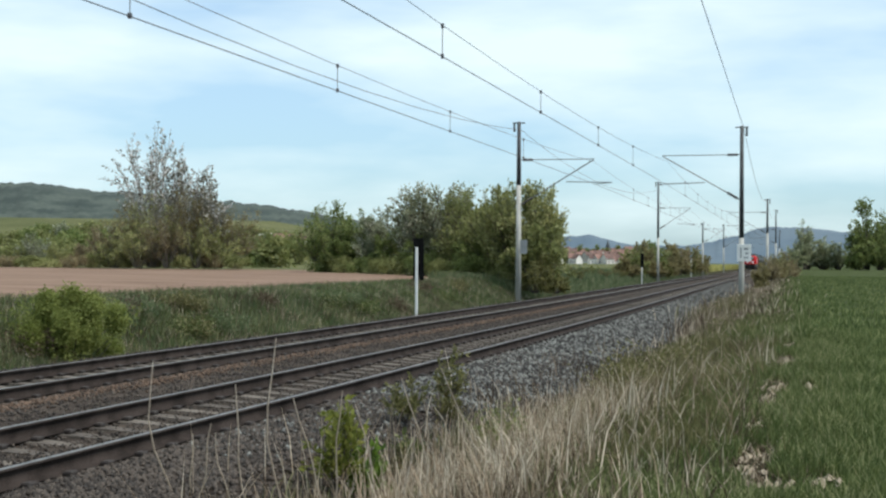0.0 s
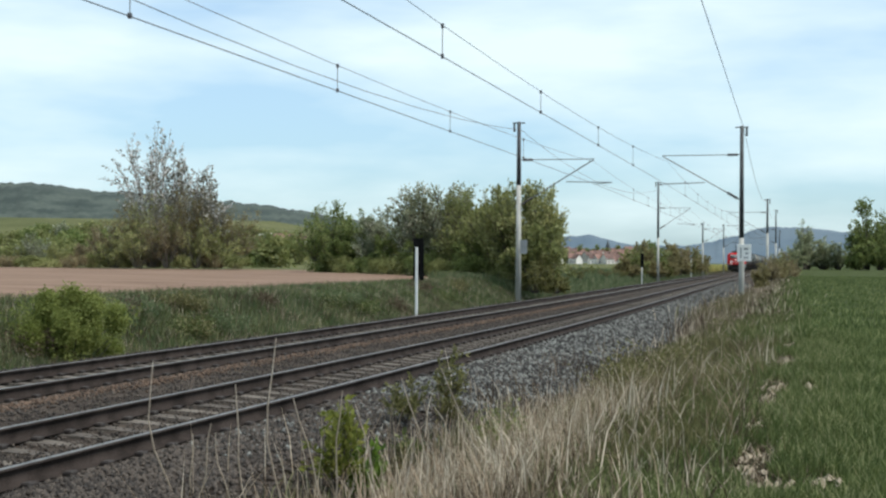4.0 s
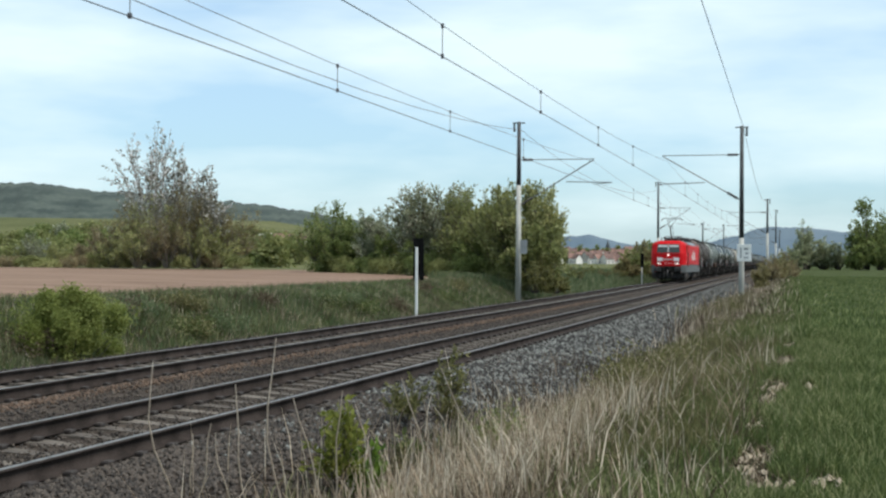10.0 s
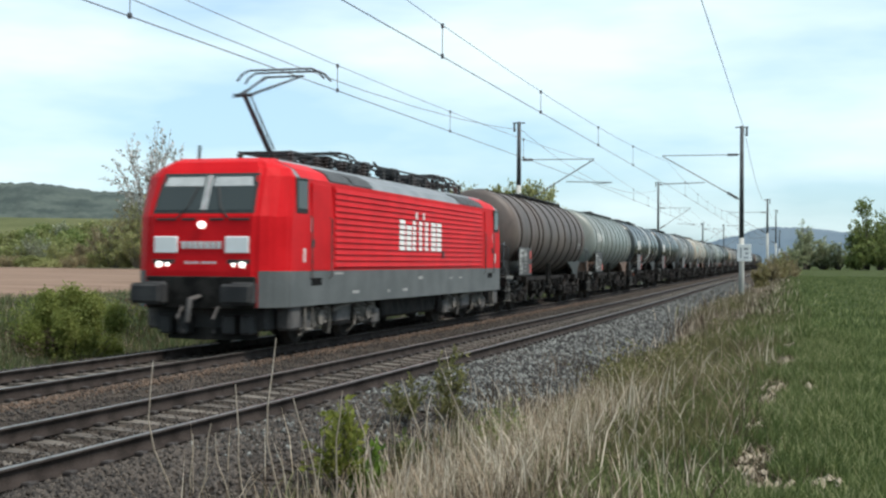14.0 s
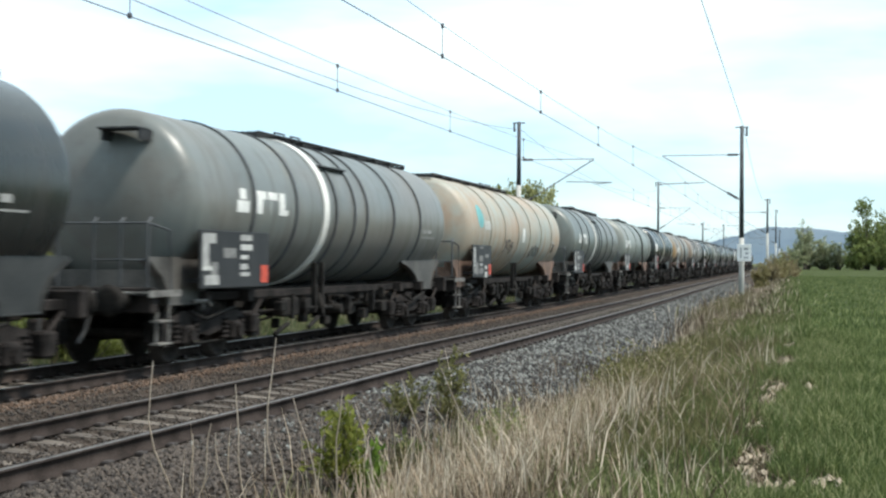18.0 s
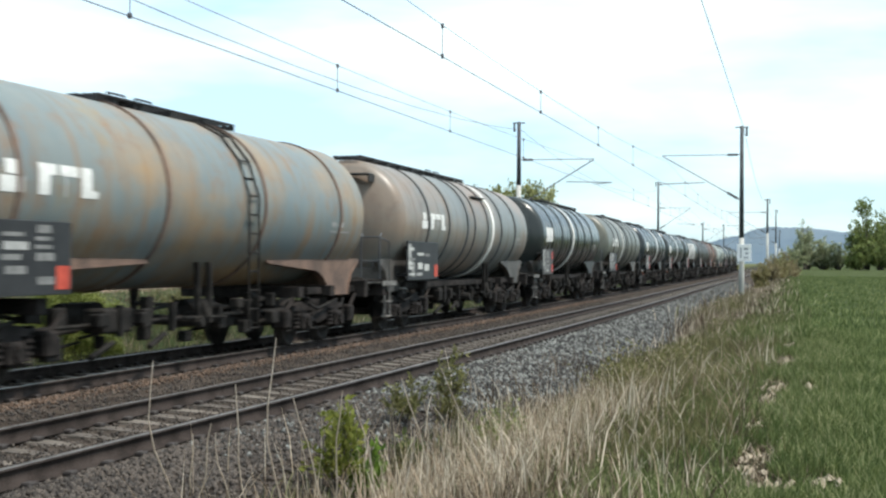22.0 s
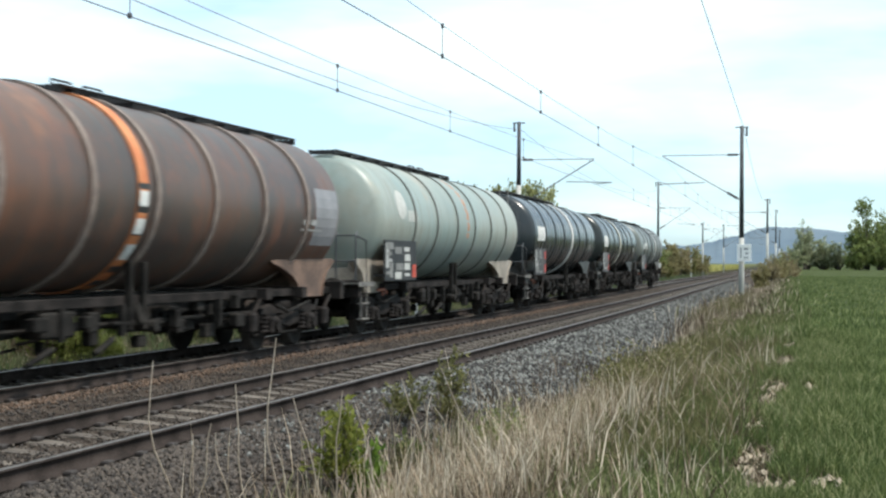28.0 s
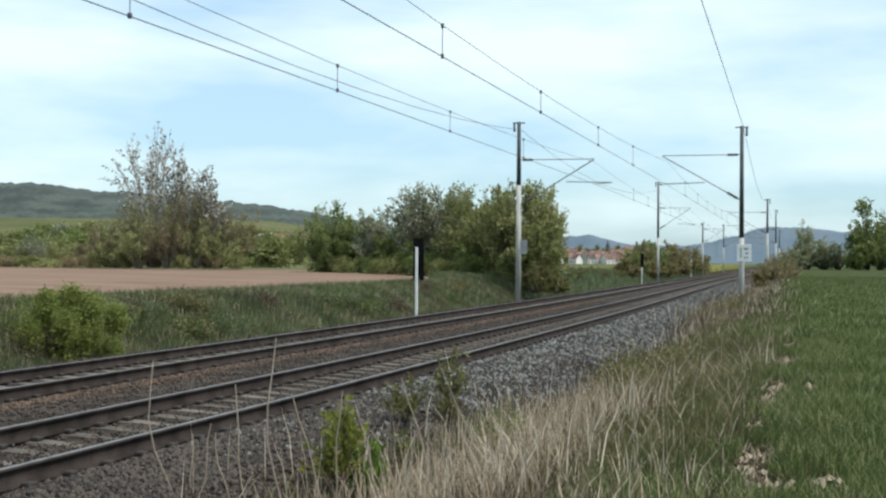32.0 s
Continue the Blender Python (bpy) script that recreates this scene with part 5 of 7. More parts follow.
REAR_NOTE = rear_notes()
TANK_COLOURS = {
    "dark": ((0.023, 0.030, 0.030), (0.035, 0.041, 0.040), (0.046, 0.047, 0.041), 0.24),
    "blue": ((0.026, 0.032, 0.038), (0.037, 0.045, 0.052), (0.048, 0.055, 0.058), 0.24),
    "grey": ((0.145, 0.155, 0.15), (0.20, 0.208, 0.20), (0.225, 0.215, 0.19), 0.38),
    "slate": ((0.122, 0.14, 0.135), (0.172, 0.19, 0.178), (0.20, 0.20, 0.178), 0.38),
    "pale": ((0.185, 0.21, 0.20), (0.25, 0.27, 0.25), (0.265, 0.262, 0.225), 0.42),
    "cream": ((0.34, 0.365, 0.335), (0.42, 0.41, 0.355), (0.47, 0.375, 0.275), 0.5),
    "mint": ((0.26, 0.325, 0.31), (0.34, 0.385, 0.36), (0.43, 0.37, 0.30), 0.42),
    "tan": ((0.175, 0.212, 0.225), (0.235, 0.25, 0.242), (0.29, 0.235, 0.165), 0.5),
    "rust": ((0.088, 0.074, 0.066), (0.16, 0.085, 0.062), (0.245, 0.115, 0.07), 0.44),
    "olive": ((0.105, 0.110, 0.094), (0.150, 0.152, 0.130), (0.17, 0.16, 0.13), 0.38),
    "brown": ((0.088, 0.072, 0.066), (0.135, 0.095, 0.082), (0.175, 0.115, 0.092), 0.55),
    "soot": ((0.046, 0.044, 0.043), (0.068, 0.063, 0.060), (0.088, 0.074, 0.065), 0.4),
    "rusty_grey": ((0.168, 0.18, 0.178), (0.225, 0.226, 0.212), (0.28, 0.215, 0.165), 0.4),
}
RINGS_MANY = (2.4, 4.6, 6.7, 8.5, 10.45, 12.42, 14.4)
RINGS_WIDE = (4.3, 6.3, 8.35, 10.3, 12.3, 14.35)
RINGS_BANDED = (3.9, 5.85, 7.98, 9.1, 9.9, 11.8, 13.9)
RINGS_TURNED = (3.8, 5.8, 7.8, 8.65, 10.25, 12.1, 14.1)
RINGS_CLOSE = (2.3, 4.0, 5.4, 6.2, 7.8, 9.4, 10.9, 12.4, 13.9, 15.2)
RINGS_SOME = (3.75, 5.85, 7.85, 9.75, 11.6, 13.75)
RINGS_FEW = (3.45, 7.3, 10.9, 14.7)
# mast_dark rings: shading at the rings' edges painted as a darker colour
WAGONS = [  # colour, rings, ring colour, band, logo, walkway, ladder, label, rear end behind the nose, board start, board width, mark start
    ("brown", RINGS_CLOSE, "rail_side", None, None, "short", None, "dirty brown-grey tank wagon with many stiffening rings", 36.7, 1.8, 2.1, 0),
    ("pale", RINGS_CLOSE, "tank_pale", None, "faded", "short", None, "pale grey tank wagon with stiffening rings", 54.3, 1.8, 2.3, 2.6),
    ("dark", RINGS_SOME, "tank_dark", 9.9, "blocks", "long", "end", "dark grey tank wagon with white band and end ladder", 71.2, 2.45, 2.15, 3.05),
    ("dark", RINGS_SOME, "tank_dark", 8.1, "blocks", "short", None, "dark grey tank wagon with cream band", 88.7, 1.35, 2.1, 2.2),
    ("grey", RINGS_BANDED, "mast_dark", 7.4, "mark", "short", None, "grey tank wagon with dark rings and white band", 106.8, 1.8, 2.7, 3.2),
    ("cream", RINGS_WIDE, "tank_cream", None, "disc", "long", None, "rust-stained cream tank wagon with a teal disc", 124.1, 1.9, 2.3, 2.65),
    ("slate", RINGS_BANDED, "mast_dark", 7.9, "mark", "short", None, "slate grey tank wagon with dark rings and white band", 142.2, 1.6, 2.6, 3.0),
    ("pale", RINGS_FEW, "tank_pale", None, "mark", "mid", "side", "light grey tank wagon with few rings and side ladder", 159.7, 1.7, 2.3, 2.3),
    ("dark", RINGS_SOME, "tank_dark", 8.4, "blocks", "short", None, "black-grey tank wagon with pale band and blank mark", 177.1, 1.4, 2.05, 2.15),
    ("tan", RINGS_FEW, "saddle_rust", None, "mark", "mid", "side", "rust-stained tan tank wagon with side ladder", 194.2, 2.3, 2.3, 3.05),
    ("rusty_grey", RINGS_TURNED, "mast_dark", 10.9, "mark", "long", None, "rusty grey tank wagon with dark rings and white band", 211.6, 1.9, 2.7, 3.2),
    ("dark", RINGS_SOME, "tank_dark", 8.45, "blocks", "short", None, "charcoal tank wagon with white band", 229.1, 1.4, 2.1, 2.3),
    ("olive", RINGS_BANDED, "mast_dark", 7.7, "mark", "short", None, "olive grey tank wagon with rings and white band", 246.9, 1.95, 2.75, 3.4),
    ("blue", RINGS_SOME, "tank_blue", 9.7, "blocks", "long", "end", "blue-black tank wagon with white band and red marks", 264.5, 2.2, 2.1, 2.75),
    ("dark", RINGS_SOME, "tank_dark", 9.5, "blocks", "long", "end", "dark tank wagon with long roof walkway and white band", 281.9, 1.8, 2.1, 2.4),
    ("dark", RINGS_SOME, "tank_dark", None, "large", "short", None, "dark tank wagon with large white block shapes", 299.3, 1.6, 2.1, 0),
    ("soot", RINGS_SOME, "tank_soot", 8.0, None, "short", None, "sooty brown-grey tank wagon with rings and faded band", 316.8, 1.8, 2.1, 0),
    ("rust", RINGS_MANY, "ring_brown", 8.05, None, "aft", None, "heavily rusted brown tank wagon with patched paint", 333.5, 1.8, 2.2, 0),
    ("mint", RINGS_WIDE, "ring_dull", None, "oval", "long", None, "pale mint tank wagon with dark rings and rust streak", 350.8, 1.8, 2.5, 2.85),
    ("blue", RINGS_SOME, "tank_blue", 9.75, "blocks", "long", "end", "dark slate tank wagon with white band and roof walkway", 368.4, 1.5, 2.1, 2.2),
    ("dark", RINGS_SOME, "tank_dark", 8.25, "blocks", "short", None, "dark tank wagon with cream band and blank mark", 385.9, 1.35, 2.15, 2.05),
    ("slate", RINGS_TURNED, "mast_dark", 10.5, "mark", "long", "end", "grey tank wagon with white band closing the train", 403.0, 1.8, 2.5, 3.2),
]
STAINS = {"cream": ((0.36, 0.20, 0.11), 0.7), "tan": ((0.27, 0.155, 0.075), 0.85), "rust": ((0.25, 0.105, 0.06), 0.6), "mint": ((0.26, 0.23, 0.18), 0.5), "rusty_grey": ((0.15, 0.105, 0.078), 0.6),
          "brown": ((0.06, 0.045, 0.04), 0.6), "pale": ((0.19, 0.16, 0.122), 0.5), "grey": ((0.11, 0.095, 0.08), 0.55), "slate": ((0.085, 0.075, 0.062), 0.5), "olive": ((0.085, 0.075, 0.055), 0.5), "dark": ((0.05, 0.045, 0.04), 0.45), "blue": ((0.055, 0.05, 0.045), 0.4)}
PATCHES = {"cream": ((0.42, 0.28, 0.18), 0.6), "tan": ((0.33, 0.215, 0.105), 0.95), "rust": ((0.058, 0.047, 0.046), 0.72), "rusty_grey": ((0.28, 0.19, 0.13), 0.65), "pale": ((0.225, 0.222, 0.19), 0.5),
           "grey": ((0.185, 0.165, 0.14), 0.55), "mint": ((0.36, 0.345, 0.285), 0.45), "brown": ((0.15, 0.115, 0.09), 0.6), "olive": ((0.15, 0.135, 0.10), 0.5), "slate": ((0.14, 0.125, 0.105), 0.45)}
for key, (c1, c2, c3, rg) in TANK_COLOURS.items():
    M["tank_" + key] = tank_material("tank_" + key, c1, c2, c3, rg, *STAINS.get(key, ((0.05, 0.042, 0.036), 0.45)), *PATCHES.get(key, ((0.048, 0.045, 0.040), 0.4)))
M["ring_dull"] = mat("ring_dull", (0.055, 0.057, 0.052), (0.13, 0.12, 0.105), 0.6, 2, 20, 0.1)
M["ring_brown"] = mat("ring_brown", (0.17, 0.13, 0.11), (0.28, 0.22, 0.185), 0.7, 3, 30, 0.1)
M["teal"] = mat("teal", (0.10, 0.32, 0.32), (0.16, 0.42, 0.42), 0.6, 3, 30)
M["stain_orange"] = mat("stain_orange", (0.42, 0.22, 0.14), (0.56, 0.30, 0.20), 0.7, 3, 20)
M["band_cream"] = mat("band_cream", (0.55, 0.52, 0.42), (0.68, 0.64, 0.54), 0.6, 3, 30)
M["band_orange"] = mat("band_orange", (0.55, 0.16, 0.05), (0.62, 0.25, 0.10), 0.6, 3, 30)
LOGOS = {k: [from_bm("mark_shape", q, M["teal"] if k == "disc" and i == 0 else M["label_pale"] if k in ("disc", "oval", "faded") else M["hole_dark"] if k == "blocks" and i in (1, 4) else M["label_white"]) for i, q in enumerate(logo_shapes(k))] for k in ("blocks", "mark", "large", "disc", "oval", "faded")}


def extras(t, colour, ladder, band, plates):
    """What sets single wagons apart: patches, scrawls, end plates, step plates."""
    def patch(name, y0, y1, z0, z1, mt, label="", lift=0.008):
        part(name, shell_patch(bmesh.new(), y0, y1, z0, z1, lift, 6), M[mt], t, label)
    if colour == "rust":
        patch("paint_patch", -7.35, -6.15, 1.95, 3.05, "patch_grey", "light grey paint patch")
        patch("paint_patch", 0.5, 0.8, 1.18, 2.75, "tank_soot", "dark lower part of the band", 0.036)
        for z in (1.65, 2.02, 2.42):
            patch("mark_shape", 0.53, 0.78, z, z + 0.22, "label_white", "", 0.04)
        patch("mark_shape", 5.2, 5.36, 2.98, 3.58, "label_white")
        patch("mark_shape", 4.86, 5.56, 2.88, 2.97, "label_white")
        patch("mark_shape", 5.36, 5.64, 3.48, 3.58, "label_white")
    if colour == "cream":
        for y, z in ((2.2, 2.15), (1.7, 2.2), (1.2, 2.1), (-2.3, 2.0), (-2.8, 2.05), (-3.3, 2.0), (-6.2, 2.15)):
            bm = bmesh.new()
            pts = []
            for k in range(9):
                a = 6.28318 * k / 8 + y
                zz = z + 0.2 * math.sin(a) * (1 if k % 2 else 0.7)
                pts.append((-math.sqrt((TR + 0.008) ** 2 - (zz - TZ) ** 2), y + 0.17 * math.cos(a), zz))
            tube(bm, pts, 0.018, 4)
            part("scrawl", bm, M["black_paint"], t, "dark scrawl")
        patch("paint_patch", -0.7, -0.35, 2.3, 2.75, "label_white", "white square patch")
    if colour == "mint":
        patch("rust_streak", -0.95, -0.72, 2.3, 3.95, "stain_orange", "orange rust streak")
    if colour in ("grey", "slate", "olive", "rusty_grey") and band:
        bm = bmesh.new()
        y = WL / 2 - band + (-0.95 if band < 10 else 0.95)
        box(bm, -1.25, -1.05, y - 0.75, y + 0.75, TZ + 0.9, TZ + 0.93)
        part("step_plate", bm, M["black_paint"], t)
    bm = bmesh.new()
    tube(bm, [(-1.2, 6.55, 1.0), (-1.24, 6.2, 1.0), (-1.24, 6.0, 0.92)], 0.03)
    tube(bm, [(-1.22, 6.3, 1.0), (-1.24, 6.3, 0.86)], 0.022)
    part("release_lever", bm, M["lever_orange" if ladder == "end" or colour in ("blue", "mint") else "steel_pale"], t, "orange release lever" if ladder == "end" or colour in ("blue", "mint") else "")
    for sx in (-0.45, 0.4):
        bm = bmesh.new()
        tube(bm, [(sx, 8.1, 0.95), (sx, 8.4, 0.9), (sx * 0.9, 8.5, 0.6), (sx * 0.8, 8.62, 0.42)], 0.03)
        part("brake_hose", bm, M["rubber"], t)
    bm = bmesh.new()
    box(bm, -1.34, 0.55, 7.35, 8.3, 1.14, 1.18, 0.008)
    box(bm, -1.36, -1.33, 7.3, 8.32, 1.1, 1.2)
    part("end_platform", bm, M["steel_pale"], t, "worn steel end platform")
    if ladder == "end":
        for z, mt, h in ((3.08, "label_white", 0.2), (2.74, "label_orange", 0.26))[: 2 if plates else 0]:
            bm = bmesh.new()
            box(bm, -1.02, -0.80, 7.1, 7.17, z, z + h, 0.01)
            part("end_plate", bm, M[mt], t)
        bm = bmesh.new()
        box(bm, -1.2, -1.02, 7.0, 7.12, 2.56, 2.74, 0.015)
        part("junction_box", bm, M["black_paint"], t)


def wagon(spec):
    colour, rings, ring_mat, band, logo, walk_kind, ladder, label, rear, b0, bw, mark0 = spec
    t = thing("tank_wagon", label, "tank wagon", "tank wagons of the train")
    paint = M["tank_" + colour]
    part("tank", recoloured(TANK, paint), None, t)
    ring = recoloured(RING, M[ring_mat])
    for off in rings:
        if band and abs(off - band) < 0.24:
            off = band + 0.26
        ob = part("stiffening_ring", ring, None, t)
        ob.location = (0, WL / 2 - off, TZ)
        if colour == "rust":
            ob.scale = (1.008, 1.5, 1.008)
    if band:
        b = recoloured(BAND, M["band_orange"]) if colour == "rust" else recoloured(BAND, M["tank_pale"]) if colour == "soot" else recoloured(BAND, M["band_cream"]) if "cream band" in label or "pale band" in label else BAND
        ob = part("band", b, None, t, "orange band" if colour == "rust" else "grey band" if colour == "soot" else "dirty cream band" if "cream band" in label or "pale band" in label else "white band")
        ob.location = (0, WL / 2 - band, TZ)
        if colour in ("dark", "blue"):
            part("band_joint", JOINT, None, t).location = (0, WL / 2 - band, 0)
    if logo:
        for me in LOGOS[logo]:
            ob = part("mark_shape", me, None, t)
            ob.location = (0, 0 if logo == "large" else WL / 2 - mark0, 0)
    # saddle paint: dirt plus the shade under the tank, put into the colour
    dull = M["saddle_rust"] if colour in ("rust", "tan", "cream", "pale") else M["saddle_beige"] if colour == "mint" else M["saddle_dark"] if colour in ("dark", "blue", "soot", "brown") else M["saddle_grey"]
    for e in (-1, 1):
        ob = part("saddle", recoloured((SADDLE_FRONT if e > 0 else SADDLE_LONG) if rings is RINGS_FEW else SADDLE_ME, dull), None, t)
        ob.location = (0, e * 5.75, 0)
        if e > 0:
            ob.rotation_euler = (0, 0, math.pi)
        bogie = new("bogie")
        bogie.parent = t
        bogie.location = (0, e * 5.75, 0)
        bogie_parts(bogie)
        for y in (-0.9, 0.9):
            wheelset(bogie, y)
        for sx in (-1, 1):
            ob = part("buffer", BUFFER, None, t)
            ob.location = (sx * 0.875, e * 8.12, 1.06)
            if e < 0:
                ob.rotation_euler = (0, 0, math.pi)
    wagon_frame(t, rings is RINGS_FEW)
    data_board(t, b0, bw, int(rear * 10), colour in ("dark", "blue", "soot", "brown", "rust"))
    for me in REAR_NOTE:
        part("bar", me, None, t)
    extras(t, colour, ladder, band, "blue" not in colour)
    if rear > 400:
        for sx in (-1, 1):
            bm = bmesh.new()
            box(bm, sx * 0.98, sx * 1.26, -8.2, -8.16, 1.28, 1.6, 0.01)
            part("tail_plate", bm, M["white_paint"], t, "white tail marker plate")
            bm = bmesh.new()
            tube(bm, [(sx * 1.1, -8.1, 1.1), (sx * 1.1, -8.1, 1.9), (sx * 0.5, -8.1, 1.9), (sx * 0.5, -8.1, 1.1)], 0.02)
            part("tail_rail", bm, M["mast_dark"], t)
    part("walkway", {"short": WALK_SHORT, "long": WALK_LONG, "mid": WALK_MID, "aft": WALK_AFT}[walk_kind], None, t)
    for k, (dx, dy) in enumerate(((-0.3, 0.35), (-0.3, -0.5), (0.3, 0.35), (0.3, -0.5))):
        ob = part("dome_rail", DOME_RAIL, None, t)
        ob.location = (dx, 0.6 + dy, 0)
    ob = part("manhole_lid", LID, None, t)
    ob.location = (0, 0.6, 0)
    if colour not in ("dark", "soot") or ladder == "end":
        ob = part("end_railing", RAILING, None, t)
        ob.location = (0, 7.9, 0)
    for e in (1,):
        ob = part("corner_step", STEP, None, t, "pale corner step" if colour in ("grey", "slate", "olive", "mint") else "")
        ob.location = (0, e * 7.75, 0)
    if colour in ("grey", "slate", "olive", "rusty_grey"):
        part("end_bracket", END_BRACKET, None, t)
    part("valve_lever", LEVER, None, t).location = (0, WL / 2 - (band or 8.7) - 0.25, 0)
    if ladder == "end":
        part("ladder", END_LADDER, None, t)
    elif ladder == "side":
        part("ladder", SIDE_LADDER, None, t)
    return t


TRAIN = [(LOCO, LOCO_MID)] + [(wagon(w), w[8] - WL / 2) for w in WAGONS]


def motions():
    """The train runs at an even speed along the second track."""
    for ob, back in TRAIN:
        rows = []
        for k in range(65):
            t = k * 0.5
            s = NOSE_AT_14 + SPEED * (14.0 - t) + back
            rows.append((t, place(s, GAP, 0.0, 180.0)))
        walk(ob, rows)



# ---- plants ----
def leaf_mat(name, c1, c2, c3, scale=0.6, vary=0.5):
    m = mat(name, c1, c2, 0.7, scale, 9.0, 0.0, c3=c3, island=vary, spec=0.25)
    b = m.node_tree.nodes["Principled BSDF"]
    n, l = m.node_tree.nodes, m.node_tree.links
    thin, mix, out = n.new("ShaderNodeBsdfTranslucent"), n.new("ShaderNodeMixShader"), n["Material Output"]
    mix.inputs[0].default_value = 0.5
    l.new(b.inputs["Base Color"].links[0].from_socket, thin.inputs["Color"])
    l.new(b.outputs["BSDF"], mix.inputs[1])
    l.new(thin.outputs["BSDF"], mix.inputs[2])
    l.new(mix.outputs["Shader"], out.inputs["Surface"])
    return m


M["bark"] = mat("bark", (0.06, 0.05, 0.042), (0.14, 0.12, 0.10), 0.95, 4, 30, 0.6)
M["bark_pale"] = mat("bark_pale", (0.15, 0.13, 0.11), (0.27, 0.24, 0.20), 0.95, 4, 30, 0.5)
M["bark_white"] = mat("bark_white", (0.27, 0.25, 0.225), (0.47, 0.45, 0.42), 0.95, 4, 30, 0.4)
M["leaf_green"] = leaf_mat("leaf_green", (0.135, 0.178, 0.055), (0.245, 0.30, 0.10), (0.365, 0.405, 0.17))
M["leaf_olive"] = leaf_mat("leaf_olive", (0.185, 0.208, 0.074), (0.305, 0.325, 0.124), (0.45, 0.45, 0.215))
M["leaf_grey"] = leaf_mat("leaf_grey", (0.225, 0.25, 0.15), (0.37, 0.395, 0.255), (0.68, 0.68, 0.56))
# leaf colour lightened to carry the haze of about 340 m of air
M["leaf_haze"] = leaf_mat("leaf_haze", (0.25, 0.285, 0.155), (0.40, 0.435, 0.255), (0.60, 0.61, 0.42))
M["weed_olive"] = leaf_mat("weed_olive", (0.13, 0.125, 0.05), (0.21, 0.195, 0.085), (0.32, 0.28, 0.14))
M["leaf_bush"] = leaf_mat("leaf_bush", (0.185, 0.225, 0.055), (0.275, 0.315, 0.088), (0.38, 0.405, 0.13), 0.6, 0.4)
M["weed_tall"] = leaf_mat("weed_tall", (0.15, 0.15, 0.055), (0.24, 0.235, 0.09), (0.34, 0.32, 0.14))
M["leaf_twig"] = leaf_mat("leaf_twig", (0.17, 0.16, 0.12), (0.44, 0.43, 0.34), (0.92, 0.92, 0.92), 0.6, 0.85)
M["leaf_tan"] = leaf_mat("leaf_tan", (0.24, 0.195, 0.11), (0.36, 0.30, 0.17), (0.50, 0.44, 0.27))
M["leaf_russet"] = leaf_mat("leaf_russet", (0.19, 0.165, 0.075), (0.31, 0.27, 0.13), (0.45, 0.39, 0.21))
M["leaf_yellow"] = leaf_mat("leaf_yellow", (0.18, 0.20, 0.04), (0.30, 0.32, 0.075), (0.45, 0.44, 0.14))
M["leaf_fresh"] = leaf_mat("leaf_fresh", (0.115, 0.20, 0.03), (0.215, 0.33, 0.06), (0.31, 0.43, 0.10))
M["leaf_brown"] = leaf_mat("leaf_brown", (0.29, 0.31, 0.125), (0.46, 0.47, 0.20), (0.63, 0.605, 0.30))
M["grass_green"] = leaf_mat("grass_green", (0.075, 0.107, 0.03), (0.175, 0.208, 0.072), (0.37, 0.375, 0.185), 0.6, 0.75)
M["grass_bank"] = leaf_mat("grass_bank", (0.105, 0.15, 0.07), (0.20, 0.245, 0.12), (0.33, 0.32, 0.20))
M["grass_dry"] = leaf_mat("grass_dry", (0.07, 0.049, 0.033), (0.275, 0.206, 0.139), (0.86, 0.715, 0.55), 0.6, 0.85)
M["stalk_pale"] = leaf_mat("stalk_pale", (0.42, 0.36, 0.28), (0.60, 0.52, 0.43), (0.78, 0.71, 0.61))
M["straw"] = leaf_mat("straw", (0.38, 0.285, 0.195), (0.64, 0.51, 0.37), (0.95, 0.81, 0.63), 0.6, 0.85)
M["grass_brown"] = leaf_mat("grass_brown", (0.09, 0.066, 0.042), (0.18, 0.138, 0.088), (0.30, 0.24, 0.16))
M["crop"] = leaf_mat("crop", (0.085, 0.122, 0.038), (0.165, 0.206, 0.074), (0.30, 0.33, 0.138), 0.5, 0.65)
M["rape"] = leaf_mat("rape", (0.46, 0.43, 0.14), (0.64, 0.58, 0.21), (0.75, 0.68, 0.30))


def leaves(r, centres, spread, size, per):
    """Small folded leaf sprays round given centres: corners and triangles."""
    n = len(centres) * per
    c = np.repeat(centres, per, 0) + np.clip(r.normal(0, 1, (n, 3)), -1.5, 1.5) * spread
    a, e = r.uniform(0, 6.283, n), r.uniform(-0.7, 1.1, n)
    d = np.stack([np.cos(a) * np.cos(e), np.sin(a) * np.cos(e), np.sin(e)], 1)
    u = np.cross(d, r.normal(0, 1, (n, 3)))
    u /= np.linalg.norm(u, axis=1)[:, None] + 1e-9
    L = (size * r.uniform(0.6, 1.5, n))[:, None]
    v = np.stack([c, c + d * L * 0.55 + u * L * 0.3, c + d * L, c + d * L * 0.55 - u * L * 0.3], 1)
    f = (np.arange(n) * 4)[:, None] + np.array([0, 1, 2, 3])
    return v.reshape(-1, 3), f


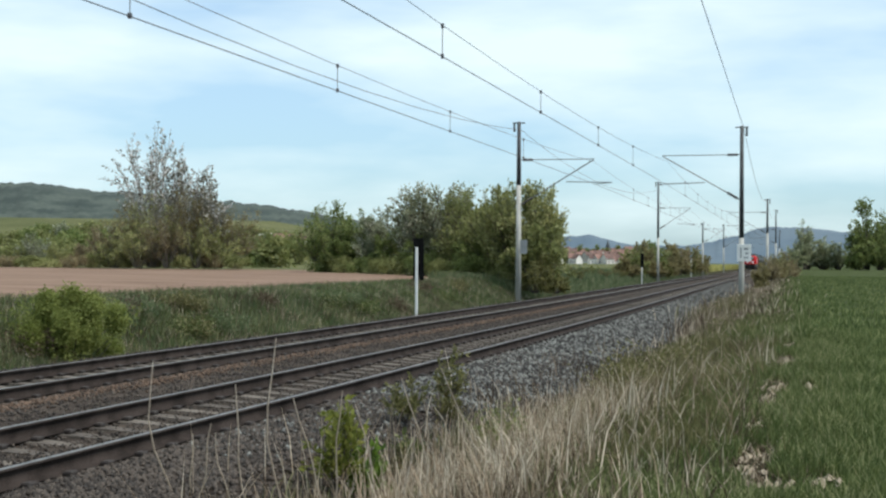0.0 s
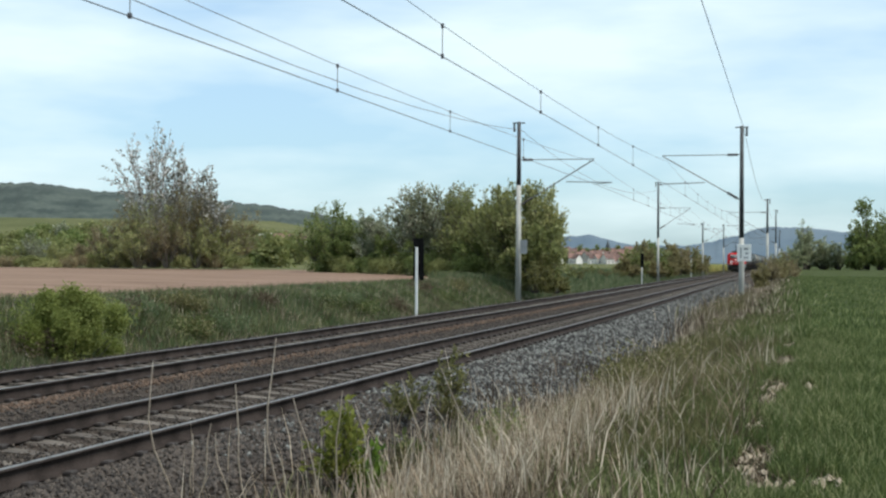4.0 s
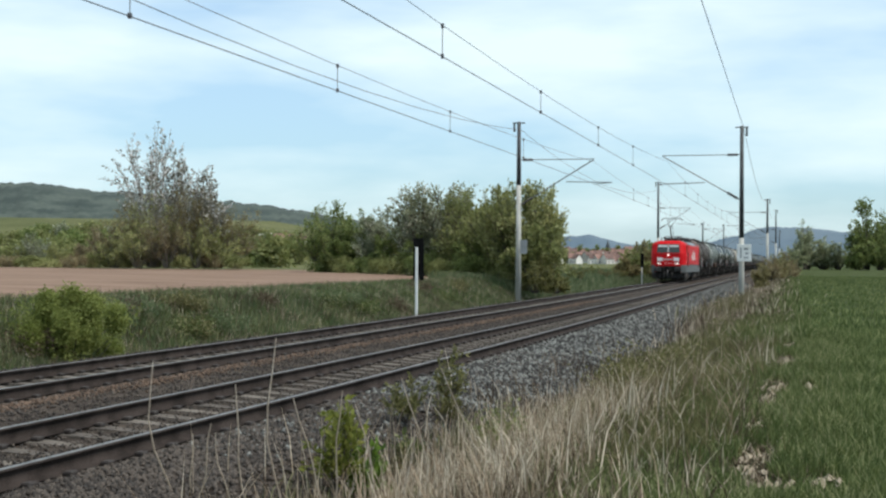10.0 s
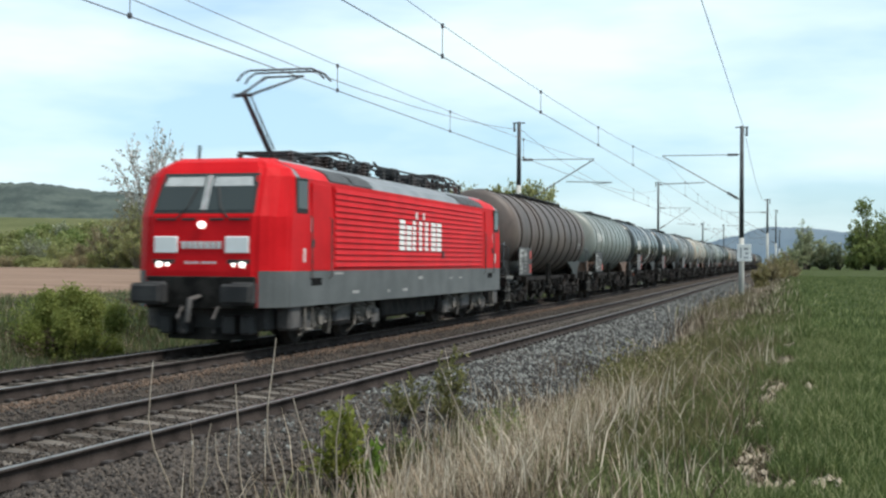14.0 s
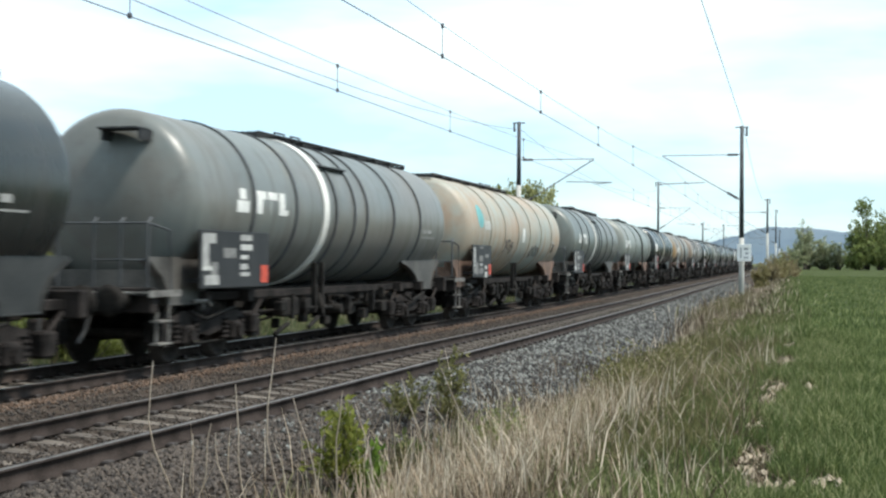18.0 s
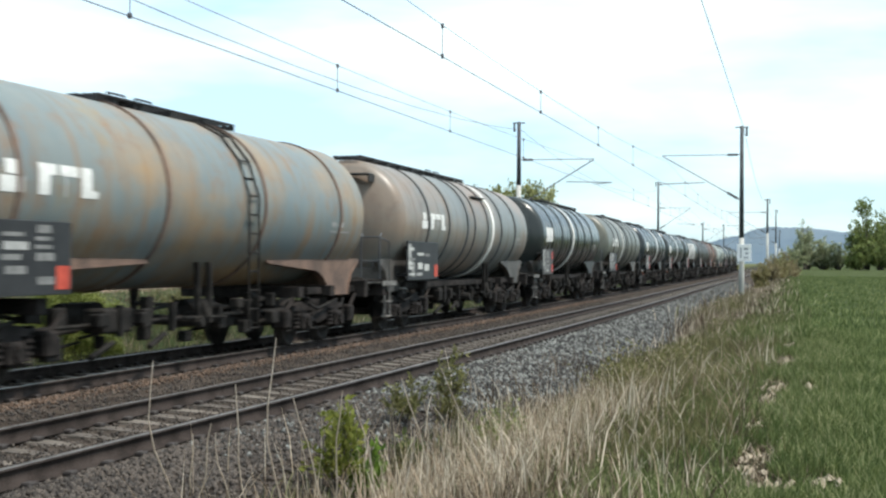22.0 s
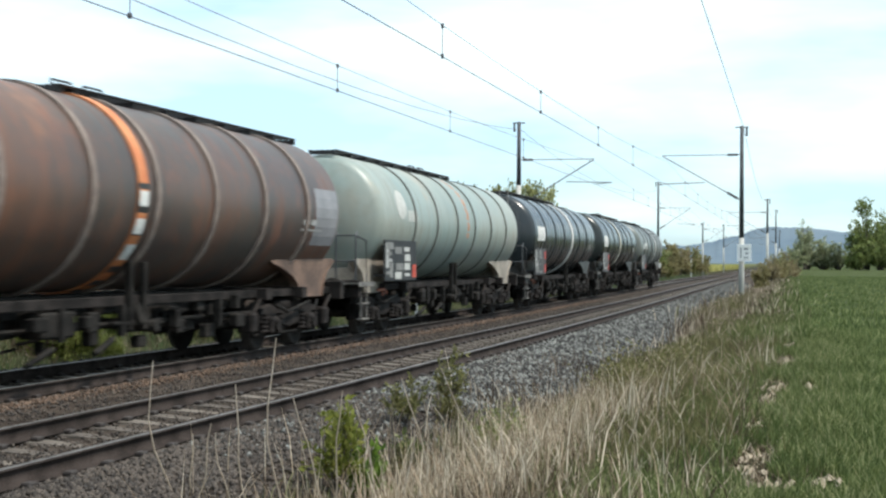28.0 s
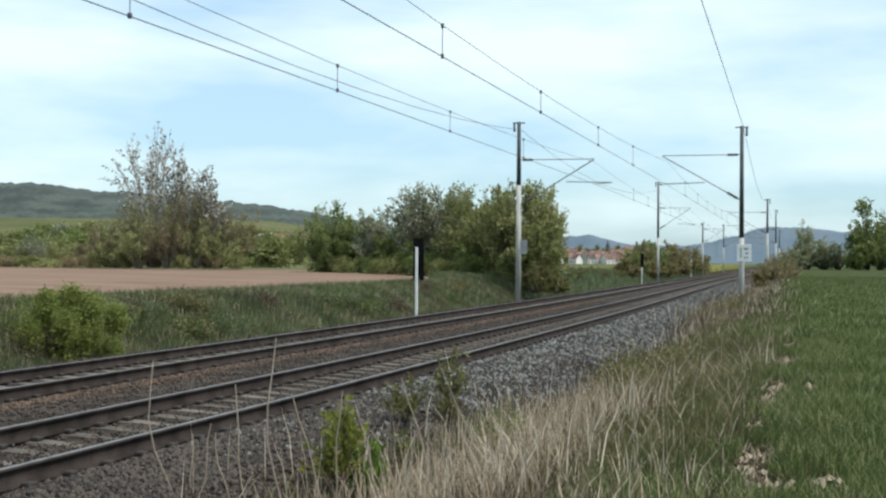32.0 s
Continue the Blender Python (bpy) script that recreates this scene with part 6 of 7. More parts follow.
def limbs(r, height_, spread, stems, levels, upright):
    """Branching lines: lists of points with radii, and the twigs' ends."""
    out, tips = [], []

    def grow(p, d, length, rad, lv):
        pts, rads = [p], [rad]
        for k in range(3):
            d = (d + Vector(r.normal(0, 0.13, 3)) + Vector((0, 0, 0.06 * upright))).normalized()
            p = p + d * length / 3
            pts.append(p)
            rads.append(rad * (1 - 0.22 * (k + 1)))
        out.append((pts, rads))
        if lv == 0:
            tips.extend(pts[1:])
            return
        if lv == 1:
            tips.append(pts[-1])
        for k in range(int(r.integers(2, 5))):
            b = pts[int(r.integers(1, 4))]
            nd = (d * (0.7 + 0.4 * upright) + Vector(r.normal(0, 0.62, 3)) + Vector((0, 0, 0.25 * upright))).normalized()
            grow(b, nd, length * r.uniform(0.55, 0.8), rads[-1] * 0.72, lv - 1)

    for k in range(stems):
        a = 6.283 * k / stems + r.uniform(0, 0.6)
        lean = spread * r.uniform(0.15, 0.55) if stems > 1 else 0.03
        d = Vector((math.cos(a) * lean, math.sin(a) * lean, 1)).normalized()
        base = Vector((math.cos(a), math.sin(a), 0)) * (0.1 * spread if stems > 1 else 0)
        grow(base, d, height_ * r.uniform(0.36, 0.46), height_ * 0.014 / max(1, stems) ** 0.35 + (0.03 if stems < 8 else 0.0), levels)
    return out, tips


def plant(name, label, category, x, y, z, height_, width, leaf, seed, stems=3, levels=3, leaf_size=0.22, per=9, loose=0.35, upright=0.5, bark="bark", low_leaf=None, group="", fill=0, top_bare=2.0, twig=0.008):
    r = np.random.default_rng(seed)
    out, tips = limbs(r, height_, 0.9, stems, levels, upright)
    tips = np.array([q[:] for q in tips])
    tips = tips[tips[:, 2] > 0.05]
    sc = height_ / np.percentile(tips[:, 2], 98)
    wd = width / 2 / np.percentile(np.hypot(tips[:, 0], tips[:, 1]), 93)
    t = thing(name, label, category, group, m=pose(x, y, z))
    bm = bmesh.new()
    for pts, rads in out:
        if rads[0] > 0.006 or twig > 0.01:
            tube(bm, [(q.x * wd, q.y * wd, q.z * sc - 0.15) for q in pts], [max(q, twig) for q in rads], 5, cap=False)
    wood = part("trunk", bm, M[bark], t)
    if stems > 3:
        tagged(wood, kind="stuff")
    tips = tips * np.array([wd, wd, sc])
    if fill and top_bare > 1:
        rel = (tips - np.array([0, 0, height_ * 0.52])) / np.array([width * 0.52, width * 0.52, height_ * 0.5])
        tips = tips[(rel ** 2).sum(1) < 1.0]
    if fill:
        lobes = int(14 + width * height_ * 0.9)
        la, lq, lh = r.uniform(0, 6.283, lobes), np.sqrt(r.random(lobes)), r.uniform(0.12, 0.86, lobes)
        wz = np.sin(np.pi * np.clip(lh * 0.85 + 0.18, 0, 1)) ** 0.7
        lc = np.stack([np.cos(la) * lq * wz * width * 0.43, np.sin(la) * lq * wz * width * 0.43, lh * height_], 1)
        lr = r.uniform(0.06, 0.15, lobes) * min(width, height_ * 1.1)
        pick = r.integers(0, lobes, fill)
        d = r.normal(0, 1, (fill, 3))
        d /= np.linalg.norm(d, axis=1)[:, None]
        add = lc[pick] + d * (lr[pick] * r.uniform(0.25, 1.05, fill) ** 0.5)[:, None] * np.array([0.85, 0.85, 1.35])
        add = add[(add[:, 2] > 0.02) & (add[:, 2] < height_ * 1.04)]
        tips = np.concatenate([tips, add])
    keep = r.random(len(tips)) < np.where(tips[:, 2] > height_ * top_bare, 0.12, 1.0)
    tips = tips[keep]
    v, f = leaves(r, tips, loose, leaf_size, per)
    v[:, 2] = np.maximum(v[:, 2], 0.03)
    part("crown", quick("crown", v, f, [M[leaf]]), None, t)
    return t


def plume_tree(name, label, category, x, y, z, height_, width, leaf, seed, plumes=40, per=40, leaf_size=0.3, bark="bark", group="", low=0.1, bare=0.0, wood=0.012, top=1.0, lean=0.0, start=0.35, tight=0.05, twigs=0, rise=-0.55):
    """A shrub or tree of many leafy shoots that fan up and out from its foot, each a plume of leaves along its outer part."""
    r = np.random.default_rng(seed)
    t = thing(name, label, category, group, m=pose(x, y, z))
    a = r.uniform(0, 6.283, plumes)
    el = np.arcsin(r.uniform(rise, 1.0, plumes))
    far = r.uniform(0.72, 1.06, plumes)
    mid = height_ * 0.5
    tip = np.stack([np.cos(a) * np.cos(el) * far * width / 2, np.sin(a) * np.cos(el) * far * width / 2, mid + np.sin(el) * far * mid * top], 1)
    tip[:, 2] = np.maximum(tip[:, 2], 0.06 * height_)
    tip[:, 0] += lean * tip[:, 2]
    foot = np.stack([tip[:, 0] * 0.12, tip[:, 1] * 0.12, np.zeros(plumes)], 1)
    knee = np.stack([tip[:, 0] * 0.42, tip[:, 1] * 0.42, np.clip(tip[:, 2] * 0.55 - 0.1, low * height_, None)], 1) + r.normal(0, 0.03 * width, (plumes, 3))
    if twigs:
        m = plumes * twigs
        i = np.repeat(np.arange(plumes), twigs)
        g = (0.25 + 0.7 * r.random(m))[:, None]
        c = foot[i] * (1 - g) ** 2 + knee[i] * 2 * g * (1 - g) + tip[i] * g * g
        d = (knee[i] - foot[i]) * (1 - g) + (tip[i] - knee[i]) * g
        d = d / (np.linalg.norm(d, axis=1)[:, None] + 1e-9) + r.normal(0, 0.55, (m, 3)) + np.array([0, 0, 0.15])
        d /= np.linalg.norm(d, axis=1)[:, None]
        ln = (0.22 * height_ * r.uniform(0.5, 1.2, m))[:, None] * (1.2 - 0.6 * g)
        foot, knee, tip = np.concatenate([foot, c]), np.concatenate([knee, c + d * ln * 0.5 + r.normal(0, 0.02 * height_, (m, 3))]), np.concatenate([tip, c + d * ln])
    bm = bmesh.new()
    for k in range(len(foot)):
        fs = (0.0, 0.3, 0.6, 0.85, 1.0) if k < plumes else (0.0, 0.5, 1.0)
        pts = [tuple(foot[k] * (1 - f) ** 2 + knee[k] * 2 * f * (1 - f) + tip[k] * f * f) for f in fs]
        w = wood * r.uniform(0.8, 1.6) * (1.0 if k < plumes else 0.5)
        tube(bm, pts, [w * (3.2 - 2.8 * f ** 0.6) for f in fs] if k < plumes else [w * 1.2, w, w * 0.6], 4 if k < plumes else 3, cap=False)
    limb = part("trunk", bm, M[bark], t)
    if plumes > 12:
        tagged(limb, kind="stuff")
    plumes = len(foot)
    n = plumes * per
    i = np.repeat(np.arange(plumes), per)
    f = start + (1.0 - start) * r.random(n) ** 0.8
    g = f[:, None]
    c = foot[i] * (1 - g) ** 2 + knee[i] * 2 * g * (1 - g) + tip[i] * g * g
    d = (knee[i] - foot[i]) * (1 - g) + (tip[i] - knee[i]) * g
    d /= np.linalg.norm(d, axis=1)[:, None] + 1e-9
    c = c + r.normal(0, tight, (n, 3)) * height_ * (1.15 - 0.6 * g)
    d = d + r.normal(0, 0.45, (n, 3))
    d /= np.linalg.norm(d, axis=1)[:, None]
    keep = (r.random(n) > bare * np.clip(c[:, 2] / height_, 0, 1) ** 1.5) & (c[:, 2] > 0.03)
    c, d = c[keep], d[keep]
    n = len(c)
    u = np.cross(d, r.normal(0, 1, (n, 3)))
    u /= np.linalg.norm(u, axis=1)[:, None] + 1e-9
    ln = (leaf_size * r.uniform(0.5, 1.4, n))[:, None]
    v = np.stack([c, c + d * ln * 0.5 + u * ln * 0.24, c + d * ln, c + d * ln * 0.5 - u * ln * 0.24], 1)
    part("crown", quick("crown", v.reshape(-1, 3), (np.arange(n) * 4)[:, None] + np.array([0, 1, 2, 3]), [M[leaf]]), None, t)
    return t


# bare places along the field edge: along, across, half width, half length
BARE = [(17.7, -6.38, 0.17, 0.75), (16.0, -6.33, 0.13, 0.5), (18.0, -6.8, 0.1, 0.45), (11.3, -6.45, 0.13, 0.5), (10.7, -6.4, 0.15, 0.3), (10.0, -6.6, 0.16, 0.25), (10.25, -6.95, 0.14, 0.22), (22.5, -6.4, 0.14, 0.9), (27.0, -6.4, 0.12, 1.0), (13.6, -6.3, 0.09, 0.35)]


def blades(name, label, n, s_of, o_of, h_of, width, material, seed, lean=0.35, kind="stuff", lift=0.0, category="grass", clump=0.0, bare=False):
    """Grass blades with a bend, standing on the ground beside the line."""
    r = np.random.default_rng(seed)
    s, o = s_of(r, n), o_of(r, n)
    if clump:
        g = max(1, n // 14)
        cs, co_ = s[:g], o[:g]
        pick = r.integers(0, g, n)
        s, o = cs[pick] + r.normal(0, clump, n), co_[pick] + r.normal(0, clump, n)
    h = h_of(r, n)
    for bs, bo, bw_, bl in BARE:
        if not bare:
            inside = ((s - bs + 0.1) / (bl + 0.15)) ** 2 + ((o - bo) / bw_) ** 2 < 1.5
            h = np.where(inside, h * np.where(r.random(n) < 0.75, 0.08, 0.4), h)
    z = ground_z(s, o) + lift
    p = ats(s, o, z - 0.02)
    a = r.uniform(0, 6.283, n)
    face = r.uniform(-0.9, 0.9, n)
    w = width * r.uniform(0.6, 1.4, n)
    side = np.stack([np.cos(face), np.sin(face), 0 * a], 1) * w[:, None] / 2
    k = lean * r.random(n) * h
    d = np.stack([np.cos(a) * k, np.sin(a) * k, 0 * a], 1)
    up = np.stack([0 * a, 0 * a, h], 1)
    v = np.stack([p - side, p + side, p + d * 0.3 + up * 0.55 + side * 0.7, p + d * 0.3 + up * 0.55 - side * 0.7, p + d + up * 0.98], 1)
    i = (np.arange(n) * 5)[:, None]
    f = np.concatenate([i + np.array([0, 1, 2]), i + np.array([0, 2, 3]), i + np.array([3, 2, 4])])
    ob = new(name, quick(name, v.reshape(-1, 3), f, [material]))
    return tagged(ob, label, category, kind=kind)


def near_heavy(lo, hi, power):
    return lambda r, n: lo + (hi - lo) * r.random(n) ** power


def span(lo, hi):
    return lambda r, n: r.uniform(lo, hi, n)


# verge between ballast and crop
blades("dry_grass", "tall dry straw-coloured grass on the verge", 4200, near_heavy(8.4, 17.5, 1.0), lambda r, n: -2.95 - 2.1 * r.random(n) ** 1.1, span(0.16, 0.5), 0.010, M["grass_dry"], 11, 0.8, clump=0.16)
blades("dry_grass", "short matted dry grass on the verge", 11000, near_heavy(8.5, 30, 1.2), lambda r, n: -3.9 + r.normal(0, 0.55, n), span(0.12, 0.36), 0.011, M["grass_brown"], 25, 0.9, clump=0.2)
blades("dry_grass", "dry grass along the foot of the ballast", 4500, near_heavy(18, 110, 1.3), lambda r, n: -4.0 + r.normal(0, 0.45, n), span(0.2, 0.6), 0.02, M["grass_dry"], 12, 0.7, clump=0.35)
blades("verge_grass", "mixed green grass on the verge", 52000, near_heavy(8, 32, 1.4), lambda r, n: -7.0 + 3.1 * r.random(n) ** 1.1 - 0.5 * np.abs(r.normal(0, 1, n)), span(0.06, 0.24), 0.013, M["grass_green"], 13, 0.9, clump=0.07)
blades("verge_grass", "olive weeds and grass on the verge", 14000, near_heavy(11, 45, 1.3), span(-6.0, -3.5), span(0.1, 0.36), 0.02, M["weed_olive"], 24, 0.7, clump=0.3)
blades("verge_grass", "green and brown grass along the distant verge", 26000, near_heavy(28, 170, 1.5), span(-6.8, -3.4), span(0.12, 0.4), 0.03, M["grass_green"], 14, 0.6)
blades("dry_grass", "brown dead grass between the green tufts", 15000, near_heavy(8.5, 34, 1.3), lambda r, n: -3.5 - 1.5 * r.random(n) ** 1.5, span(0.08, 0.34), 0.012, M["grass_brown"], 35, 0.9, clump=0.22)
blades("bank_grass", "brown dead grass streaks on the bank", 14000, near_heavy(14, 90, 1.1), span(7.3, 11.5), span(0.12, 0.4), 0.02, M["grass_brown"], 36, 0.7, clump=0.4)
blades("dry_grass", "thick pale straw stalks standing in the verge", 1750, near_heavy(8.4, 17.5, 1.0), lambda r, n: -2.95 - 2.0 * r.random(n) ** 1.1, span(0.3, 0.82), 0.013, M["straw"], 37, 0.6, clump=0.3)
blades("dry_grass", "scattered pale stalks in the green verge", 240, near_heavy(8.6, 24, 1.1), span(-6.2, -4.0), span(0.3, 0.7), 0.009, M["straw"], 38, 1.0)
blades("verge_grass", "olive-brown weeds beside the ballast foot", 8000, span(15, 31), lambda r, n: -4.3 + r.normal(0, 0.42, n), span(0.15, 0.5), 0.02, M["weed_olive"], 39, 0.6, clump=0.18)
# crop
blades("crop", "dense green cereal crop", 95000, near_heavy(7, 34, 1.25), lambda r, n: -6.5 - 9.5 * r.random(n) ** 1.15, span(0.05, 0.17), 0.014, M["crop"], 15, 1.0, category="crop", clump=0.07)
blades("crop", "green cereal crop reaching towards distant trees", 46000, near_heavy(30, 170, 1.5), lambda r, n: -6.6 - 28.0 * r.random(n), span(0.08, 0.24), 0.045, M["crop"], 16, 0.6, category="crop")
blades("dry_grass", "scattered straw tufts in the green verge", 3200, near_heavy(8.5, 40, 1.4), span(-6.3, -4.2), span(0.1, 0.42), 0.011, M["grass_dry"], 27, 1.1, clump=0.1)
blades("dry_grass", "fallen straw lying on the verge", 3500, near_heavy(8.5, 30, 1.3), span(-6.2, -3.4), span(0.04, 0.12), 0.014, M["grass_dry"], 28, 4.0)
blades("crop", "broad-leaved green tufts in the crop", 16000, near_heavy(7, 60, 1.5), lambda r, n: -6.6 - 12.0 * r.random(n) ** 1.1, span(0.06, 0.16), 0.02, M["crop"], 29, 0.9, category="crop", clump=0.09)
blades("verge_grass", "dark green leafy clumps on the verge", 9000, near_heavy(8.5, 36, 1.3), span(-6.6, -4.0), span(0.08, 0.22), 0.016, M["crop"], 30, 0.8, clump=0.16)
# bank beyond the tracks
blades("bank_grass", "rank green grass on the bank beyond the tracks", 56000, near_heavy(14, 75, 1.2), span(7.2, 11.5), span(0.12, 0.34), 0.02, M["grass_bank"], 17, 0.7)
blades("bank_grass", "green tufts on the bank", 16000, near_heavy(14, 75, 1.1), span(7.4, 11.0), span(0.15, 0.42), 0.02, M["grass_green"], 18, 0.7, clump=0.3)
blades("bank_grass", "dry brown tufts on the bank", 7000, near_heavy(14, 80, 1.1), span(7.4, 10.5), span(0.15, 0.45), 0.016, M["grass_dry"], 20, 0.7, clump=0.35)
blades("bank_grass", "rank grass on the distant bank", 30000, near_heavy(70, 230, 1.3), span(7.3, 13), span(0.2, 0.6), 0.05, M["grass_bank"], 19, 0.6)
blades("verge_grass", "green and olive grass between dry straw", 3200, near_heavy(8.6, 18, 1.0), lambda r, n: -2.8 - 2.2 * r.random(n), span(0.12, 0.42), 0.011, M["grass_green"], 41, 0.8, clump=0.14)
blades("verge_grass", "dark matted grass beneath dry straw", 10000, near_heavy(8.4, 18, 1.0), lambda r, n: -2.75 - 2.3 * r.random(n), span(0.05, 0.2), 0.016, M["grass_brown"], 42, 1.6, clump=0.2)
# single stalks close to the eye
stalks = [(-2.09, -2.33, 10.6, 1.08, -0.13), (-1.27, -1.33, 10.6, 1.27, -0.11), (-1.56, -1.65, 10.6, 0.9, -0.03), (-0.93, -1.19, 10.6, 0.79, 0.0), (-1.94, -1.86, 10.6, 0.58, 0.01), (-1.66, -1.83, 10.6, 0.51, -0.03),
          (-0.85, -0.81, 10.6, 0.85, -0.01), (-2.01, -2.0, 10.6, 0.5, 0.0), (-0.33, -0.21, 10.6, 0.55, 0.01), (-0.52, -0.70, 10.8, 0.72, 0.02), (-0.10, -0.34, 11.0, 0.92, 0.05), (0.34, -0.02, 11.0, 1.0, 0.08), (0.62, 0.48, 10.9, 0.8, -0.04), (1.5, 1.72, 11.5, 0.62, 0.0), (1.05, 1.2, 11.2, 0.5, 0.02)]
for k, (x0, x1, y, h, bow) in enumerate(stalks):
    bm = bmesh.new()
    z0 = -0.34
    tube(bm, [(x0 + (x1 - x0) * f + bow * math.sin(f * 3.14159) * 0.9 + 0.012 * math.sin(f * 9 + k), y + 0.05 * f, z0 + (h + 0.1) * f) for f in (0, 0.2, 0.4, 0.6, 0.8, 1.0)], [0.008, 0.0078, 0.0072, 0.0065, 0.0055, 0.004], 5)
    tagged(new("dry_stalk", from_bm("dry_stalk", bm, M["stalk_pale"])), "thin dry grass stalk standing beside the ballast", "grass stalk", "dry stalks")

# shrubs on the near shoulder
q = at(11.0, -2.82)
plume_tree("sapling", "young yellow-green leafy sapling beside the ballast", "shrub", q[0], q[1], float(ground_z(11.0, -2.8)), 1.02, 0.42, "leaf_yellow", 31, 14, 7, 0.085, low=0.4, wood=0.0032, start=0.3, tight=0.02, twigs=6)
q = at(11.25, -3.0)
plume_tree("sapling", "low bright green shoots at a sapling's foot", "shrub", q[0], q[1], float(ground_z(10.9, -2.9)), 0.74, 0.36, "leaf_fresh", 36, 18, 8, 0.085, low=0.2, wood=0.003, start=0.2, tight=0.02, twigs=5)
for k, (s, o, h, w, lf, n) in enumerate([(14.6, -2.3, 0.66, 0.5, "weed_tall", 14), (16.4, -2.35, 0.92, 0.42, "weed_tall", 15), (13.0, -2.85, 0.5, 0.35, "grass_green", 9), (15.6, -2.5, 0.5, 0.4, "weed_olive", 9), (12.2, -2.9, 0.55, 0.35, "weed_olive", 9)]):
    q = at(s, o)
    plume_tree("weed", "thin olive weed growing through the stones", "weed", q[0], q[1], float(ground_z(s, o)), h, w, lf, 460 + k, n, 6, 0.06, group="weeds in the ballast", low=0.3, wood=0.0025, start=0.15, tight=0.02, twigs=6)
# bush on the bank
q = at(24.1, 7.85)
plant("bush", "rounded yellow-green bush at the foot of the bank", "bush", q[0], q[1], -0.62, 1.62, 3.3, "leaf_bush", 37, 13, 3, 0.05, 5, 0.08, 0.6, fill=8500)

b_rng = random.Random(21)
for k in range(20):
    s_, o_ = b_rng.uniform(22, 66), b_rng.uniform(8.0, 9.7)
    q = at(s_, o_)
    plant("bank_weed", "rank weed clump on the grassy bank", "weed", q[0], q[1], float(ground_z(s_, o_)) - 0.05, b_rng.uniform(0.3, 0.55), b_rng.uniform(0.7, 1.5), ("grass_bank", "weed_olive", "grass_green", "grass_brown")[k % 4], 700 + k, 9, 2, 0.06, 4, 0.12, 0.9, group="weeds on the bank", twig=0.004)

# tall half-bare tree and scrub behind the ploughed field
for k, (x, y, h, w, n, label) in enumerate([(-23.9, 110, 13.0, 5.4, 60, "tall half-bare tree with pale branches"), (-21.2, 109.5, 9.9, 4.6, 46, "half-bare tree with a slanting crown"), (-18.9, 109.5, 7.6, 4.2, 36, "small half-bare tree at the end of scrub")]):
    plume_tree("tree", label, "tree", x, y, 1.0, h, w * 1.2, "leaf_twig", 43 + k, n * 2 // 5, 14, 0.26, "bark_white", low=0.25, bare=0.1, wood=0.028, start=0.45, tight=0.010, twigs=10, rise=0.1)
for k, (x, y, h, w, lf) in enumerate([(-27.6, 109, 3.6, 3.4, "leaf_tan"), (-25.8, 108.5, 5.0, 3.8, "leaf_russet"), (-23.8, 108, 6.0, 4.0, "leaf_brown"), (-21.4, 108.5, 6.6, 4.4, "leaf_russet"), (-19.4, 109, 6.5, 4.2, "leaf_russet"), (-17.2, 109, 5.2, 3.6, "leaf_russet"), (-22.2, 107, 4.2, 4.0, "leaf_tan"), (-24.6, 107, 3.6, 3.8, "leaf_brown"),
                                        (-20.0, 107, 3.8, 3.8, "leaf_brown"), (-26.6, 107.5, 2.8, 3.6, "leaf_brown"), (-18.2, 107.5, 3.0, 3.4, "leaf_brown"), (-29.8, 112, 2.3, 3.2, "leaf_tan"), (-32.4, 113, 2.0, 3.2, "leaf_brown"), (-35.2, 114, 2.8, 3.0, "leaf_grey"), (-37.5, 114, 1.8, 3.2, "leaf_olive")]):
    plume_tree("scrub", "leafing brown-green scrub round a tall tree" if k < 11 else "grey-green hedge shrub at the field edge", "scrub", x, y, 1.0, h * (1.08 if k < 11 else 1.0), w * 1.15, lf, 50 + k, 26, 8, 0.19, "bark_pale", "scrub behind the field", 0.15, 0.1, 0.013, start=0.1, tight=0.025, twigs=13, rise=-0.3)
u_rng = random.Random(12)
for k in range(13):
    x = -39 + k * 1.85 + u_rng.uniform(-0.4, 0.4)
    plant("undergrowth", "low olive undergrowth at the foot of scrub", "undergrowth", x, 106.6 + u_rng.uniform(-0.5, 1.5), 0.95, u_rng.uniform(0.9, 1.7) * (0.6 if x < -29 else 1.0), 2.8, ("leaf_olive", "leaf_brown", "leaf_tan")[k % 3], 600 + k, 9, 2, 0.1, 4, 0.15, 0.6, group="undergrowth behind the field", fill=700, twig=0.01)
for k in range(9):
    x, y = -8.6 + k * 1.75, 94.5 - k * 2.75
    plant("undergrowth", "low dark undergrowth at the thicket's foot", "undergrowth", x + u_rng.uniform(-0.3, 0.3), y, 0.6, u_rng.uniform(0.9, 1.5), 2.8, ("leaf_green", "leaf_olive")[k % 2], 630 + k, 9, 2, 0.1, 4, 0.15, 0.6, group="undergrowth of the thicket", fill=600, twig=0.01)
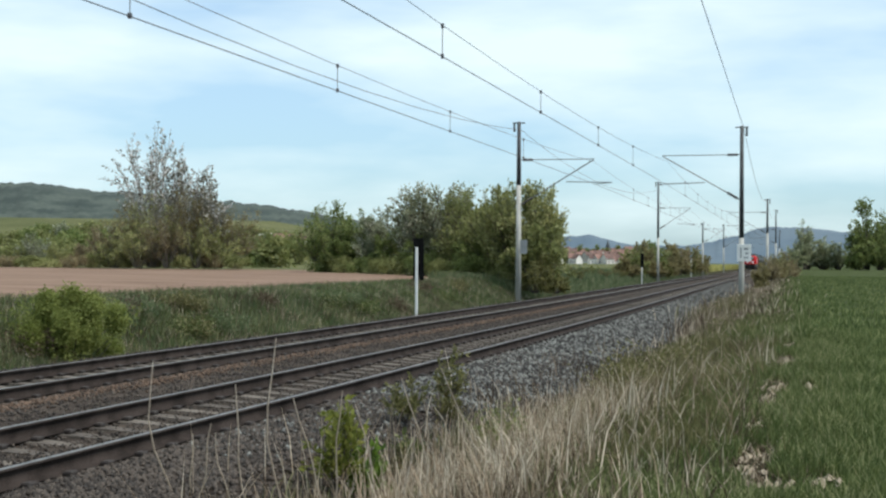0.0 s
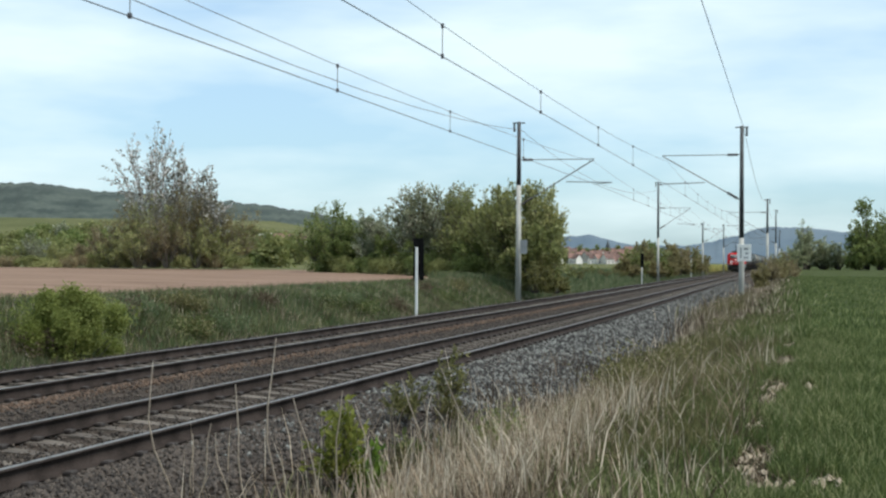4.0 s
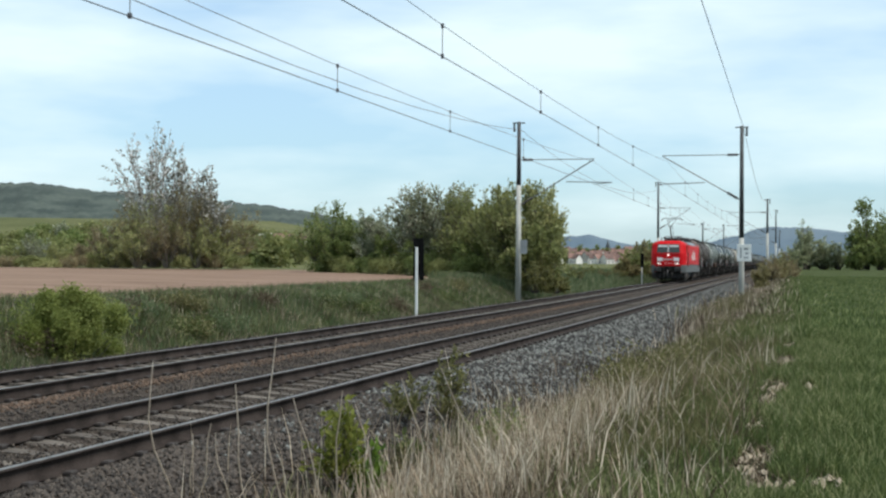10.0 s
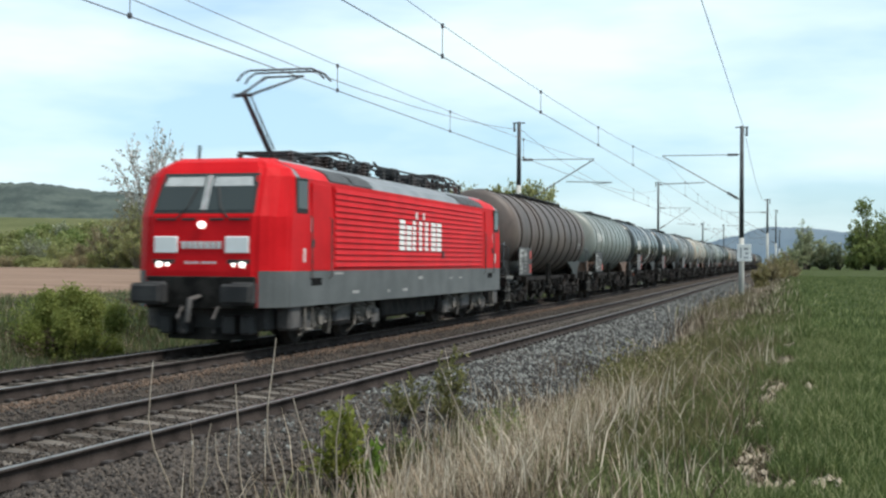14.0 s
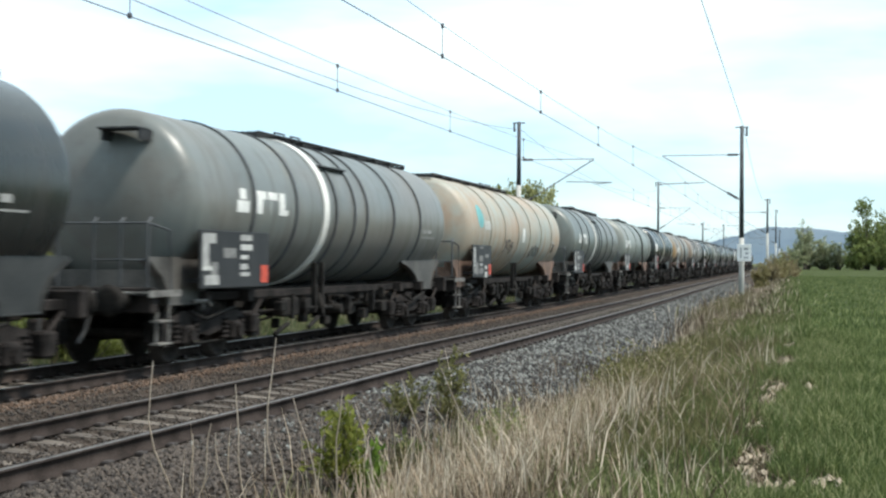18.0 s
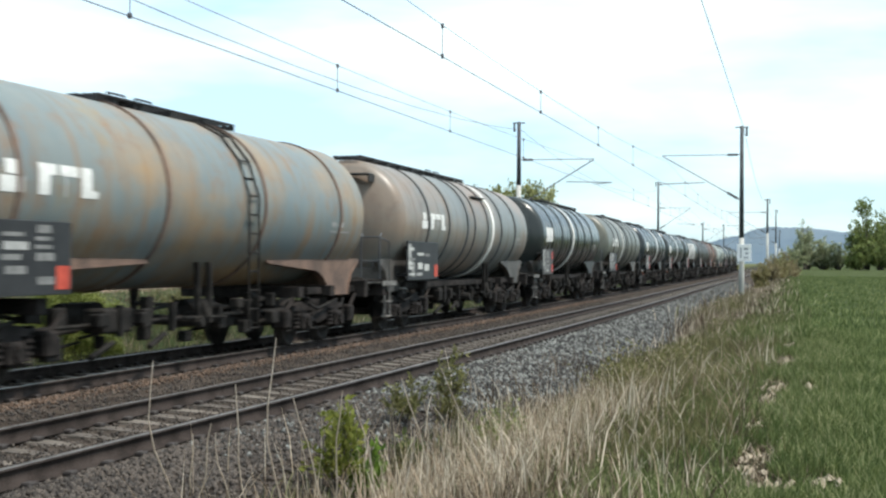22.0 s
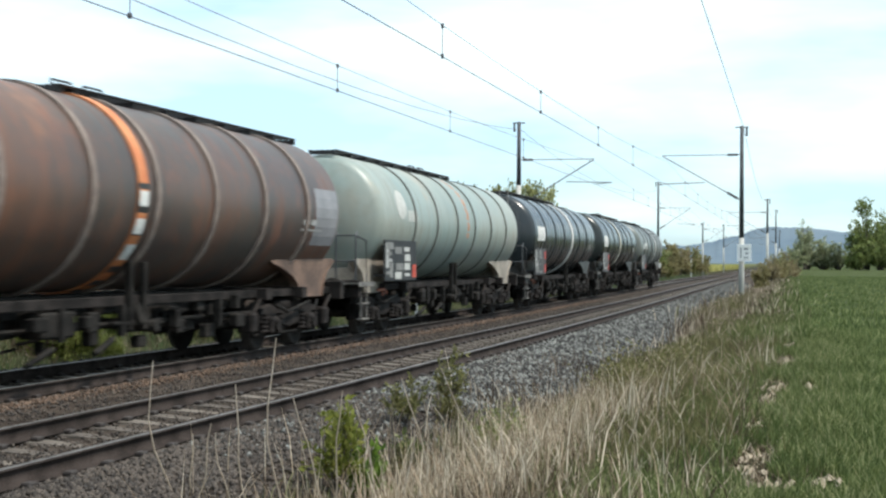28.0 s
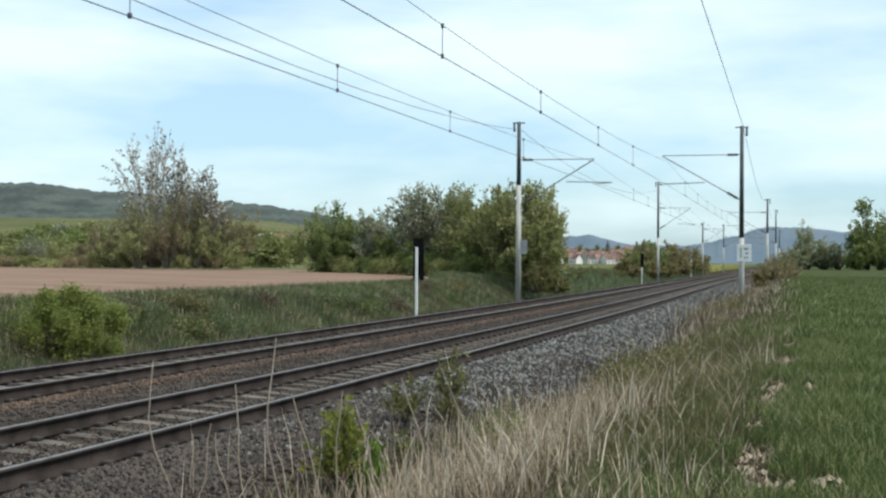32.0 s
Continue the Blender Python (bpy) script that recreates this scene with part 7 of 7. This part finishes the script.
# the thicket beyond the tracks
THICKET = [("dense dark green tree at the field edge", -8.4, 96, 5.5, 5.0, "leaf_green"), ("dense dark green tree at the field edge", -6.2, 95.5, 4.6, 3.4, "leaf_green"),
           ("pale blossoming small tree", -4.2, 93, 4.7, 3.4, "leaf_grey"), ("pale blossoming small tree", -2.8, 92, 4.4, 3.0, "leaf_olive"),
           ("tall grey-green tree in fresh leaf", -1.4, 88, 6.4, 3.8, "leaf_grey"), ("tall grey-green tree in fresh leaf", 0.3, 87, 6.8, 3.6, "leaf_grey"),
           ("olive-green bushy tree of the thicket", 1.6, 83, 5.9, 3.8, "leaf_olive"), ("olive-green bushy tree of the thicket", 3.2, 80, 5.7, 3.8, "leaf_olive"),
           ("olive-green tree beside the mast", 4.3, 76, 5.9, 3.8, "leaf_olive"), ("olive-green tree beside the mast", 5.1, 75, 5.4, 3.4, "leaf_brown"),
           ("dark bushy shrub in the thicket", -6.8, 94, 2.8, 3.4, "leaf_green"), ("dark bushy shrub in the thicket", -3.6, 91, 2.8, 3.4, "leaf_green"), ("dark bushy shrub in the thicket", -0.8, 86.5, 3.2, 3.4, "leaf_green"),
           ("dark bushy shrub in the thicket", 2.4, 80, 3.0, 3.4, "leaf_green"), ("olive bush at the thicket's edge", 5.2, 72.5, 3.2, 2.8, "leaf_olive"), ("olive bush at the thicket's edge", 4.6, 72, 2.0, 2.6, "leaf_olive")]
for k, (label, x, y, h, w, lf) in enumerate(THICKET):
    plume_tree("tree" if h > 3.5 else "shrub", label, "tree" if h > 3.5 else "shrub", x, y, 0.7, h * 0.97, w * 1.22, lf, 70 + k, 32 if h > 3.5 else 20, 14, 0.20, "bark", "thicket beyond the tracks", 0.15, 0.03, 0.018, start=0.15, tight=0.028, twigs=20, rise=-0.4)
for k, (x, y, h, w) in enumerate([(5.6, 71.0, 2.2, 1.8), (4.9, 70.2, 1.6, 1.8), (5.9, 69.6, 1.3, 1.6)]):
    plume_tree("shrub", "yellow-green shrub hanging over the bank", "shrub", x, y, 0.0, h, w, "weed_tall", 95 + k, 14, 10, 0.16, "bark", "thicket beyond the tracks", 0.1, 0.0, 0.01, start=0.1, tight=0.03, twigs=9)
# green-brown scrub farther along
for k, (s, o, h, w, lf) in enumerate([(129, 9.0, 1.9, 2.6, "leaf_russet"), (135, 9.2, 2.9, 2.8, "leaf_olive"), (141, 9.2, 3.8, 3.2, "leaf_russet"), (148, 9.6, 4.3, 3.6, "leaf_olive"), (154, 9.2, 4.5, 3.6, "leaf_green"), (160, 9.4, 4.4, 3.8, "leaf_olive"), (168, 9.0, 4.2, 3.8, "leaf_russet"), (176, 9.2, 4.2, 4.0, "leaf_russet"), (185, 8.9, 4.3, 4.2, "leaf_tan"), (195, 9.0, 4.4, 4.4, "leaf_russet"), (205, 8.9, 4.4, 4.4, "leaf_russet"), (216, 8.9, 4.3, 4.4, "leaf_olive"), (226, 8.8, 3.6, 4.0, "leaf_russet"), (145, 8.0, 1.7, 2.4, "leaf_russet"), (153, 7.9, 1.9, 2.4, "weed_tall"), (163, 7.9, 1.8, 2.6, "leaf_russet"), (175, 7.9, 2.1, 2.8, "leaf_russet"), (188, 7.9, 2.2, 3.0, "weed_tall"), (202, 7.9, 2.2, 3.0, "leaf_russet"), (216, 7.9, 2.2, 3.0, "leaf_russet")]):
    q = at(s, o)
    plume_tree("scrub", "brown-green scrub along the far edge of the line", "scrub", q[0], q[1], 0.0, h, w * 1.1, lf, 100 + k, 16, 10, 0.34, "bark", "scrub along the line", 0.12, 0.1, 0.02, start=0.15, tight=0.03, twigs=10)
# low brush on the bank between the thicket and the scrub
k_rng = random.Random(33)
for k in range(16):
    s_, o_ = 88 + k * 2.9 + k_rng.uniform(-0.8, 0.8), k_rng.uniform(8.6, 11.2)
    q = at(s_, o_)
    plume_tree("brush", "low olive brush on the grassy bank", "shrub", q[0], q[1], float(ground_z(s_, o_)) - 0.05, k_rng.uniform(0.7, 1.25), k_rng.uniform(1.6, 2.6), ("weed_tall", "leaf_russet", "grass_bank", "leaf_olive")[k % 4], 840 + k, 12, 8, 0.13, "bark", "brush on the bank", 0.1, 0.0, 0.007, start=0.1, tight=0.04, twigs=7)
# right of the line
for k, (s, o, h, w, lf) in enumerate([(92, -4.5, 0.8, 1.0, "leaf_russet"), (101, -4.2, 1.5, 1.2, "leaf_russet"), (110, -4.1, 2.3, 1.5, "leaf_russet"), (117, -4.6, 2.5, 1.9, "leaf_tan"), (124, -5.0, 2.5, 2.0, "leaf_russet"), (131, -4.5, 2.7, 2.1, "leaf_tan"), (140, -5.3, 2.8, 2.4, "leaf_russet"), (150, -4.8, 3.0, 2.4, "leaf_olive"), (158, -5.8, 3.1, 3.0, "leaf_tan"), (172, -5.6, 3.1, 3.2, "leaf_russet"), (190, -6.2, 2.8, 3.0, "leaf_olive"), (168, -4.6, 2.9, 2.4, "leaf_russet"), (146, -6.2, 2.4, 2.4, "leaf_tan")]):
    q = at(s, o)
    plume_tree("bush", "low green-brown bush on the verge", "bush", q[0], q[1], -0.25, h, w, lf, 120 + k, 14, 9, 0.2, "bark", "verge bushes", 0.1, 0.0, 0.01, start=0.1, tight=0.03, twigs=8)
blades("dry_grass", "tall brown grass round the mast's foot", 3200, span(38, 67), lambda r, n: -3.75 + r.normal(0, 0.3, n), span(0.3, 0.9), 0.022, M["grass_dry"], 43, 0.6, clump=0.3)
blades("verge_grass", "tall olive weeds round the mast's foot", 2600, span(44, 67), lambda r, n: -3.7 + r.normal(0, 0.25, n), span(0.3, 0.85), 0.028, M["weed_olive"], 44, 0.6, clump=0.3)
blades("dry_grass", "tall pale grass along the distant verge", 7000, near_heavy(40, 190, 1.2), lambda r, n: -4.5 + r.normal(0, 0.5, n), span(0.2, 0.6), 0.035, M["grass_dry"], 34, 0.7, clump=0.6)
# the leaf_haze trees are pale from haze painted into their leaves
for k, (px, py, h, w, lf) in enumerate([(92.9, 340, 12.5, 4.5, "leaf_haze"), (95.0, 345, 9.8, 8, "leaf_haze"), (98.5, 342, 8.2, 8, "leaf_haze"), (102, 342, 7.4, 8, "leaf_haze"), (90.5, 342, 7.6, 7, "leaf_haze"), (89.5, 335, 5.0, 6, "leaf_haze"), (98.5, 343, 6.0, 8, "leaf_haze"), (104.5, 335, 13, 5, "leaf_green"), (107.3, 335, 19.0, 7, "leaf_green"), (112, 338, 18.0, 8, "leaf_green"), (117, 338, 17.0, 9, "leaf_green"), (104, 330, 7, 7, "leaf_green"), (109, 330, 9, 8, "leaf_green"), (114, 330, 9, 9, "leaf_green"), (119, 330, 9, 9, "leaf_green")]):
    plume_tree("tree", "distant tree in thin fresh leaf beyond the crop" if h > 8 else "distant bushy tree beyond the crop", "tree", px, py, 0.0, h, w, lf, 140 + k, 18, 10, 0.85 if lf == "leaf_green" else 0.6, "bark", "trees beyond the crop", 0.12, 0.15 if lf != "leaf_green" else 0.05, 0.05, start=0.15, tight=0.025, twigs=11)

# bare, trampled places along the field edge: scraps of pale soil and stones
M["bare"] = mat("bare", (0.17, 0.135, 0.092), (0.36, 0.30, 0.22), 1.0, 5.0, 40, 0.8, island=0.5)
for k, (s, o, w, l) in enumerate(BARE):
    r = np.random.default_rng(400 + k)
    bm = bmesh.new()
    for scrap in range(int(5 + 26 * w)):
        cs, co_ = s + np.clip(r.normal(0, 0.5), -1, 1) * l, o + np.clip(r.normal(0, 0.5), -1, 1) * w
        sw, sl = r.uniform(0.02, 0.06), r.uniform(0.04, 0.16)
        v = at(cs, co_, float(ground_z(cs, co_)) + 0.035 + r.uniform(0, 0.025))
        mid = bm.verts.new(v)
        ring = []
        for j in range(9):
            a, q = 6.283 * j / 9, r.uniform(0.6, 1.25)
            ss, oo = cs + math.cos(a) * sl * q, co_ + math.sin(a) * sw * q
            ring.append(bm.verts.new(at(ss, oo, float(ground_z(ss, oo)) + r.uniform(0.0, 0.025))))
        for j in range(9):
            bm.faces.new((ring[j], ring[(j + 1) % 9], mid))
    tagged(new("bare_patch", from_bm("bare_patch", bm, M["bare"])), "bare pale soil patch at the crop's edge", "soil patch", "bare patches", "structure")
blades("dry_grass", "flattened straw on the bare patches", 4200, near_heavy(9, 24, 1.2), lambda r, n: -6.45 + r.normal(0, 0.16, n), span(0.03, 0.14), 0.012, M["grass_dry"], 26, 1.5, clump=0.2, bare=True)
for k, (s, o, h, w, lf) in enumerate([(19.5, -4.3, 0.62, 1.0, "weed_olive"), (17.5, -4.6, 0.5, 1.2, "weed_olive"), (21.5, -4.7, 0.5, 1.3, "weed_olive"), (35, -4.6, 0.5, 0.8, "weed_olive"), (45, -4.5, 0.6, 0.8, "weed_olive"), (14.5, -3.4, 0.5, 0.5, "leaf_olive")]):
    q = at(s, o)
    plant("weed", "low leafy weed tuft on the grassy verge", "weed", q[0], q[1], float(ground_z(s, o)), h, w, lf, 420 + k, 9, 2, 0.05, 4, 0.13, 0.9, group="verge weeds", twig=0.003)

# ---- yellow crop by the line ----
blades("rape_field", "strip of yellow flowering crop beside the line", 9000, span(235, 440), span(8.4, 13.5), span(0.8, 1.05), 0.3, M["rape"], 21, 0.3, category="crop")

# ---- hillside trees and hedges ----
hill_rng = np.random.default_rng(5)
for k in range(26):
    bearing = hill_rng.uniform(-0.40, -0.09)
    d = hill_rng.uniform(170, 330)
    x, y = bearing * d, d
    a = (np.array([x, y]) - AXIS_P) @ AXIS_T
    b = (np.array([x, y]) - AXIS_P) @ AXIS_N
    z = float(height(a, b, np.array(x), np.array(y)))
    h = hill_rng.uniform(2.6, 4.8)
    plant("tree", "small orchard tree on the grassy hillside", "tree", x, y, z - 0.2, h, h * hill_rng.uniform(0.9, 1.5), ("leaf_green", "leaf_grey", "leaf_green", "leaf_olive")[k % 4], 200 + k, 3, 2, 0.7, 6, 0.7, 0.5, group="hillside trees", fill=120)


for k, (b0, d, n) in enumerate([(-0.36, 300, 9), (-0.30, 330, 9), (-0.24, 290, 7), (-0.20, 340, 8), (-0.335, 210, 6)]):
    for j in range(n):
        bearing = b0 + 0.011 * j + hill_rng.uniform(-0.003, 0.003)
        dd = d + hill_rng.uniform(-8, 8)
        x, y = bearing * dd, dd
        a = (np.array([x, y]) - AXIS_P) @ AXIS_T
        b = (np.array([x, y]) - AXIS_P) @ AXIS_N
        z = float(height(a, b, np.array(x), np.array(y)))
        plant("hedge_bush", "olive hedge bush on the grassy hillside", "hedge", x, y, z - 0.2, hill_rng.uniform(2.0, 4.2), hill_rng.uniform(4, 7), ("leaf_olive", "leaf_green", "leaf_olive")[(j + k) % 3], 500 + 20 * k + j, 4, 2, 0.5, 6, 0.5, 0.5, group="hillside hedges", fill=110)


# ---- village ----
M["wall_white"] = mat("wall_white", (0.52, 0.49, 0.45), (0.90, 0.88, 0.84), 0.9, 0.5, 6, 0.1, per_object=0.6)
M["roof_red"] = mat("roof_red", (0.12, 0.075, 0.066), (0.27, 0.155, 0.125), 0.9, 0.5, 6, 0.2, per_object=0.6)
M["window_dark"] = glass_mat("window_dark", (0.05, 0.055, 0.06))


def house(x, y, z, w, d, h, turn, label):
    t = thing("house", label, "house", "village houses", m=pose(x, y, z, 0, 0, turn))
    bm = bmesh.new()
    box(bm, -w / 2, w / 2, -d / 2, d / 2, -1, h)
    v = [bm.verts.new(q) for q in ((-w / 2, -d / 2, h), (-w / 2, d / 2, h), (-w / 2, 0, h + d * 0.5), (w / 2, -d / 2, h), (w / 2, d / 2, h), (w / 2, 0, h + d * 0.5))]
    bm.faces.new((v[0], v[1], v[2]))
    bm.faces.new((v[3], v[4], v[5]))
    part("wall", bm, M["wall_white"], t)
    bm = bmesh.new()
    for sg in (-1, 1):
        q = [(-w / 2 - 0.4, sg * (d / 2 + 0.4), h - 0.4), (w / 2 + 0.4, sg * (d / 2 + 0.4), h - 0.4), (w / 2 + 0.4, 0, h + d * 0.5), (-w / 2 - 0.4, 0, h + d * 0.5)]
        lo, hi = [bm.verts.new(p) for p in q], [bm.verts.new((p[0], p[1], p[2] + 0.25)) for p in q]
        bm.faces.new(lo)
        bm.faces.new(hi)
        for k in range(4):
            bm.faces.new((lo[k], lo[(k + 1) % 4], hi[(k + 1) % 4], hi[k]))
    roof = part("roof", bm, M["roof_red"], t, "red tiled roof")
    bm = bmesh.new()
    box(bm, w * 0.2, w * 0.2 + 0.7, -0.35, 0.35, h + d * 0.3, h + d * 0.5 + 1.0)
    part("chimney", bm, M["roof_red"], roof)
    n = max(2, int(w / 3))
    for k in range(n):
        for zz in (1.0, 3.6)[: 2 if h > 4.5 else 1]:
            bm = bmesh.new()
            xx = -w / 2 + w * (k + 0.5) / n
            box(bm, xx - 0.5, xx + 0.5, -d / 2 - 0.03, -d / 2 + 0.05, zz, zz + 1.3)
            part("window", bm, M["window_dark"], t)
    return t


v_rng = random.Random(9)
for k in range(58):
    y = 1000 + v_rng.uniform(0, 260)
    x = y * (0.076 + 0.066 * (k + v_rng.random()) / 58)
    house(x, y, (y - 1000) * 0.036, v_rng.uniform(5.5, 10), v_rng.uniform(5, 7.5), v_rng.choice((2.4, 3.2, 4.2)), v_rng.uniform(-60, 60), "white-walled village house with red tiled roof")
house(-0.124 * 330, 330, 3.9, 7, 4, 2.2, 10, "farmhouse with red roof on the hillside")
house(-0.112 * 335, 335, 3.4, 6, 4, 2.2, -20, "small red-roofed house on the hillside")
church = thing("church_tower", "slender village church spire with dark roof", "church", m=pose(0.1245 * 1150, 1150, 4))
bm = bmesh.new()
box(bm, -2, 2, -2, 2, 0, 8)
part("tower", bm, M["wall_white"], church)
bm = bmesh.new()
tube(bm, [(0, 0, 8), (0, 0, 17)], [2.6, 0.1], 4)
part("spire", bm, M["mast_dark"], church)
for k in range(22):
    y = 985 + v_rng.uniform(0, 280)
    x = y * (0.076 + 0.075 * (k + v_rng.random()) / 22)
    plant("tree", "round green village tree among the houses", "tree", x, y, max(0.0, (y - 1000) * 0.036), v_rng.uniform(5, 10), v_rng.uniform(5, 8), "leaf_green" if k % 2 else "leaf_olive", 300 + k, 3, 2, 0.8, 6, 0.7, 0.5, group="village trees", fill=80)

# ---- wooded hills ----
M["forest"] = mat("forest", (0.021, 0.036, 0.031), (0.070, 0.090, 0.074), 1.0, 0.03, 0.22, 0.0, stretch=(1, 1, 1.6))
# the far woods' colour has blue distance haze painted in
M["hazy_hill"] = mat("hazy_hill", (0.075, 0.12, 0.165), (0.105, 0.15, 0.19), 1.0, 0.004, 0.04, 0.0)


def hill(name, label, dist, pts, material, depth, rough_, seed):
    """A wooded ridge: bearings and heights of its crest, sloping to the front and back."""
    r = np.random.default_rng(seed)
    bs = np.linspace(pts[0][0], pts[-1][0], 260)
    hs = np.interp(bs, [q[0] for q in pts], [q[1] for q in pts])
    hs = hs + np.convolve(r.normal(0, rough_, 266), np.ones(3) / 3, "same")[:260] + r.normal(0, rough_ * 0.35, 260)
    rows = []
    for f, g in ((-1.0, -0.05), (-0.7, 0.25), (-0.4, 0.6), (-0.15, 0.9), (0.0, 1.0), (0.35, 0.6), (1.0, -0.1)):
        dd = dist + depth * f
        rows.append(np.stack([bs * dd, np.full(260, dd), hs * g * (1 + 0 * dd) + (r.normal(0, rough_ * 0.6, 260) if 0 < g < 1 else 0)], 1))
    v = np.concatenate(rows)
    idx_ = np.arange(len(rows) * 260).reshape(len(rows), 260)
    f = np.stack([idx_[:-1, :-1], idx_[:-1, 1:], idx_[1:, 1:], idx_[1:, :-1]], -1).reshape(-1, 4)
    ob = new(name, quick(name, v, f, [material], None, True))
    return tagged(ob, label, "hill", kind="structure")


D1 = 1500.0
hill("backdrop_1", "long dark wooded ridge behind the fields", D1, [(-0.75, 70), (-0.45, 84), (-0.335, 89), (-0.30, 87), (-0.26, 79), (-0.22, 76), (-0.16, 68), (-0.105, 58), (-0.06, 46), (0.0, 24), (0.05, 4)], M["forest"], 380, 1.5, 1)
# ridge whose blue is air haze put into the material
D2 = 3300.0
hill("backdrop_2", "low wooded hill behind the village, tinted with blue haze", D2, [(0.04, 20), (0.075, 34), (0.085, 50), (0.095, 66), (0.11, 70), (0.125, 58), (0.14, 46), (0.16, 44), (0.19, 46), (0.205, 56), (0.225, 72), (0.24, 90), (0.25, 94), (0.265, 90), (0.285, 88), (0.30, 80), (0.33, 78), (0.40, 70), (0.6, 60)], M["hazy_hill"], 600, 1.5, 2)

motions()
